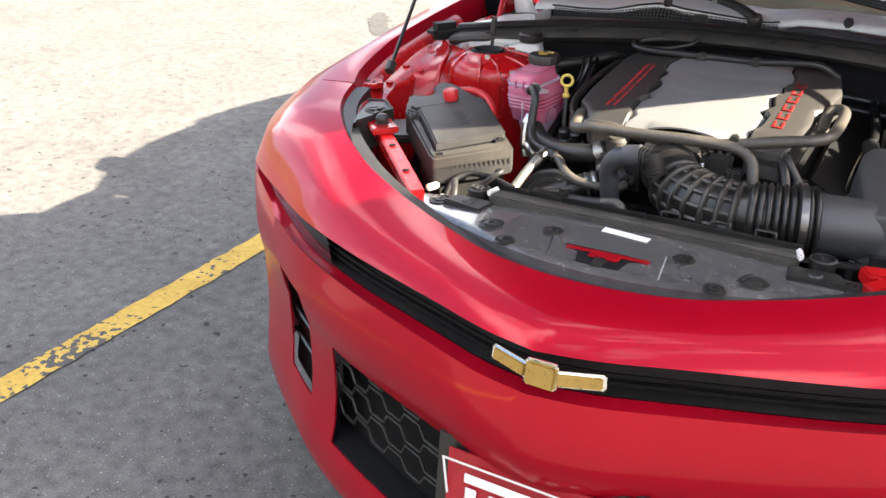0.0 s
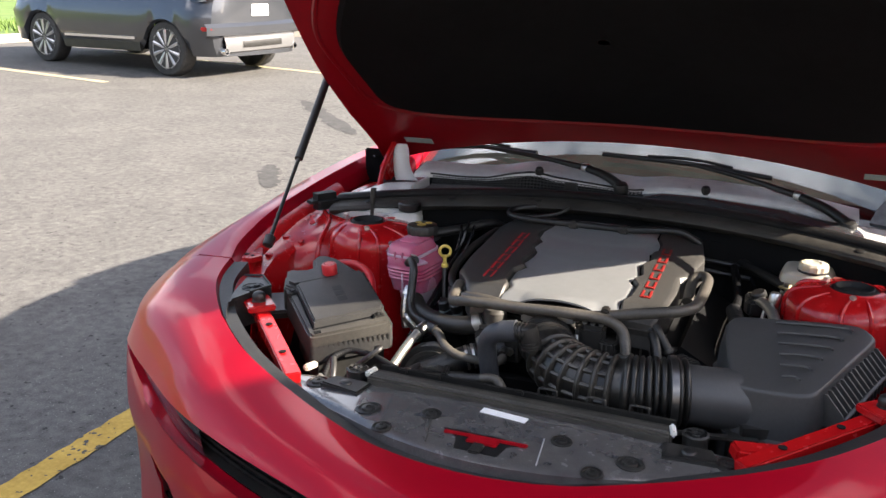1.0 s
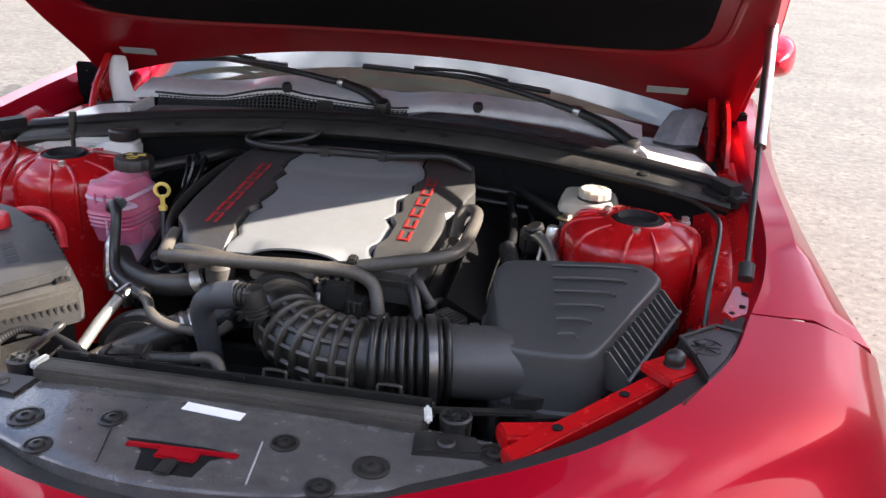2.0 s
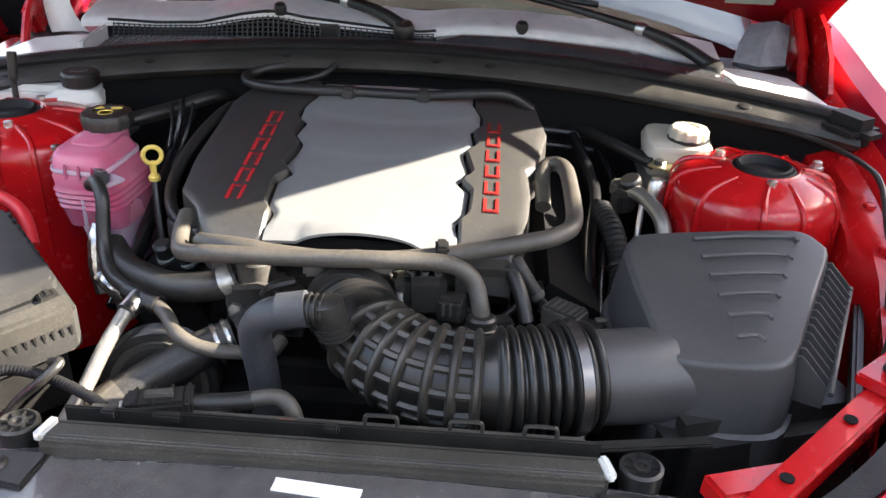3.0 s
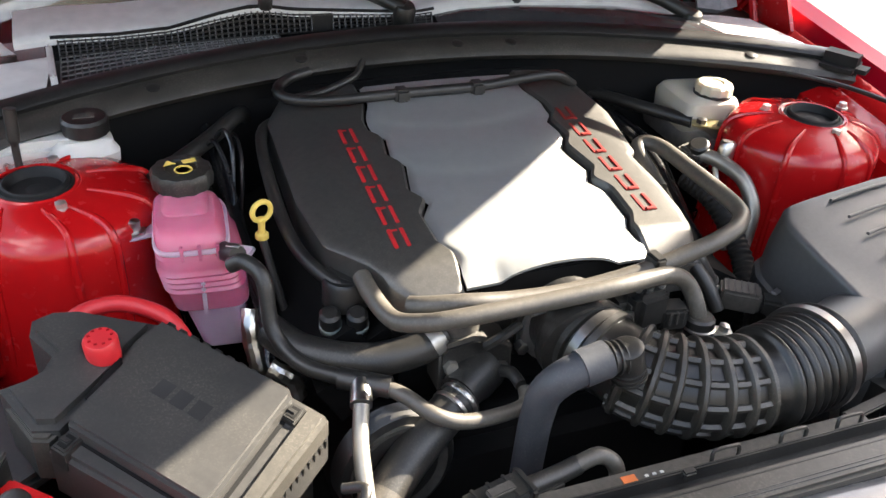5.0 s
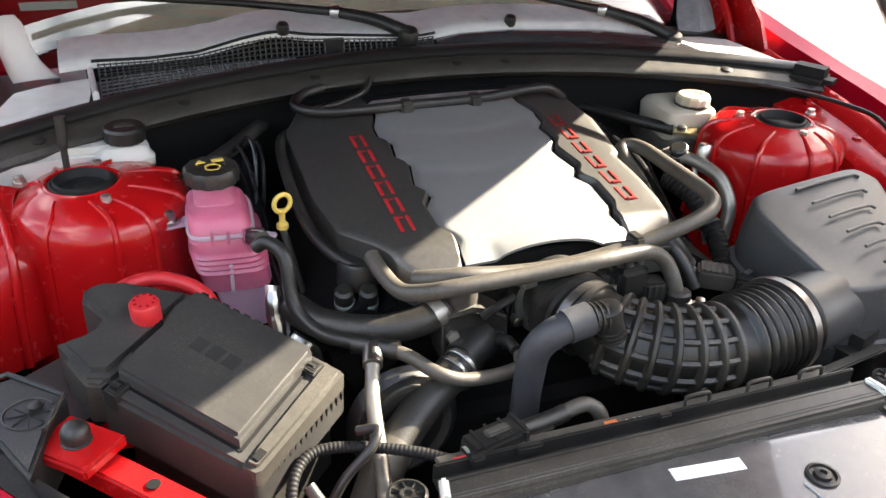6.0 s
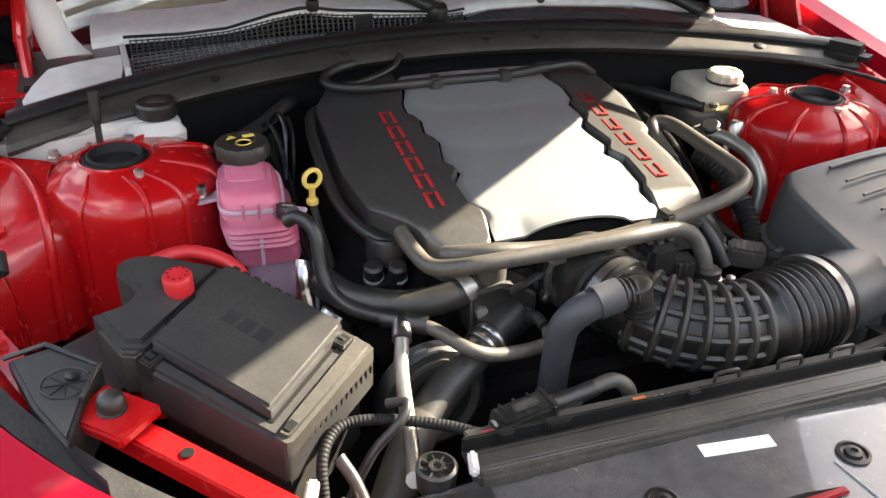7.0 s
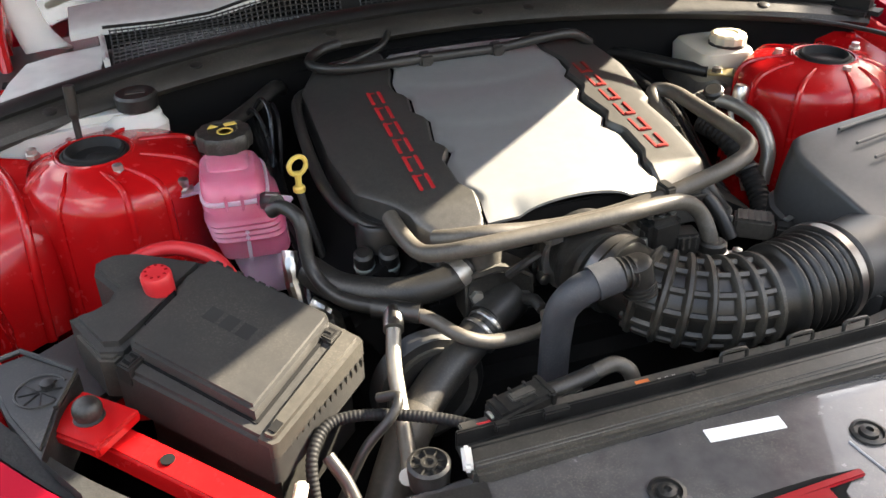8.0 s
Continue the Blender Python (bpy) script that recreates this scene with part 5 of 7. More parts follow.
FIN_A, FIN_B, FIN_OUT = Vector((0.583, 1.608, 0.889)), Vector((0.505, 1.440, 0.858)), Vector((0.906, -0.423, 0))


def side_fin(p, drop):
    """A thin upright web that widens downwards, out to the rim bar."""
    along = (FIN_A - FIN_B).normalized() * 0.0011
    web = [(-0.004, -0.012), (0.006, -0.010), (0.037, -0.036 - drop), (0.037, -0.064 - drop), (-0.004, -0.064 - drop)]
    rows = [[p + FIN_OUT * o + Vector((0, 0, z)) + along * k for o, z in web] for k in (-1, 1)]
    bm = loft(rows, closed=True)
    bm.verts.ensure_lookup_table()
    for k in (0, 1):
        bm.faces.new(bm.verts[5 * k:5 * k + 5])
    return clean(bm)


for k in range(14):
    part("side_fin", side_fin(FIN_A.lerp(FIN_B, k / 13), 0.004), AIRBOX, lid)
part("fin_rim", tube([FIN_A + FIN_OUT * 0.038 + Vector((0, 0.01, -0.042)), FIN_B + FIN_OUT * 0.038 + Vector((0, -0.01, -0.042))], 0.0035, 8, 4), AIRBOX, lid)
part("snout", sweep(bmesh.new(), spline([(0.256, 1.426, 0.807), (0.31, 1.438, 0.804), (0.36, 1.455, 0.799), (0.42, 1.48, 0.785), (0.45, 1.51, 0.765)], 24), lambda t: 0.0530 + 0.004 * t, 36), AIRBOX, air)
part("tray", box((0.46, 1.52, 0.70), (0.26, 0.24, 0.16), 0.02, rz=18), BLACK, air)
part("tray_edge", box((0.60, 1.50, 0.80), (0.012, 0.30, 0.03), 0.004, rz=-20), BLACK, air)
part("strip", box((0.345, 1.372, 0.765), (0.14, 0.016, 0.006), 0.002, rz=10), BLACK, air)

# ---- hoses ----
def hose(name, pts, r, material, label, category="hose", seg=14):
    return single(name, tube(pts, r, seg), material, label, category)


low_bar = thing("crossover_pipe", "dusty grey pipe crossing before the engine cover", "pipe", (0, 1.57, 0.84))
part("pipe", tube([(-0.234, 1.636, 0.876), (-0.230, 1.600, 0.870), (-0.219, 1.560, 0.866), (-0.196, 1.536, 0.874), (-0.165, 1.520, 0.884), (-0.06, 1.518, 0.887), (0.03, 1.516, 0.892), (0.085, 1.524, 0.889), (0.122, 1.532, 0.881), (0.146, 1.530, 0.864), (0.156, 1.515, 0.835), (0.158, 1.505, 0.80)], 0.0108, 16, 90), HOSE_TAN, low_bar)
part("pipe_socket", lathe([(0.018, -0.02), (0.018, 0.015), (0.015, 0.018)], (0.158, 1.506, 0.812), (0, 0.1, 1), 16), BLACK, low_bar)
part("socket_ring", lathe([(0.0185, -0.002), (0.020, -0.001), (0.020, 0.001), (0.0185, 0.002)], (0.158, 1.506, 0.815), (0, 0.1, 1), 16), STEEL, low_bar)
hi_bar = thing("vent_pipe", "long grey vent pipe bent round the engine cover", "pipe", (0.1, 1.6, 0.85))
part("pipe", tube([(-0.196, 1.572, 0.872), (-0.180, 1.560, 0.877), (-0.14, 1.548, 0.881), (-0.08, 1.547, 0.874), (0.0, 1.547, 0.872), (0.09, 1.548, 0.882), (0.16, 1.552, 0.896), (0.205, 1.560, 0.903), (0.245, 1.580, 0.906), (0.267, 1.620, 0.907), (0.270, 1.740, 0.905), (0.266, 1.800, 0.905), (0.250, 1.822, 0.903), (0.236, 1.806, 0.895), (0.236, 1.740, 0.870)], 0.0112, 16, 120), HOSE_TAN, hi_bar)
part("pipe_clip", box((0.106, 1.550, 0.889), (0.016, 0.026, 0.026), 0.003, rz=6), BLACK, hi_bar)
hose("side_hose", [(-0.243, 2.03, 0.900), (-0.283, 1.988, 0.897), (-0.296, 1.846, 0.885), (-0.290, 1.735, 0.866), (-0.261, 1.668, 0.852), (-0.222, 1.645, 0.845)], 0.0085, RUBBER, "thin black hose along the engine cover")
vac = thing("vacuum_hose", "thin black vacuum hose clipped behind the cover", "hose", (0, 1.99, 0.91))
part("line", tube([(-0.195, 2.062, 0.956), (-0.228, 2.050, 0.953), (-0.252, 2.022, 0.948), (-0.238, 1.996, 0.944), (-0.185, 1.984, 0.942), (-0.075, 1.983, 0.943), (0.046, 1.984, 0.943), (0.120, 1.982, 0.950), (0.180, 1.986, 0.950), (0.222, 2.000, 0.925)], 0.0080, 10, 80), RUBBER, vac)
for x, y in ((-0.075, 1.983), (0.046, 1.984)):
    part("clip", box((x, y, 0.940), (0.022, 0.024, 0.024), 0.004), BLACK, vac)
hose("breather_hose", [(-0.225, 1.996, 0.945), (-0.18, 2.02, 0.942), (-0.13, 2.045, 0.950), (-0.11, 2.07, 0.962)], 0.0055, RUBBER, "short black breather hose at the firewall")
hose("tank_hose", [(-0.376, 1.672, 0.893), (-0.362, 1.660, 0.903), (-0.346, 1.638, 0.890), (-0.342, 1.615, 0.835), (-0.318, 1.575, 0.812), (-0.270, 1.535, 0.812), (-0.258, 1.528, 0.811)], 0.0092, RUBBER, "black hose from the coolant tank")
tee = thing("hose_tee", "black and bright metal hose tee", "hose fitting", (-0.26, 1.52, 0.79))
part("tee_body", tube([(-0.285, 1.543, 0.812), (-0.235, 1.513, 0.811)], 0.0125, 12, 4), BLACK, tee)
part("sleeve", tube([(-0.264, 1.528, 0.812), (-0.272, 1.500, 0.806)], 0.0125, 12, 4), STEEL, tee, "bright ribbed metal sleeve")
part("pipe", tube([(-0.272, 1.500, 0.806), (-0.283, 1.462, 0.785), (-0.292, 1.40, 0.755), (-0.302, 1.345, 0.74), (-0.312, 1.315, 0.765)], 0.0092, 12, 28), DULL_ALU, tee, "bare aluminium pipe")
hose("heater_hose", [(-0.242, 1.517, 0.811), (-0.222, 1.500, 0.806), (-0.198, 1.470, 0.799), (-0.165, 1.462, 0.788), (-0.115, 1.467, 0.782), (-0.088, 1.474, 0.783), (-0.080, 1.492, 0.787)], 0.0088, HOSE_TAN, "dusty hose with a bent end")
big = thing("coolant_hose", "thick black coolant hose below the pipe", "hose", (-0.25, 1.58, 0.78))
part("hose_wall", tube([(-0.345, 1.640, 0.820), (-0.310, 1.605, 0.806), (-0.245, 1.572, 0.804), (-0.185, 1.566, 0.812), (-0.155, 1.575, 0.822)], 0.020, 18), RUBBER, big)
part("cut_end", lathe([(0.0205, -0.012), (0.0215, 0.0), (0.018, 0.008), (0.006, 0.010)], (-0.163, 1.571, 0.819), (1, 0.25, 0.3), 18), ALU, big, "pale metal end piece")
rad = thing("radiator_hose", "fat black radiator hose with a dusty sleeve", "hose", (-0.25, 1.44, 0.68))
part("hose_wall", tube([(-0.145, 1.515, 0.772), (-0.185, 1.495, 0.760), (-0.245, 1.455, 0.735), (-0.285, 1.415, 0.715), (-0.33, 1.35, 0.68), (-0.35, 1.29, 0.62)], 0.024, 18), RUBBER, rad)
part("sleeve", tube([(-0.262, 1.440, 0.728), (-0.285, 1.415, 0.715), (-0.33, 1.35, 0.68), (-0.345, 1.305, 0.645)], 0.0262, 18), HOSE_TAN, rad, "dusty grey protective sleeve")
for d in (0.0, 0.012):
    part("band", lathe([(0.0255, -0.003), (0.0265, -0.002), (0.0265, 0.002), (0.0255, 0.003)], (-0.152 - d, 1.512 - 0.55 * d, 0.7695 - 0.3 * d), (0.84, 0.46, 0.2), 20), STEEL, rad)
thermo = thing("thermostat_housing", "black thermostat housing with bright bolts", "engine part", (-0.11, 1.55, 0.74))


def upright(outline, y0, y1, bevel):
    """A plate standing across the bay: outline in x and height, between two depths."""
    bm = prism([(x, -z) for x, z in outline], y0, y1, bevel)
    bm.transform(Matrix.Rotation(radians(-90), 4, "X"))
    return bm


case = [(-0.160, 0.745), (-0.162, 0.806), (-0.154, 0.815), (-0.120, 0.821), (-0.090, 0.812), (-0.070, 0.798), (-0.066, 0.745)]
part("housing", upright(case, 1.552, 1.600, 0.004), DUSTY, thermo, "grey cast housing")
part("cover_plate", upright([(x * 0.92 - 0.009, 0.775 + (z - 0.775) * 0.84) for x, z in case], 1.549, 1.556, 0.002), BLACK, thermo, "black cover plate")
part("boss", lathe([(0.026, -0.02), (0.024, 0.012), (0.018, 0.018), (0.006, 0.018)], (-0.128, 1.580, 0.828), (0, 0, 1), 20), DUSTY, thermo)
part("neck", lathe([(0.030, -0.02), (0.029, 0.006), (0.026, 0.018), (0.0245, 0.034)], (-0.118, 1.545, 0.764), (-0.75, -0.55, -0.1), 24), BLACK, thermo)
part("elbow", tube([(-0.088, 1.535, 0.775), (-0.084, 1.515, 0.786), (-0.082, 1.495, 0.785)], 0.0075, 10), BLACK, thermo)
for p in ((-0.148, 1.549, 0.784), (-0.083, 1.549, 0.769)):
    part("bolt", lathe([(0.0095, 0), (0.0095, 0.006), (0.0085, 0.008), (0.003, 0.009)], p, (0, -1, 0.15), 6), DULL_ALU, thermo, "pale hex bolt")
settle(thermo, -0.003, 0.0, 0.007)
pulley = thing("accessory_pulley", "dark ribbed accessory pulley and belt", "pulley", (-0.24, 1.50, 0.63))
part("belt", lathe([(0.070, -0.014), (0.072, -0.012), (0.068, -0.008), (0.072, -0.004), (0.068, 0.0), (0.072, 0.004), (0.068, 0.008), (0.072, 0.012), (0.070, 0.014), (0.03, 0.016)], (-0.235, 1.495, 0.715), (0.15, -1, 0.1), 36), RUBBER, pulley)
part("wheel", lathe([(0.060, 0.0), (0.060, 0.020), (0.045, 0.012), (0.02, 0.014)], (-0.235, 1.495, 0.715), (0.15, -1, 0.1), 30), DUSTY, pulley)
elbow = thing("vent_elbow", "blue grey rubber elbow hose on the duct", "hose", (-0.06, 1.44, 0.70))
part("hose_wall", tube([(-0.034, 1.420, 0.878), (-0.057, 1.419, 0.874), (-0.079, 1.421, 0.864), (-0.093, 1.428, 0.840), (-0.093, 1.437, 0.800), (-0.091, 1.444, 0.760), (-0.089, 1.45, 0.68)], 0.0185, 18), BLUEGREY, elbow)
part("collar", tube([(-0.062, 1.419, 0.873), (-0.031, 1.420, 0.879)], 0.0205, 18, 4), BLUEGREY, elbow)
part("connector", tube([(-0.034, 1.420, 0.878), (-0.006, 1.419, 0.878)], 0.0165, 16, 4), BLACK, elbow, "black ribbed quick connector")
for k in range(3):
    part("connector_ring", lathe([(0.0165, -0.0015), (0.019, -0.001), (0.019, 0.001), (0.0165, 0.0015)], Vector((-0.028, 1.420, 0.8785)).lerp(Vector((-0.014, 1.419, 0.878)), k / 2), (1, 0, 0.05), 20), BLACK, elbow)
part("connector_knee", lathe([(0.017, -0.035), (0.019, -0.03), (0.018, 0.008), (0.012, 0.012)], (-0.008, 1.419, 0.882), (-0.25, 0, 1), 18), BLACK, elbow)
for k in range(3):
    part("connector_clip", lathe([(0.0185, -0.0015), (0.0205, -0.001), (0.0205, 0.001), (0.0185, 0.0015)], (0.0 - 0.002 * k, 1.419, 0.850 + 0.006 * k), (-0.25, 0, 1), 20), RUBBER, elbow)

# wiring in front of the engine
plug = thing("wiring_plug", "black multi-pin wiring plug with taped leads", "wiring", (-0.17, 1.356, 0.76))
part("plug_body", box((-0.180, 1.3455, 0.792), (0.066, 0.034, 0.028), 0.004, rz=12, ry=-2), BLACK, plug)
part("plug_half", tube([(-0.150, 1.352, 0.793), (-0.103, 1.361, 0.792), (-0.080, 1.366, 0.793)], 0.0105, 12, 6), BLACK, plug)
for k in range(3):
    part("plug_ridge", box((-0.200 + 0.018 * k, 1.3412 + 0.004 * k, 0.8062 + 0.0006 * k), (0.004, 0.032, 0.003), 0.001, rz=12), BLACK, plug)
part("plug_collar", box((-0.147, 1.3525, 0.793), (0.010, 0.038, 0.031), 0.003, rz=12), BLACK, plug)
part("plug_nose", box((-0.206, 1.340, 0.791), (0.022, 0.024, 0.021), 0.004, rz=12), BLACK, plug)
part("lock_tab", box((-0.176, 1.346, 0.8085), (0.030, 0.012, 0.005), 0.0015, rz=12), DUSTY, plug)
part("latch", box((-0.128, 1.351, 0.786), (0.052, 0.016, 0.012), 0.002, rz=12), BLACK, plug)
part("lead", tube([(-0.088, 1.364, 0.792), (-0.070, 1.366, 0.797), (-0.053, 1.367, 0.797), (-0.040, 1.361, 0.789), (-0.034, 1.356, 0.770), (-0.034, 1.352, 0.74)], 0.0092, 12), HOSE_TAN, plug)
part("loom", sweep(bmesh.new(), spline([(-0.232, 1.341, 0.786), (-0.265, 1.362, 0.788), (-0.316, 1.384, 0.790), (-0.357, 1.393, 0.790), (-0.382, 1.385, 0.788), (-0.400, 1.360, 0.775), (-0.405, 1.33, 0.74)], 260), lambda t: 0.0064 + 0.0003 * math.sin(t * 320), 10), LOOM, plug, "black corrugated loom")
part("red_wire", tube([(-0.210, 1.336, 0.790), (-0.224, 1.333, 0.792), (-0.244, 1.341, 0.786)], 0.0027, 8), TEXT_RED, plug, "thin red wire")
part("wire_seal", lathe([(0.0088, -0.002), (0.0088, 0.002), (0.005, 0.003)], (-0.2145, 1.3385, 0.791), (1, 0.2, 0), 14), CREAM, plug)
hose("wire_loom", [(-0.318, 1.40, 0.80), (-0.300, 1.385, 0.81), (-0.312, 1.368, 0.80), (-0.345, 1.36, 0.77), (-0.38, 1.34, 0.72)], 0.0055, RUBBER, "black corrugated wire loom", "wiring")
hose("wire_loom", [(-0.385, 1.345, 0.79), (-0.372, 1.32, 0.77), (-0.365, 1.29, 0.74), (-0.37, 1.26, 0.70)], 0.007, RUBBER, "black corrugated wire loom", "wiring")

# dark looms and brackets down in the bay
GLOSSLOOM = surface("glossy_loom_tape", (0.010, 0.010, 0.011), 0.22, 0, 0.3, 60, 0.3, 160, second=(0.018, 0.018, 0.018))
for pts, r in (([(-0.352, 2.06, 0.88), (-0.348, 1.98, 0.870), (-0.344, 1.90, 0.850), (-0.340, 1.80, 0.815), (-0.336, 1.70, 0.780), (-0.345, 1.62, 0.735)], 0.011),
               ([(-0.372, 2.06, 0.86), (-0.370, 1.95, 0.845), (-0.362, 1.86, 0.815), (-0.352, 1.74, 0.775), (-0.340, 1.66, 0.72)], 0.008),
               ([(0.300, 2.06, 0.86), (0.318, 1.96, 0.845), (0.325, 1.88, 0.830), (0.312, 1.78, 0.800), (0.305, 1.66, 0.760), (0.300, 1.60, 0.70)], 0.010),
               ([(0.345, 2.05, 0.84), (0.362, 1.95, 0.825), (0.350, 1.86, 0.800), (0.330, 1.76, 0.770), (0.325, 1.68, 0.72)], 0.007)):
    part_line = spline(pts, 120)
    single("wire_loom", sweep(bmesh.new(), part_line, lambda t, r=r: r * (1 + 0.06 * math.sin(t * 330)), 10), GLOSSLOOM, "glossy black taped wire loom down in the bay", "wiring", "bay looms")
for pts in ([(-0.352, 1.985, 0.895), (-0.340, 1.955, 0.925), (-0.334, 1.925, 0.915), (-0.338, 1.900, 0.880), (-0.345, 1.870, 0.845)],
            [(-0.338, 1.990, 0.890), (-0.326, 1.960, 0.915), (-0.322, 1.930, 0.900), (-0.328, 1.895, 0.865), (-0.340, 1.850, 0.830)],
            [(-0.366, 1.975, 0.890), (-0.356, 1.945, 0.915), (-0.346, 1.915, 0.900), (-0.342, 1.880, 0.870)]):
    single("thin_wire", tube(pts, 0.0032, 8, 40), GLOSSLOOM, "thin glossy black wire behind the coolant tank", "wiring", "wires behind the tank")
for k, z in enumerate((0.842, 0.868)):
    single("firewall_line", tube([(-0.25, 2.082, z), (-0.10, 2.082, z), (0.10, 2.080, z + 0.004), (0.34, 2.076, z - 0.010)], 0.006, 8, 24), RUBBER, "thin black line clipped along the firewall", "hose", "firewall lines")
mount_plate = thing("harness_bracket", "black bracket plate bolted behind the coolant tank", "bracket", (-0.45, 1.86, 0.88))
part("plate", prism([(-0.505, 1.838), (-0.440, 1.838), (-0.405, 1.872), (-0.400, 1.915), (-0.440, 1.900), (-0.490, 1.868)], 0.884, 0.890, 0.001), BLACK, mount_plate)
part("plate_bolt", lathe([(0.010, 0), (0.010, 0.003), (0.007, 0.004), (0.007, 0.009), (0.003, 0.010)], (-0.468, 1.852, 0.890), (0, 0, 1), 8), BLACK, mount_plate)
# a round black plug cap on a small block, its use unknown
cap_fitting = thing("plug_cap", "round black plug cap beside the refrigerant line", "sensor", (0.36, 1.83, 0.84))
part("cap", lathe([(0.014, -0.03), (0.016, 0.0), (0.016, 0.010), (0.013, 0.013), (0.005, 0.013)], (0.372, 1.842, 0.868), (-0.35, -0.2, 1), 20), BLACK, cap_fitting)
part("body", box((0.362, 1.835, 0.845), (0.034, 0.030, 0.034), 0.006, rz=25), BLACK, cap_fitting)

# ---- coolant tank ----
tank = thing("coolant_tank", "translucent pink coolant tank with a black cap", "coolant tank", (-0.41, 1.75, 0.72))


def tank_ring(z, hx, hy, cx, cy, rz=-5):
    out = []
    for t in np.linspace(0, 2 * math.pi, 40, endpoint=False):
        c, s = math.cos(t), math.sin(t)
        x, y = hx * math.copysign(abs(c) ** 0.4, c), hy * math.copysign(abs(s) ** 0.4, s)
        a = radians(rz)
        out.append(Vector((cx + 0.2 * (0.895 - z) + x * math.cos(a) - y * math.sin(a), cy + x * math.sin(a) + y * math.cos(a), z)))
    return out


def stack(levels):
    rows = [tank_ring(*l) for l in levels]
    bm = loft(rows, closed=True)
    bm.verts.ensure_lookup_table()
    n = len(bm.verts)
    bm.faces.new(bm.verts[0:40])
    bm.faces.new(bm.verts[n - 40:n])
    return clean(bm)


TA = (-0.406, 1.757)
part("tank_wall", stack([(0.912, 0.034, 0.046, *TA), (0.907, 0.038, 0.054, *TA), (0.896, 0.0405, 0.060, *TA), (0.884, 0.0415, 0.062, *TA), (0.880, 0.0450, 0.0645, *TA), (0.868, 0.0455, 0.0650, *TA)] +
     [(0.864 - 0.004 * k, 0.0495 if k % 2 else 0.0470, 0.068 if k % 2 else 0.0655, *TA) for k in range(9)] + [(0.826, 0.0470, 0.0645, *TA), (0.806, 0.0455, 0.062, *TA)]), PINK, tank, "pink tank wall with moulded ridges")
part("tank_seam", stack([(0.892, 0.0435, 0.0630, *TA), (0.889, 0.0445, 0.0640, *TA), (0.886, 0.0435, 0.0630, *TA)]), PINK_PALE, tank)
for dx in (-0.020, 0.0, 0.020):
    part("tank_rib", box((-0.402 + dx, 1.6925 - 0.09 * dx, 0.890), (0.004, 0.006, 0.022), 0.0015, rz=-5), PINK, tank)
part("tank_web", box((-0.402, 1.6915, 0.828), (0.005, 0.006, 0.052), 0.002, rz=-5), PINK_PALE, tank)
part("tank_deck", stack([(0.918, 0.022, 0.026, -0.404, 1.778), (0.914, 0.027, 0.032, -0.404, 1.774), (0.900, 0.029, 0.036, -0.404, 1.770)]), PINK, tank)
part("tank_foot", stack([(0.806, 0.036, 0.050, *TA), (0.784, 0.035, 0.049, *TA), (0.735, 0.031, 0.045, *TA)]), PINK_PALE, tank, "pale pink lower chamber")
cap = part("cap", lathe([(0.026, -0.022), (0.036, -0.018), (0.0375, -0.004), (0.0345, 0.003), (0.020, 0.005), (0.018, 0.003)], (-0.405, 1.812, 0.936), (0, 0, 1), 48, None, 0.035, 12), BLACK, tank, "black scalloped screw cap with yellow symbols")
part("cap_symbol", lathe([(0.011, 0), (0.011, 0.001), (0.0088, 0.001), (0.0085, 0)], (-0.403, 1.803, 0.9405), (0, 0, 1), 20), YELLOW, cap)
part("cap_symbol", prism([(-0.425, 1.816), (-0.410, 1.820), (-0.419, 1.830)], 0.9408, 0.9416, 0), YELLOW, cap)
part("cap_symbol", box((-0.394, 1.824, 0.9412), (0.016, 0.009, 0.001), 0, rz=12), YELLOW, cap)
part("tank_ear", box((-0.458, 1.770, 0.880), (0.046, 0.026, 0.005), 0.002, rz=12), PINK_PALE, tank)
part("ear_bolt", lathe([(0.012, 0), (0.012, 0.004), (0.007, 0.005), (0.007, 0.016), (0.004, 0.018)], (-0.468, 1.768, 0.8825), (0, 0, 1), 12), STEEL, tank)
part("spout", tube([(-0.375, 1.700, 0.884), (-0.362, 1.672, 0.893)], 0.0115, 12, 4), BLACK, tank, "black hose connector with a wire clip")
part("spout_clip", box((-0.366, 1.678, 0.9035), (0.016, 0.007, 0.002), 0.0006, rz=-25), STEEL, tank)
part("spout_lug", box((-0.358, 1.690, 0.884), (0.03, 0.03, 0.006), 0.002, rz=-30), PINK_PALE, tank)
part("tank_neck", lathe([(0.028, -0.01), (0.028, 0.02)], (-0.405, 1.811, 0.905), (0, 0, 1), 24), PINK, tank)

settle(tank, -0.004, 0.012, 0.004)

# ---- dipstick ----
dip = thing("oil_dipstick", "yellow ring handled oil dipstick", "dipstick", (-0.322, 1.767, 0.80))
ring_pts = [Vector((-0.319 + 0.0120 * math.cos(a), 1.765 + 0.0043 * math.cos(a), 0.8915 + 0.0128 * math.sin(a))) for a in np.linspace(0, 2 * math.pi, 33)]
part("ring", sweep(bmesh.new(), ring_pts, 0.0034, 10, False), YELLOW, dip)
part("grip", lathe([(0.0065, 0.0), (0.0042, 0.007), (0.0045, 0.016), (0.0062, 0.023)], (-0.320, 1.766, 0.858), (0, -0.05, 1), 14), YELLOW, dip)
part("foot", lathe([(0.0085, 0.0), (0.0085, 0.006), (0.0065, 0.008)], (-0.320, 1.766, 0.853), (0, 0, 1), 14), YELLOW, dip)
part("sheath", tube([(-0.321, 1.768, 0.858), (-0.31, 1.74, 0.80), (-0.29, 1.70, 0.70)], 0.0055, 8), BLACK, dip)

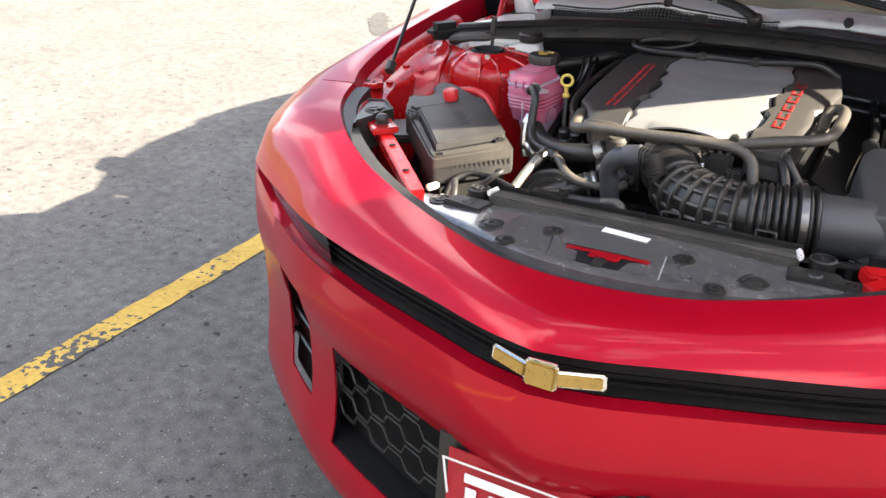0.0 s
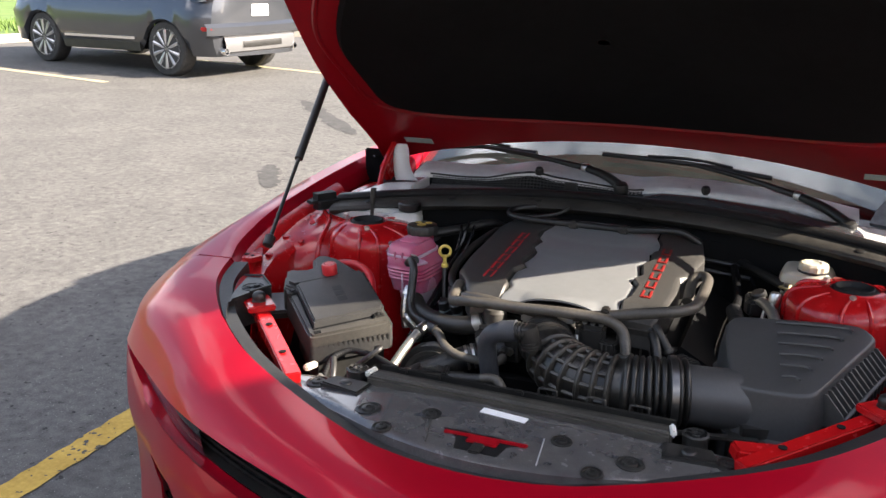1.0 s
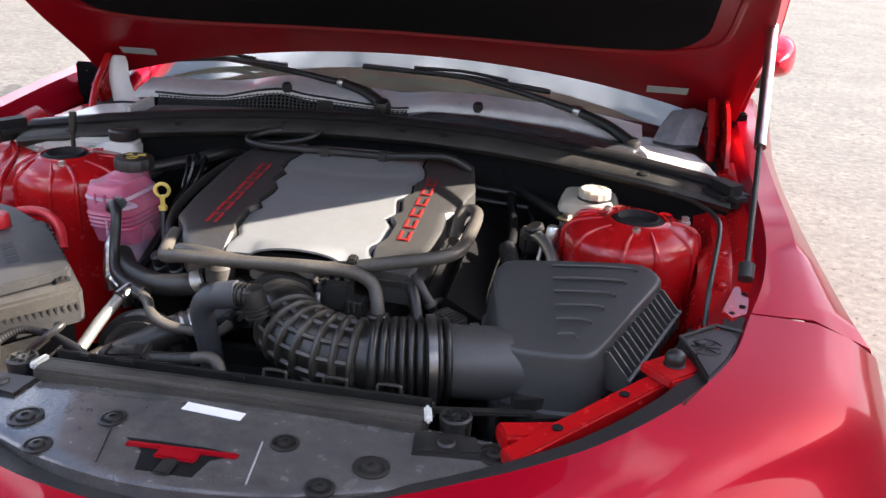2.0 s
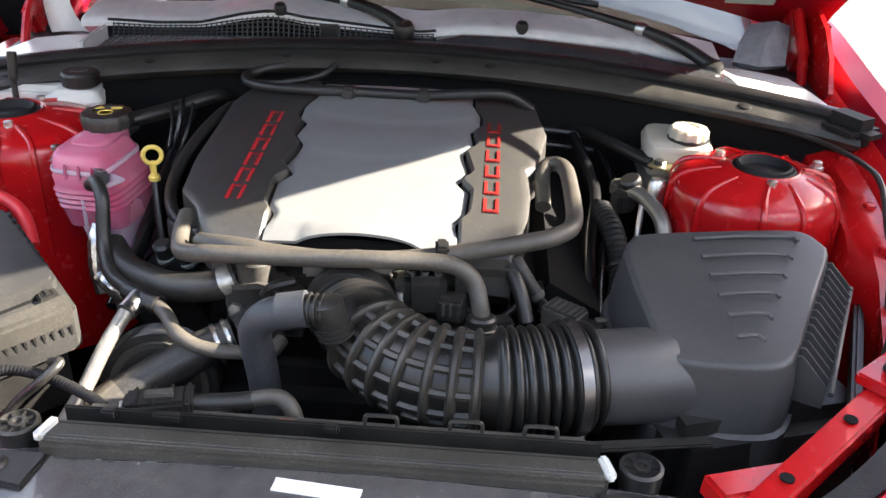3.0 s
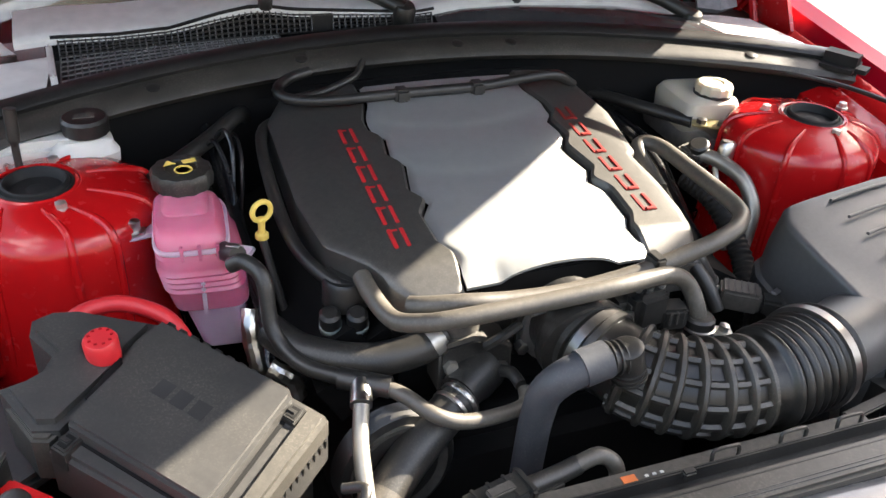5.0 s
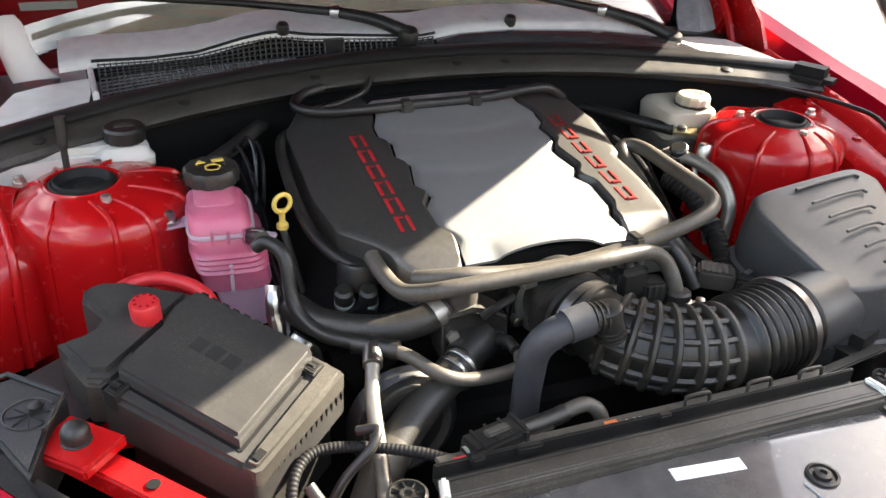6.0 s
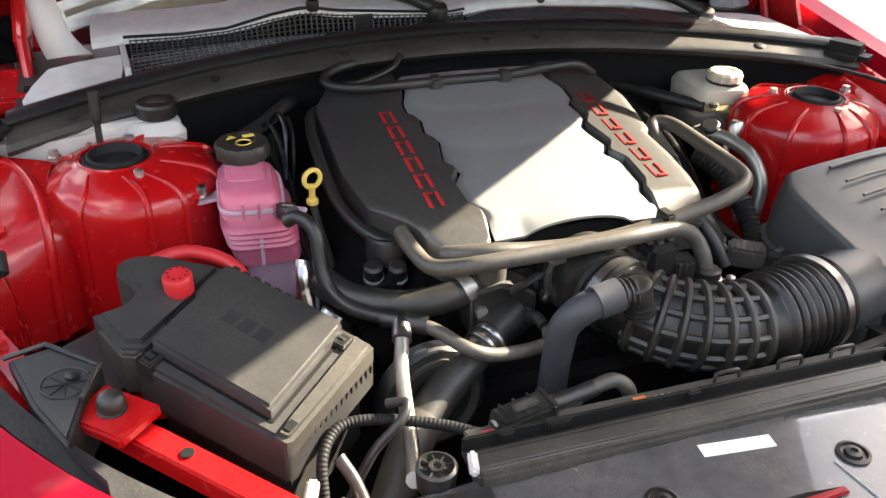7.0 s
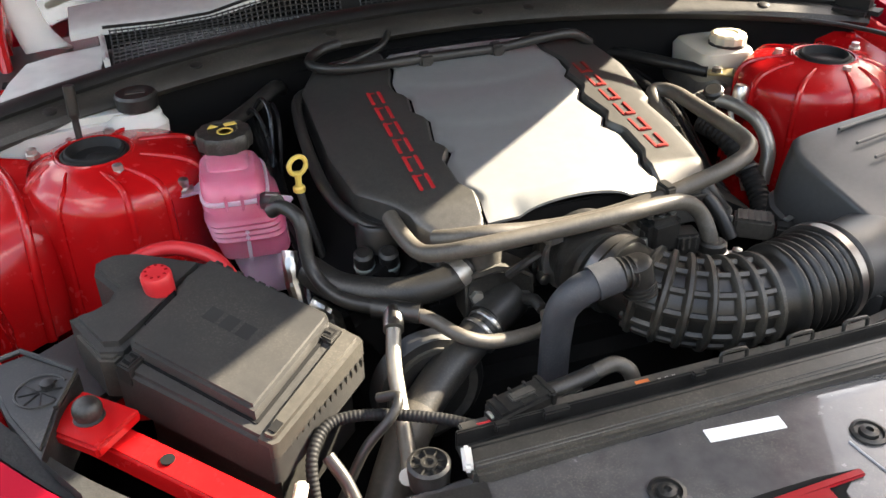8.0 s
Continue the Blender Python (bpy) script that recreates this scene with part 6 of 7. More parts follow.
settle(dip, -0.005, 0.0, 0.011)

# ---- fuse box ----
fuse = thing("fuse_box", "dusty black fuse box with a clipped lid", "fuse box", (-0.44, 1.47, 0.70))
fc = Vector((-0.450, 1.468, 0))


def fpt(u, v, z):
    """A place in the fuse box's own axes: u back and inward, v back and outward."""
    k = math.sqrt(0.5)
    return Vector((fc.x + (u - v) * k, fc.y + (u + v) * k, z))


def fbox(u, v, z, su, sv, sz, bevel=0.004, taper=1.0, tilt=True):
    own = box((0, 0, 0), (su, sv, sz), bevel, taper=taper)
    turn = Matrix.Translation(fpt(u, v, z)) @ Matrix.Rotation(radians(45), 4, "Z")
    if tilt:
        turn = turn @ Matrix.Rotation(radians(9), 4, "X") @ Matrix.Rotation(radians(-7), 4, "Y")
    own.transform(turn)
    return own


fz = lambda u, v: 0.8625 + 0.055 * u + 0.215 * v


def fplate(pl, dz0, dz1, bevel=0.004):
    """A plate in the lid's sloping plane, between two heights over it."""
    top = [fpt(u, v, fz(u, v) + dz1) for u, v in pl]
    bot = [fpt(u, v, fz(u, v) + dz0) for u, v in pl]
    bm = bmesh.new()
    t = [bm.verts.new(p) for p in top]
    b = [bm.verts.new(p) for p in bot]
    tf = bm.faces.new(t)
    bm.faces.new(b[::-1])
    for k in range(len(t)):
        bm.faces.new((t[k], b[k], b[(k + 1) % len(t)], t[(k + 1) % len(t)]))
    bmesh.ops.recalc_face_normals(bm, faces=bm.faces[:])
    if bevel:
        bmesh.ops.bevel(bm, geom=list(tf.edges), offset=bevel, segments=2, affect="EDGES", clamp_overlap=True)
    return bm


LIDM = surface("grey_black_lid_plastic", (0.027, 0.0265, 0.026), 0.40, 0, 0.08, 160, 0.08, 1200, second=(0.036, 0.035, 0.033), dust=0.25)
BASEM = surface("dusty_lit_housing", (0.034, 0.032, 0.028), 0.42, 0, 0.15, 160, 0.12, 800, second=(0.052, 0.048, 0.040), dust=0.25)
part("base", fplate([(-0.078, -0.092), (-0.070, -0.098), (0.090, -0.097), (0.097, -0.090), (0.097, 0.086), (-0.040, 0.092), (-0.084, 0.088)], -0.070, -0.0155, 0.005), LIDM, fuse, "black housing with a broad front lip")
# lip paler than the lid: partly dust, partly the sun on it, painted in
part("front_lip", fplate([(-0.077, -0.0955), (-0.071, -0.0995), (0.090, -0.098), (0.093, -0.072), (-0.050, -0.078), (-0.0785, -0.0805)], -0.034, -0.0100, 0.005), BASEM, fuse, "dusty raised front lip, painted paler for the sun")
part("lower_body", fplate([(-0.060, -0.084), (0.080, -0.084), (0.080, 0.080), (-0.062, 0.080)], -0.150, -0.068, 0.004), BLACK, fuse)
flid = part("lid", fplate([(-0.062, -0.067), (0.084, -0.060), (0.091, -0.052), (0.086, 0.098), (0.050, 0.102), (0.027, 0.097), (0.020, 0.092), (-0.056, 0.088), (-0.063, 0.082)], -0.019, 0.001, 0.004), LIDM, fuse, "flat grey-black lid with faint symbols")
MARKM = surface("faint_symbol_print", (0.0245, 0.0243, 0.024), 0.45)
for k in range(3):
    part("lid_mark", fplate([(0.006, -0.010 + 0.021 * k), (0.026, -0.010 + 0.021 * k), (0.026, 0.006 + 0.021 * k), (0.006, 0.006 + 0.021 * k)], 0.0, 0.0014, 0), MARKM, flid)
part("lid_gap", fplate([(-0.064, -0.0705), (0.086, -0.0640), (0.086, -0.0600), (-0.064, -0.0668)], -0.0160, -0.0142, 0), DARK, fuse)
part("lid_gap", fplate([(-0.0655, -0.069), (-0.0625, -0.069), (-0.0625, 0.086), (-0.0655, 0.086)], -0.0160, -0.0142, 0), DARK, fuse)
part("lid_slit", fplate([(-0.030, 0.0895), (0.020, 0.0935), (0.026, 0.0985), (0.026, 0.1015), (-0.030, 0.0935)], -0.012, -0.0045, 0), DARK, fuse)
part("rear_wing", fplate([(-0.066, 0.092), (-0.080, 0.110), (-0.064, 0.164), (-0.042, 0.154), (-0.024, 0.150), (-0.006, 0.156), (0.000, 0.190), (0.016, 0.202), (0.036, 0.195), (0.055, 0.175), (0.073, 0.135), (0.088, 0.104), (0.028, 0.101), (0.018, 0.095)], -0.060, -0.006, 0.007), LIDM, fuse, "stepped rear wing of the housing")
part("wing_foot", fplate([(-0.078, 0.094), (-0.086, 0.106), (-0.072, 0.150), (-0.050, 0.120), (-0.050, 0.094)], -0.065, -0.016, 0.003), BASEM, fuse)
for k in range(9):
    part("edge_tooth", fplate([(0.0865, -0.030 + 0.0145 * k), (0.0925, -0.030 + 0.0145 * k), (0.0925, -0.022 + 0.0145 * k), (0.0865, -0.022 + 0.0145 * k)], -0.014, -0.004, 0.001), BLACK, fuse)
for u, v, wide in ((-0.073, 0.076, 0.012), (-0.030, 0.112, 0.009), (0.074, -0.068, 0.011)):
    clipb = part("lid_clip", fplate([(u - wide, v - 0.008), (u + wide, v - 0.008), (u + wide, v + 0.008), (u - wide, v + 0.008)], -0.03, -0.009, 0.002), BLACK, fuse, "black snap clip")
    part("clip_slot", fplate([(u - wide * 0.6, v - 0.0045), (u + wide * 0.6, v - 0.0045), (u + wide * 0.6, v + 0.0045), (u - wide * 0.6, v + 0.0045)], -0.012, -0.0085, 0), DARK, clipb)
    part("clip_tongue", fplate([(u - wide * 0.25, v - 0.003), (u + wide * 0.25, v - 0.003), (u + wide * 0.25, v + 0.007), (u - wide * 0.25, v + 0.007)], -0.010, -0.0070, 0.001), BLACK, clipb)
part("corner_hole", fplate([(-0.068, -0.0935), (-0.054, -0.0935), (-0.054, -0.0855), (-0.068, -0.0855)], -0.0105, -0.0083, 0), DARK, fuse)
part("terminal_cap", lathe([(0.0165, -0.016), (0.017, 0.0), (0.017, 0.0095), (0.015, 0.0125), (0.005, 0.0130)], fpt(0.020, 0.116, 0.892), (-0.05, -0.1, 1), 28), TEXT_RED, fuse, "red round terminal cap")
for k in range(9):
    a = 2 * math.pi * k / 9
    part("cap_dot", box(fpt(0.020 + 0.011 * math.cos(a), 0.116 + 0.011 * math.sin(a), 0.9056 + 0.0012 * math.sin(a + 0.8)), (0.003, 0.002, 0.001), 0), RED_INNER, fuse)
for k in range(15):
    part("housing_rib", fbox(-0.062 + 0.0105 * k, -0.0965, 0.803, 0.0042, 0.004, 0.014, 0.001), BLACK, fuse)
hose("battery_cable", [(-0.43, 1.600, 0.835), (-0.452, 1.628, 0.866), (-0.492, 1.648, 0.8795), (-0.528, 1.648, 0.8795), (-0.552, 1.634, 0.872), (-0.560, 1.61, 0.845), (-0.558, 1.58, 0.80)], 0.0090, TEXT_RED, "red battery cable behind the fuse box", "cable")
part("rear_shield", box((-0.62, 1.555, 0.795), (0.13, 0.13, 0.02), 0.006, rz=35), BLACK, car)
single("white_connector", box((-0.420, 1.316, 0.778), (0.013, 0.030, 0.013), 0.003, rz=-20), CREAM, "small white plastic connector beside the fuse box", "connector")
single("grey_connector", box((-0.39, 1.302, 0.764), (0.014, 0.016, 0.016), 0.004, rz=20), ALU, "small bright metal fitting beside the rail", "connector")


def crumpled(pts, r, seed):
    """A foil sleeve with creased, uneven rings."""
    rng = random.Random(seed)
    bm = sweep(bmesh.new(), spline(pts, 18), r, 11)
    for v in bm.verts:
        v.co += Vector((rng.uniform(-1, 1), rng.uniform(-1, 1), rng.uniform(-1, 1))) * r * 0.10
    return bm


single("foil_sleeve", crumpled([(-0.362, 1.650, 0.845), (-0.365, 1.638, 0.825), (-0.362, 1.625, 0.79), (-0.355, 1.62, 0.76)], 0.010, 5), STEEL, "crumpled bright foil heat sleeve", "heat sleeve", "foil heat sleeves", sharp=20)
single("foil_sleeve", crumpled([(-0.350, 1.605, 0.792), (-0.338, 1.598, 0.785), (-0.325, 1.60, 0.77), (-0.318, 1.605, 0.74)], 0.010, 6), STEEL, "crumpled bright foil heat sleeve", "heat sleeve", "foil heat sleeves", sharp=20)

# ---- reservoirs ----
brake = thing("brake_reservoir", "milky white brake fluid reservoir with a ribbed cap", "reservoir", (0.46, 1.98, 0.83))
part("tank_wall", stack([(0.903, 0.040, 0.046, 0.470, 1.992, -4), (0.898, 0.050, 0.058, 0.468, 1.996, -4), (0.886, 0.056, 0.064, 0.466, 1.998, -4), (0.856, 0.057, 0.066, 0.466, 2.000, -4), (0.81, 0.048, 0.055, 0.466, 2.01, -4)]), CREAM, brake)
part("cap", lathe([(0.026, -0.004), (0.0305, -0.002), (0.0305, 0.010), (0.026, 0.014), (0.016, 0.0145), (0.014, 0.0125), (0.006, 0.0125)], (0.478, 1.974, 0.909), (0, 0, 1), 60, None, 0.045, 12), CREAM, brake, "white ribbed screw cap")
part("cap_ring", lathe([(0.029, -0.006), (0.0325, -0.005), (0.0325, -0.001), (0.029, 0.0)], (0.478, 1.974, 0.907), (0, 0, 1), 30), BLACK, brake)
part("master_cylinder", tube([(0.44, 1.90, 0.83), (0.44, 2.07, 0.83)], 0.025, 16, 4), ALU, brake)
washer = thing("washer_reservoir", "translucent white washer reservoir with a black cap", "reservoir", (-0.58, 1.92, 0.84))
part("tank_wall", stack([(0.930, 0.030, 0.026, -0.510, 1.952, 10), (0.926, 0.036, 0.030, -0.510, 1.952, 10), (0.920, 0.042, 0.040, -0.520, 1.952, 20), (0.912, 0.048, 0.044, -0.522, 1.950, 20), (0.896, 0.046, 0.042, -0.524, 1.950, 20), (0.886, 0.034, 0.034, -0.525, 1.950, 20), (0.83, 0.034, 0.034, -0.525, 1.950, 20)]), WHITE, washer)
part("arm", prism([(-0.728, 1.912), (-0.728, 1.935), (-0.655, 1.944), (-0.580, 1.976), (-0.530, 1.998), (-0.488, 1.980), (-0.488, 1.940), (-0.530, 1.926), (-0.600, 1.920), (-0.680, 1.902)], 0.895, lambda x, y: 0.934 - 0.02 * (x + 0.6), 0.010), WHITE, washer, "flat white filler arm")
part("cap", lathe([(0.024, -0.02), (0.029, -0.018), (0.030, 0.0), (0.027, 0.004), (0.008, 0.004)], (-0.510, 1.952, 0.951), (0, 0, 1), 36, None, 0.02, 18), BLACK, washer, "black washer cap")
part("cap_symbol", box((-0.510, 1.952, 0.9555), (0.026, 0.014, 0.001), 0), DUSTY, washer)
part("level_stick", sweep(bmesh.new(), spline([(-0.592, 1.893, 0.90), (-0.592, 1.897, 0.945), (-0.590, 1.903, 0.995)], 24), lambda t: 0.0048 if t < 0.55 else 0.0078, 10), BLACK, washer, "black level stick")
settle(brake, -0.007, -0.013, 0.0)
settle(washer, -0.004, 0.023, 0.0)
brace = single("brace_strap", tube([(0.300, 2.10, 0.865), (0.33, 2.06, 0.868), (0.375, 1.99, 0.870), (0.418, 1.930, 0.870)], 0.011, 10), BLACK, "black support strap to the strut tower", "bracket", "brace straps")
single("brace_strap", tube([(-0.505, 1.80, 0.890), (-0.44, 1.89, 0.895), (-0.36, 1.98, 0.90), (-0.31, 2.04, 0.905), (-0.29, 2.095, 0.88)], 0.012, 10), BLACK, "black support strap to the firewall", "bracket", "brace straps")
ZINC = surface("yellow_zinc_plate", (0.46, 0.38, 0.20), 0.32, 0.85, 0.2, 80, 0.05, 300)
tab = thing("bracket_tab", "yellow zinc-plated bracket tab bolted beside the tower", "bracket", (0.49, 1.88, 0.89))
part("tab_plate", box((0.444, 1.905, 0.873), (0.074, 0.034, 0.004), 0.001, rz=-34), ZINC, tab)
part("tab_bolt", lathe([(0.009, 0), (0.009, 0.007), (0.004, 0.009)], (0.424, 1.914, 0.875), (0, 0, 1), 6), CLAMP, tab)
part("tab_bolt", lathe([(0.009, 0), (0.009, 0.007), (0.004, 0.009)], (0.452, 1.895, 0.875), (0, 0, 1), 6), CLAMP, tab)
single("release_cable", tube([(0.575, 2.00, 0.925), (0.62, 1.94, 0.932), (0.662, 1.881, 0.933), (0.680, 1.80, 0.938), (0.676, 1.725, 0.940), (0.664, 1.65, 0.91), (0.655, 1.597, 0.885), (0.652, 1.55, 0.80)], 0.0042, 8, 60), RUBBER, "thin black hood release cable over the fender", "cable")
# air-conditioning line by the right tower
ac = thing("refrigerant_line", "bare aluminium refrigerant line with a capped port", "pipe", (0.39, 1.78, 0.78))
part("pipe", tube([(0.352, 1.830, 0.858), (0.365, 1.815, 0.862), (0.381, 1.790, 0.858), (0.395, 1.755, 0.845), (0.398, 1.725, 0.81), (0.385, 1.71, 0.76)], 0.0115, 12), DULL_ALU, ac)
part("port_cap", lathe([(0.0105, -0.014), (0.0125, -0.006), (0.0125, 0.018), (0.0100, 0.022)], (0.388, 1.803, 0.868), (0.15, 0.1, 1), 14), STEEL, ac, "pale port cap")
part("thin_line", tube([(0.372, 1.80, 0.85), (0.365, 1.76, 0.80), (0.37, 1.73, 0.74)], 0.0045, 8), ALU, ac)
part("block_fitting", box((0.345, 1.838, 0.858), (0.030, 0.028, 0.026), 0.005, rz=20), DUSTY, ac)
settle(ac, 0.014, 0.012, 0.0)
corr = thing("corrugated_loom", "black corrugated wiring loom by the air box", "wiring", (0.34, 1.67, 0.74))
cl = spline([(0.325, 1.80, 0.845), (0.338, 1.745, 0.835), (0.347, 1.698, 0.805), (0.343, 1.655, 0.780), (0.330, 1.622, 0.755), (0.325, 1.60, 0.70)], 220)
part("loom_tie", lathe([(0.0175, -0.003), (0.019, -0.002), (0.019, 0.002), (0.0175, 0.003)], (0.347, 1.698, 0.805), (0.1, -0.75, -0.6), 18), BLACK, corr)
part("loom_wall", sweep(bmesh.new(), cl, lambda t: 0.0155 + 0.0010 * math.sin(t * 190), 14), LOOM, corr)
sensor = thing("sensor_plug", "black wiring plug and leads by the throttle", "wiring", (0.24, 1.55, 0.77))
part("plug_body", box((0.262, 1.562, 0.802), (0.052, 0.036, 0.030), 0.004, rz=-35), DUSTY, sensor)
for k in range(5):
    part("plug_ridge", box((0.262 + 0.007 * (k - 2), 1.562 - 0.005 * (k - 2), 0.817), (0.0025, 0.030, 0.003), 0.0008, rz=-35), BLACK, sensor)
part("plug_half", box((0.296, 1.538, 0.798), (0.030, 0.026, 0.022), 0.004, rz=-35), BLACK, sensor)
part("bright_clip", box((0.305, 1.545, 0.812), (0.014, 0.008, 0.004), 0.001, rz=20), STEEL, sensor)
part("lead", tube([(0.240, 1.578, 0.803), (0.225, 1.60, 0.81), (0.235, 1.64, 0.80)], 0.007, 10), RUBBER, sensor)
part("pressure_tube", tube([(0.196, 1.595, 0.862), (0.205, 1.588, 0.850), (0.229, 1.582, 0.815)], 0.0095, 12), RUBBER, sensor)
part("tube_collar", lathe([(0.0105, -0.004), (0.0115, 0.0), (0.0105, 0.004)], (0.226, 1.583, 0.819), (0.5, -0.1, -0.8), 14), DUSTY, sensor)
part("lower_plug", box((0.180, 1.535, 0.795), (0.036, 0.028, 0.030), 0.005, rz=15), BLACK, sensor)
part("metal_ear", box((0.192, 1.505, 0.800), (0.030, 0.022, 0.006), 0.002, rz=-20), ALU, sensor)
part("ear_bolt", lathe([(0.007, 0), (0.007, 0.007), (0.003, 0.008)], (0.196, 1.505, 0.803), (0, 0, 1), 6), STEEL, sensor)
part("rail_tube", tube([(0.19, 1.59, 0.855), (0.205, 1.565, 0.83), (0.215, 1.545, 0.80)], 0.0095, 12), RUBBER, sensor)
part("pump_body", box((0.13, 1.545, 0.785), (0.10, 0.05, 0.05), 0.015), BLACK, sensor)

# ---- cowl and windshield foot ----
def cowl_curve(y_mid, z_mid, w=0.715, sag=0.345, dip_z=0.055, n=41):
    """A line across the car that bows back in the middle."""
    return [Vector((x, y_mid - sag * x * x, z_mid - dip_z * x * x)) for x in np.linspace(-w, w, n)]


COWL = surface("dusty_cowl_rubber", (0.021, 0.0195, 0.017), 0.5, 0, 0.25, 40, 0.15, 200, second=(0.042, 0.0385, 0.032), dust=0.4)
seal = thing("cowl_seal", "dusty black rubber cowl seal along the firewall", "seal", (0, 2.12, 0.92))
part("seal_lip", clean(loft([cowl_curve(y, z) for y, z in ((2.104, 0.938), (2.084, 0.947), (2.077, 0.955), (2.083, 0.963), (2.103, 0.969), (2.124, 0.973), (2.142, 0.970))])), COWL, seal, "dusty lower lip")
BULB = surface("clean_black_seal_rubber", (0.010, 0.010, 0.0105), 0.36, 0, 0.2, 40, 0.05, 200, second=(0.017, 0.0165, 0.016), dust=0.1)
part("seal_bulb", clean(loft([cowl_curve(y, z) for y, z in ((2.123, 0.971), (2.119, 0.979), (2.124, 0.985), (2.136, 0.989), (2.150, 0.988), (2.158, 0.980), (2.160, 0.955))])), BULB, seal, "black upper bulb of the seal")
# sheet added to close the gap under the seal, its shade painted
part("plenum_shade", clean(loft([cowl_curve(2.108, 0.942), cowl_curve(2.112, 0.90), cowl_curve(2.112, 0.76)])), DARK, seal, "dark sheet below the seal, black for the shade there")
for x in (-0.63, -0.421, -0.201, 0.058, 0.150, 0.560):
    part("seal_clip", lathe([(0.010, -0.002), (0.010, 0.0006), (0.007, 0.0016), (0.003, 0.002)], (x, 2.102 - 0.345 * x * x, 0.9695 - 0.055 * x * x), (0, -0.2, 1), 14), BLACK, seal)
for s in (-1, 1):
    part("seal_end", box((0.708 if s > 0 else -0.748, 1.938, 0.944), (0.064, 0.092, 0.044), 0.018, rz=s * 32), LOOM, seal, "blunt black end block of the seal")
# Paler than the plastic: the sky's sheen is put into the colour.
LIGHTCOWL = surface("sheen_pale_cowl_plastic", (0.58, 0.575, 0.555), 0.30, 0, 0.12, 40, 0.08, 600, second=(0.70, 0.69, 0.66), coat=0.3)
wall_y = lambda x: 2.187 - 0.10 * max(0.0, abs(x) - 0.30) ** 2
wall_top = lambda x: float(np.interp(x, [-0.60, -0.548, -0.46, -0.38, -0.303, -0.254, -0.225, -0.19, -0.04, 0.02, 0.10, 0.20, 0.40, 0.60], [0.984, 0.988, 0.986, 0.990, 1.008, 1.016, 1.014, 1.008, 0.997, 0.993, 1.003, 1.004, 0.992, 0.960]))
floor_z = lambda x: 0.968 - 0.045 * x * x
panel = part("cowl_panel", clean(loft([cowl_curve(2.150, 0.955), cowl_curve(2.170, 0.957, sag=0.30), [Vector((x, 2.21 - 0.12 * x * x, 0.957 - 0.03 * x * x)) for x in np.linspace(-0.715, 0.715, 41)], [Vector((x, 2.33 - 0.14 * x * x, 0.960 - 0.02 * x * x)) for x in np.linspace(-0.715, 0.715, 41)]])), BLACK, car, "black cowl panel with a mesh grille")


def cowl_floor(x, v):
    """A place on the flat mesh between the seal and the mesh wall."""
    ya = 2.158 - 0.335 * x * x
    return Vector((x, ya + (wall_y(x) - ya) * v, floor_z(x) + 0.004 * v))


def cowl_wall(x, v):
    """A place on the upright mesh below the pale cover."""
    return Vector((x, wall_y(x) + 0.010 * v, floor_z(x) + 0.006 + (wall_top(x) - floor_z(x) - 0.008) * v))


def grille_mesh(on, x0, x1, rows, step=0.0095):
    """A square mesh: crossed bars over the dark plenum."""
    bm = bmesh.new()
    for k in range(rows + 1):
        sweep(bm, [on(x, k / rows) for x in np.linspace(x0, x1, 24)], 0.0016, 4)
    n = int((x1 - x0) / step)
    for k in range(n + 1):
        x = x0 + (x1 - x0) * k / n
        sweep(bm, [on(x, 0), on(x, 0.5), on(x, 1)], 0.0016, 4)
    return bm


for x0, x1 in ((-0.540, -0.160), (-0.125, 0.045)):
    part("cowl_grille", grille_mesh(cowl_wall, x0, x1, 5), BLACK, panel, "black square mesh grille")
# near-black sheet added behind the mesh: the hollow's shade is painted
part("grille_shade", clean(loft([[cowl_wall(x, v) + Vector((0, 0.014, 0)) for x in np.linspace(-0.56, 0.06, 30)] for v in (-0.4, 0.4, 1.1)])), DARK, panel)
part("grille_block", box((-0.1425, 2.196, 0.984), (0.036, 0.012, 0.030), 0.002), BLACK, panel)
# Paler copy of the black mesh: light on the flat part is painted in.
MESHGREY = surface("lit_mesh_plastic", (0.11, 0.11, 0.112), 0.4, 0, 0.2, 60, second=(0.16, 0.16, 0.155), dust=0.4)
part("cowl_grille", grille_mesh(cowl_floor, -0.540, -0.215, 7), MESHGREY, panel, "flat mesh behind the seal, painted paler as if lit")
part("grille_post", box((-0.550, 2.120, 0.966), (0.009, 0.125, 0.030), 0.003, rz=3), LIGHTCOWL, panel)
part("grille_frame", sweep(bmesh.new(), [cowl_wall(x, 1.05) for x in np.linspace(-0.55, 0.05, 40)], 0.003, 6), BLACK, panel)


def pale_cover():
    """The pale cover under the wipers, from the mesh wall back to the glass."""
    rows = []
    for d, dz in ((-0.004, -0.012), (-0.005, -0.004), (0.000, 0.001), (0.010, 0.004), (0.030, 0.006), (0.060, 0.009), (0.095, 0.012), (0.100, -0.002)):
        rows.append([Vector((x, wall_y(x) + 0.012 + d * (1.0 - 0.25 * abs(x)), wall_top(x) + dz + 0.25 * max(0.0, d) * (0.3 if x < -0.35 else 0.15))) for x in np.linspace(-0.60, 0.56, 60)])
    return clean(loft(rows))


part("rear_ridge", pale_cover(), LIGHTCOWL, panel, "cowl cover under the wipers, painted pale for the sky's sheen")
GLOSSCOWL = surface("glossy_cowl_plastic", (0.030, 0.031, 0.034), 0.22, 0, 0.1, 60, second=(0.042, 0.043, 0.046), coat=0.6, dust=0.2)


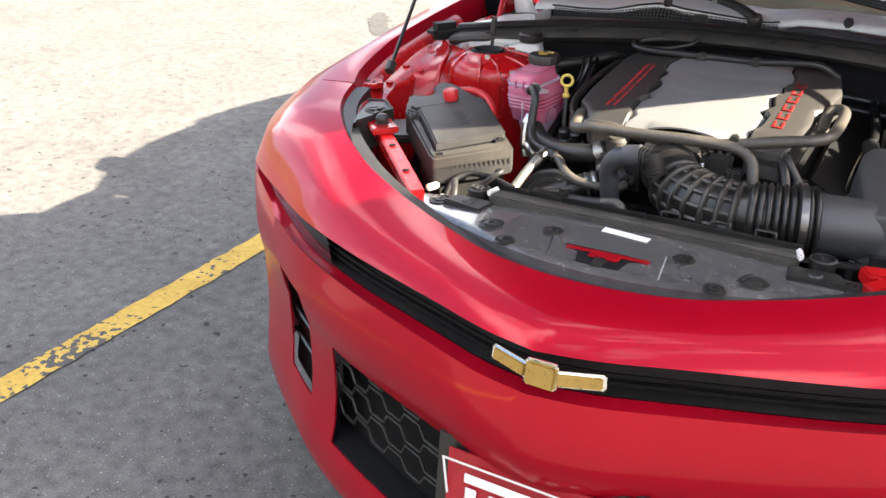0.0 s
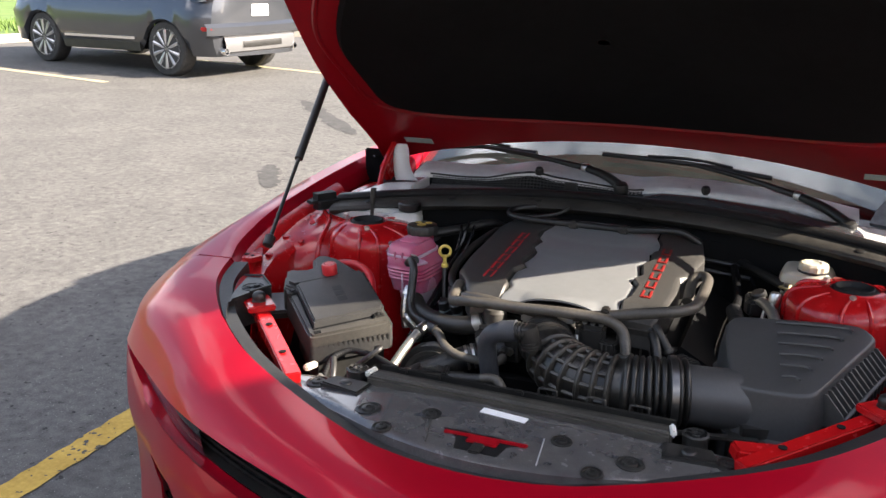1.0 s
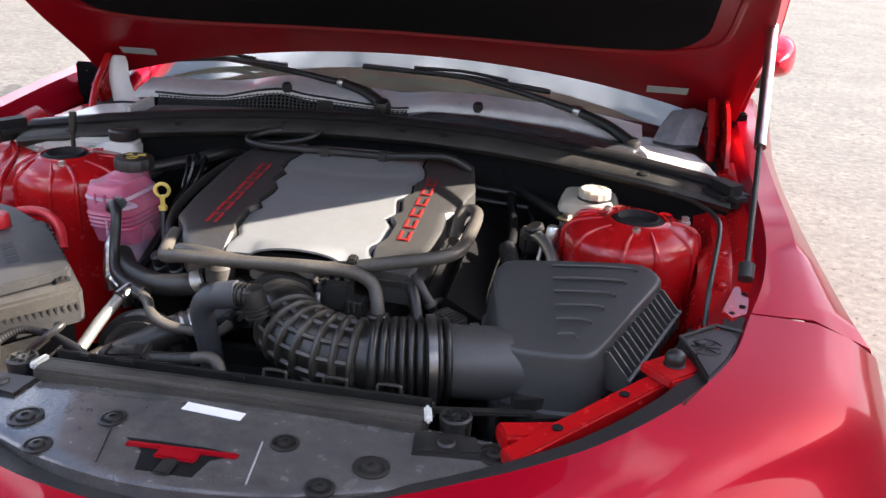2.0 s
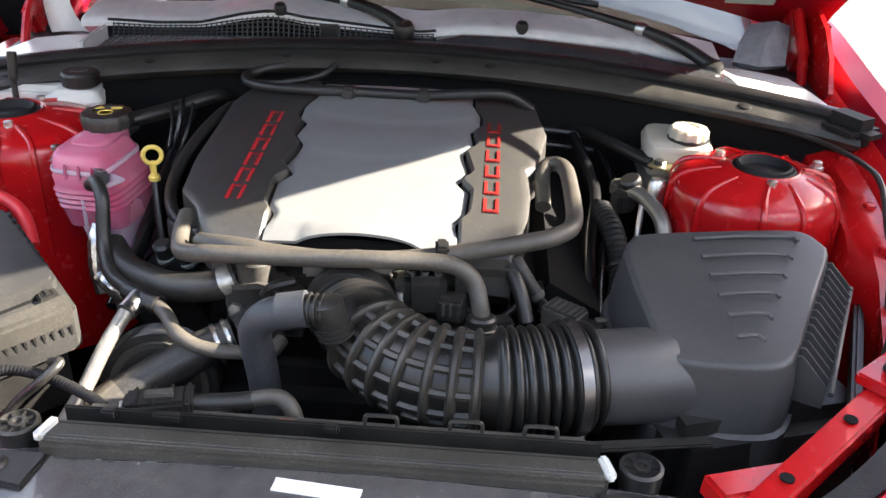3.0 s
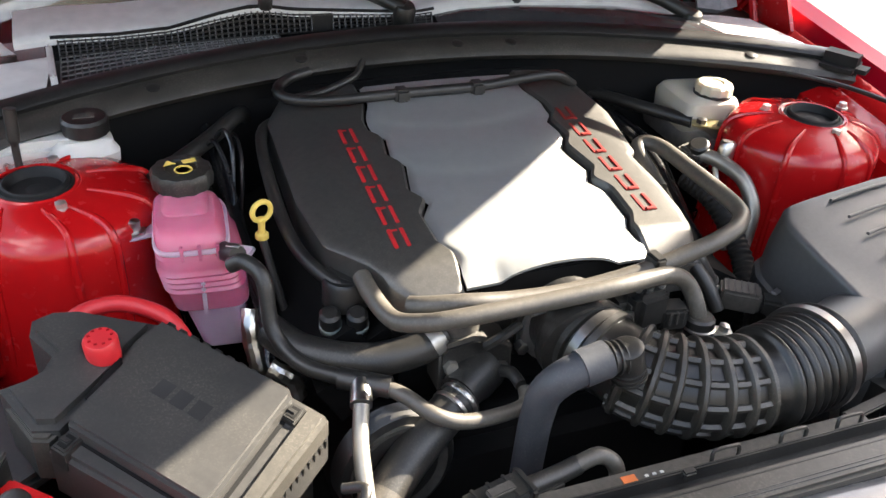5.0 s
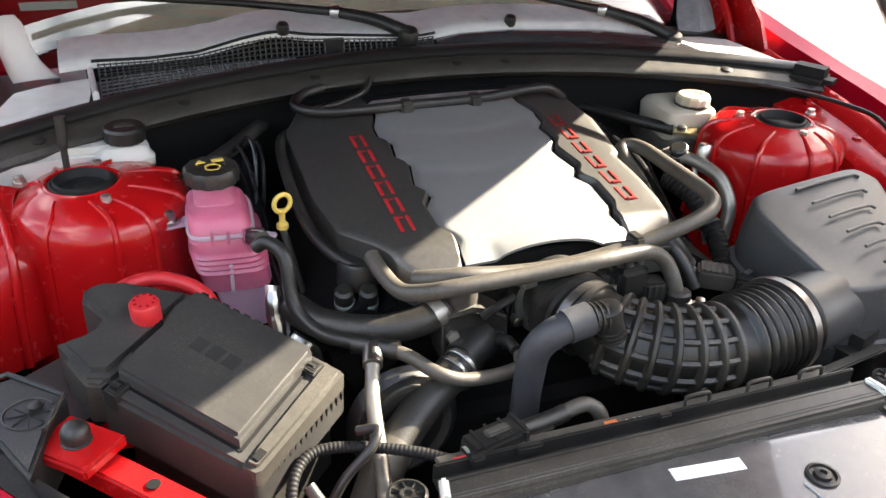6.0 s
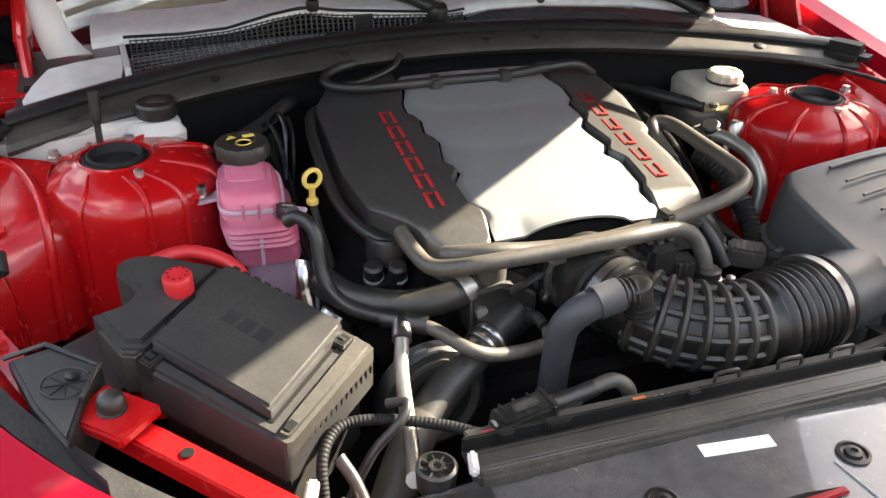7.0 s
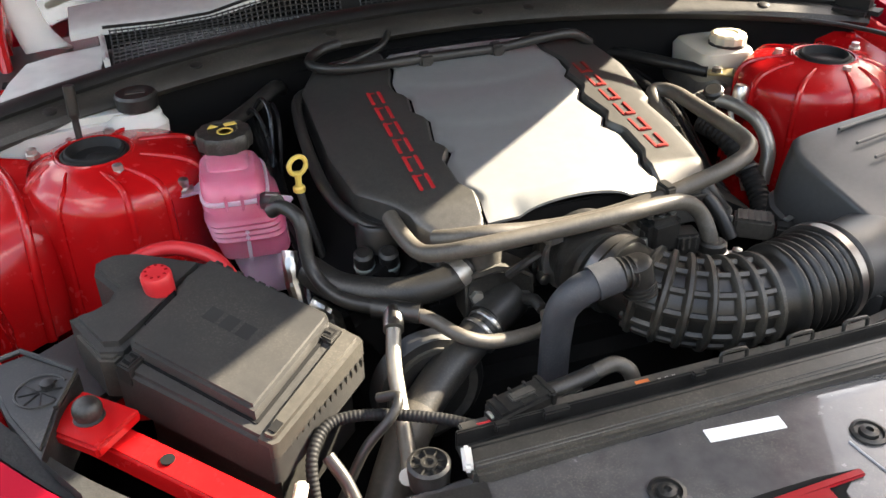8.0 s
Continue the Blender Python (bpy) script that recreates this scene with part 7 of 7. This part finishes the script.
def cowl_cover():
    """The smooth dark cover over the cowl's driver side, bulging up behind the seal."""
    rows = []
    for v in np.linspace(0, 1, 9):
        row = []
        for x in np.linspace(0.050, 0.575, 24):
            ya, yb = 2.156 - 0.335 * x * x, wall_y(x) + 0.010
            k = min(1.0, (x - 0.050) / 0.05, (0.575 - x) / 0.05)
            z0, z1 = floor_z(x) + 0.004, wall_top(x) - 0.010
            row.append(Vector((x, ya + (yb - ya) * v, z0 + (z1 - z0) * v + 0.010 * math.sin(math.pi * v) * k)))
        rows.append(row)
    return clean(loft(rows))


part("cowl_cover", cowl_cover(), GLOSSCOWL, panel, "smooth glossy dark cowl cover")
for s in (-1, 1):
    plate_rows = (((0.560, 2.045, 0.955), (0.620, 2.018, 0.953), (0.690, 1.985, 0.949)), ((0.560, 2.075, 0.957), (0.625, 2.055, 0.956), (0.700, 2.030, 0.951)), ((0.556, 2.125, 0.958), (0.625, 2.105, 0.957), (0.690, 2.085, 0.953)), ((0.556, 2.180, 0.962), (0.620, 2.165, 0.961), (0.668, 2.145, 0.958)))
    end = part("end_cap", clean(loft([[Vector((s * x, y, z)) for x, y, z in r] for r in plate_rows])), LIGHTCOWL, panel, "light grey end plate, sheen painted in, with a punched oval hole")
    thick(end, 0.003)
    part("plate_hole", lathe([(0.010, 0.0), (0.010, 0.0012)], (s * 0.628, 2.045, 0.9558), (0, 0, 1), 18), DARK, end)
foam = clean(loft([[Vector((x0 + (x1 - x0) * t, y - 0.006 * math.sin(math.pi * t), z + 0.004 * math.sin(math.pi * t))) for t in np.linspace(0, 1, 7)] for x0, x1, y, z in ((-0.604, -0.672, 2.226, 0.949), (-0.616, -0.676, 2.229, 0.960), (-0.630, -0.681, 2.234, 0.978), (-0.640, -0.685, 2.240, 0.998), (-0.645, -0.688, 2.247, 1.018), (-0.650, -0.688, 2.255, 1.035), (-0.660, -0.684, 2.261, 1.046))]))
thick(part("foam_wedge", foam, WHITE, panel, "pale foam wedge at the cowl's end"), 0.008)
foam = clean(loft([[Vector(q) for q in r] for r in (((0.585, 2.200, 0.960), (0.625, 2.185, 0.958), (0.672, 2.205, 0.958)), ((0.600, 2.235, 0.985), (0.640, 2.222, 0.995), (0.680, 2.240, 0.990)), ((0.625, 2.275, 1.010), (0.662, 2.262, 1.022), (0.690, 2.280, 1.012)))]))
GREYP = surface("grey_foam", (0.16, 0.17, 0.19), 0.6, 0, 0.3, 60, 0.3, 200, second=(0.24, 0.25, 0.27))
thick(part("foam_wedge", foam, GREYP, panel, "grey foam wedge at the cowl's end"), 0.012)
for x, y, z in ((-0.232, 2.196, 1.024), (0.203, 2.200, 1.012)):
    jet = part("washer_jet", lathe([(0.011, -0.012), (0.0115, 0.0), (0.009, 0.006), (0.004, 0.008)], (x, y, z), (0, -0.3, 1), 16), BLACK, panel)
    part("jet_nozzle", lathe([(0.004, 0), (0.004, 0.006), (0.002, 0.007)], (x + 0.008, y + 0.008, z + 0.008), (0.4, 0.3, 1), 8), STEEL, jet)


def wiper(foot, joint, tip, blade_a, blade_b):
    w = thing("wiper", "black windshield wiper parked on the glass", "wiper", foot, "windshield wipers")
    bend = Vector(foot).lerp(Vector(joint), 0.45) + Vector((0, 0.004, 0.006))
    part("pivot_cap", lathe([(0.017, -0.03), (0.019, 0.0), (0.015, 0.008), (0.006, 0.010)], foot, (0, -0.3, 1), 18), BLACK, w)
    part("arm_head", tube([foot, bend, joint], lambda t: 0.013 - 0.003 * t, 12), BLACK, w)
    part("joint", lathe([(0.011, -0.009), (0.0125, -0.004), (0.0125, 0.004), (0.011, 0.009)], joint, Vector(tip) - Vector(joint), 12), STEEL, w, "bright metal joint")
    part("arm", tube([joint, Vector(joint).lerp(Vector(tip), 0.5) + Vector((0, 0, 0.004)), tip], lambda t: 0.0085 - 0.003 * t, 10), BLACK, w)
    blade = part("blade", tube([blade_a, tip, blade_b], 0.0065, 8), RUBBER, w)
    part("blade_spine", tube([Vector(blade_a).lerp(Vector(tip), 0.5) + Vector((0, 0.004, 0.009)), Vector(tip) + Vector((0, 0.004, 0.012)), Vector(blade_b).lerp(Vector(tip), 0.5) + Vector((0, 0.004, 0.009))], 0.004, 8), BLACK, blade)


wiper((-0.007, 2.180, 1.003), (-0.122, 2.262, 1.027), (-0.47, 2.408, 1.034), (-0.665, 2.425, 1.016), (-0.296, 2.374, 1.036))
wiper((0.536, 2.142, 0.972), (0.419, 2.232, 1.010), (0.15, 2.352, 1.043), (-0.10, 2.362, 1.050), (0.350, 2.338, 1.027))

# ---- the parked grey car beyond ----
SA = math.atan2(9.97 - 9.54, -10.33 + 7.70)
suv_dir = Vector((math.cos(SA), math.sin(SA), 0))
suv_side = Vector((-suv_dir.y, suv_dir.x, 0))
SUV0 = Vector((-7.70, 9.54, 0.283))
suv = thing("parked_suv", "dark grey compact utility car parked on the stall", "car", SUV0)


def sp(u, v, z):
    """A place on the parked car: u ahead of its rear axle, v inward from its near side."""
    return SUV0 + suv_dir * u - suv_side * v + Vector((0, 0, z + 0.024 * u + 0.018 * v))


def suv_shell():
    us = np.linspace(-0.78, 3.50, 44)
    rows = []
    for u in us:
        e = max(0.0, (abs(u - 1.36) - 1.75) / 0.42) ** 2 * 0.16
        front = max(0.0, (u - 2.9) / 0.6)
        belt = 0.98 + 0.05 * (1 - (u + 0.78) / 4.3) - 0.12 * front
        d = min(abs(u), abs(u - 2.66))
        low = 0.30 if d > 0.42 else 0.37 + 0.36 * math.sqrt(max(0, 1 - (d / 0.42) ** 2))
        rows.append([sp(u, e + a, z) for a, z in ((0.05, low), (0.0, max(low + 0.02, 0.48)), (-0.02, max(low + 0.03, 0.72)), (0.02, belt - 0.1), (0.06, belt))])
    return rows


def mirrored(rows, width=1.84):
    return [[p - suv_side * (width - 2 * ((SUV0 - p).dot(suv_side))) for p in r] for r in rows]


near = suv_shell()
part("body_side", clean(loft(near)), SUVGREY, suv)
part("body_side", clean(loft(mirrored(near))), SUVGREY, suv)
far = mirrored(near)
part("tail", clean(loft([[a.lerp(b, t) - suv_dir * 0.10 * math.sin(math.pi * t) ** 0.4 for t in np.linspace(0, 1, 13)] for a, b in zip(near[0], far[0])])), SUVGREY, suv)
part("nose", clean(loft([[a.lerp(b, t) + suv_dir * 0.12 * math.sin(math.pi * t) ** 0.4 for t in np.linspace(0, 1, 13)] for a, b in zip(near[-1], far[-1])])), SUVGREY, suv)
part("bonnet", clean(loft([[near[i][-1].lerp(far[i][-1], t) + Vector((0, 0, 0.03 * math.sin(math.pi * t))) for t in np.linspace(0, 1, 9)] for i in range(30, 44)])), SUVGREY, suv)
CAB = [(-0.75, 1.02, 0.10), (-0.55, 1.45, 0.16), (-0.40, 1.55, 0.2), (0.6, 1.62, 0.24), (1.4, 1.60, 0.24), (2.0, 1.35, 0.18), (2.45, 1.00, 0.10)]
part("cabin_roof", clean(loft([[sp(u, i + (1.84 - 2 * i) * t, z + 0.02 * math.sin(math.pi * t)) for t in np.linspace(0, 1, 9)] for u, z, i in CAB])), SUVGREY, suv)
for f in (0, 1):
    rows = [[sp(u, (i if f == 0 else 1.84 - i), z) for u, z, i in CAB], [sp(u, (0.06 if f == 0 else 1.78), 1.0) for u, z, i in CAB]]
    part("side_glass", clean(loft(rows)), SMOKE, suv)
part("under_tray", box(sp(1.36, 0.92, 0.34), (4.0, 1.5, 0.12), 0.03, rz=math.degrees(SA)), DARK, suv)
trim = part("side_trim", box(sp(1.33, -0.012, 0.46), (1.55, 0.02, 0.035), 0.006, rz=math.degrees(SA)), CHROME, suv, "bright trim strip along the doors")
part("sill", box(sp(1.33, 0.04, 0.35), (1.70, 0.06, 0.14), 0.02, rz=math.degrees(SA)), BLACK, suv)
bulge = lambda t: 0.10 * math.sin(math.pi * min(0.999, max(0.001, t))) ** 0.4


def tail_band(t0, t1, rows):
    """A band across the tail: rows of (height, how far it stands off the skin)."""
    return clean(loft([[sp(-0.775 - bulge(t) - d, 1.84 * t, z) for t in np.linspace(t0, t1, 17)] for z, d in rows]))


rb = part("rear_bumper", tail_band(0.0, 1.0, ((0.55, -0.01), (0.58, 0.035), (0.68, 0.04), (0.73, 0.0))), SUVGREY, suv, "dark grey rear bumper")
part("skid_plate", tail_band(0.14, 0.86, ((0.33, -0.02), (0.36, 0.03), (0.46, 0.045), (0.54, 0.03), (0.56, -0.01))), SUVSILVER, rb, "silver skid plate below the bumper")
part("skid_slot", tail_band(0.30, 0.70, ((0.41, 0.048), (0.43, 0.052), (0.47, 0.052), (0.49, 0.046))), BLACK, rb)
part("tail_reflector", box(sp(-0.74, 0.10, 0.66), (0.16, 0.20, 0.05), 0.015, rz=math.degrees(SA) + 35), LENS_RED, suv, "red bumper reflector")
part("tail_light", box(sp(-0.72, 0.14, 1.12), (0.22, 0.26, 0.14), 0.04, rz=math.degrees(SA) + 30), LENS_RED, suv, "red tail light")
part("rear_plate", box(sp(-0.885, 0.92, 0.88), (0.008, 0.32, 0.15), 0.002, rz=math.degrees(SA)), PLATE_W, suv, "white rear plate")
part("exhaust_tip", lathe([(0.045, -0.08), (0.045, 0.04), (0.038, 0.04), (0.036, -0.05)], sp(-0.86, 0.26, 0.37), suv_dir * -1, 20), CHROME, suv)
part("exhaust_tip", lathe([(0.045, -0.08), (0.045, 0.04), (0.038, 0.04), (0.036, -0.05)], sp(-0.86, 1.58, 0.37), suv_dir * -1, 20), CHROME, suv)


def suv_wheel(u, v, out):
    """One wheel, built square to the car's axis."""
    c = sp(u, v, 0.365)
    ax = suv_side * out
    r, w = 0.365, 0.23
    wheel = part("wheel", lathe([(r * 0.70, -w / 2), (r * 0.93, -w / 2), (r * 0.985, -w * 0.42), (r, -w * 0.25), (r, w * 0.25), (r * 0.985, w * 0.42), (r * 0.93, w / 2), (r * 0.72, w / 2)], c, ax, 40), TYRE, suv, "black tyre on a ten spoke silver wheel")
    rim = lathe([(r * 0.70, w * 0.30), (r * 0.74, w * 0.5), (r * 0.68, w * 0.5), (r * 0.66, w * 0.2)], c, ax, 40)
    lathe([(r * 0.17, w * 0.25), (r * 0.17, w * 0.46), (r * 0.10, w * 0.5), (0.01, w * 0.5)], c, ax, 16, rim)
    part("hub_back", lathe([(r * 0.68, w * 0.10), (r * 0.68, w * 0.18), (0.02, w * 0.18)], c, ax, 24), DARK, wheel)
    e1 = Vector((0, 0, 1))
    e2 = ax.cross(e1)
    for k in range(10):
        a = 2 * math.pi * k / 10
        d = e1 * math.cos(a) + e2 * math.sin(a)
        sweep(rim, [c + ax * w * 0.42 + d * r * 0.14, c + ax * w * 0.46 + d * r * 0.42, c + ax * w * 0.47 + d * r * 0.69], lambda t: 0.022 + 0.006 * t, 6)
    part("rim", rim, RIMS, wheel, "bright ten spoke rim")


for u in (0.0, 2.66):
    suv_wheel(u, 0.14, 1)
    suv_wheel(u, 1.70, -1)

# plugs with pale bands below the crossover pipe
for x, y in ((-0.271, 1.638), (-0.240, 1.630)):
    inj = thing("coil_plug", "black coil plug with a pale band", "wiring", (x, y, 0.76), "coil plugs")
    part("plug_body", lathe([(0.012, -0.05), (0.013, -0.01), (0.013, 0.012), (0.009, 0.016)], (x, y, 0.818), (-0.1, -0.3, 1), 14), BLACK, inj)
    part("band", lathe([(0.0132, -0.004), (0.0140, -0.003), (0.0140, 0.003), (0.0132, 0.004)], (x + 0.001, y + 0.003, 0.808), (-0.1, -0.3, 1), 14), LABEL, inj)
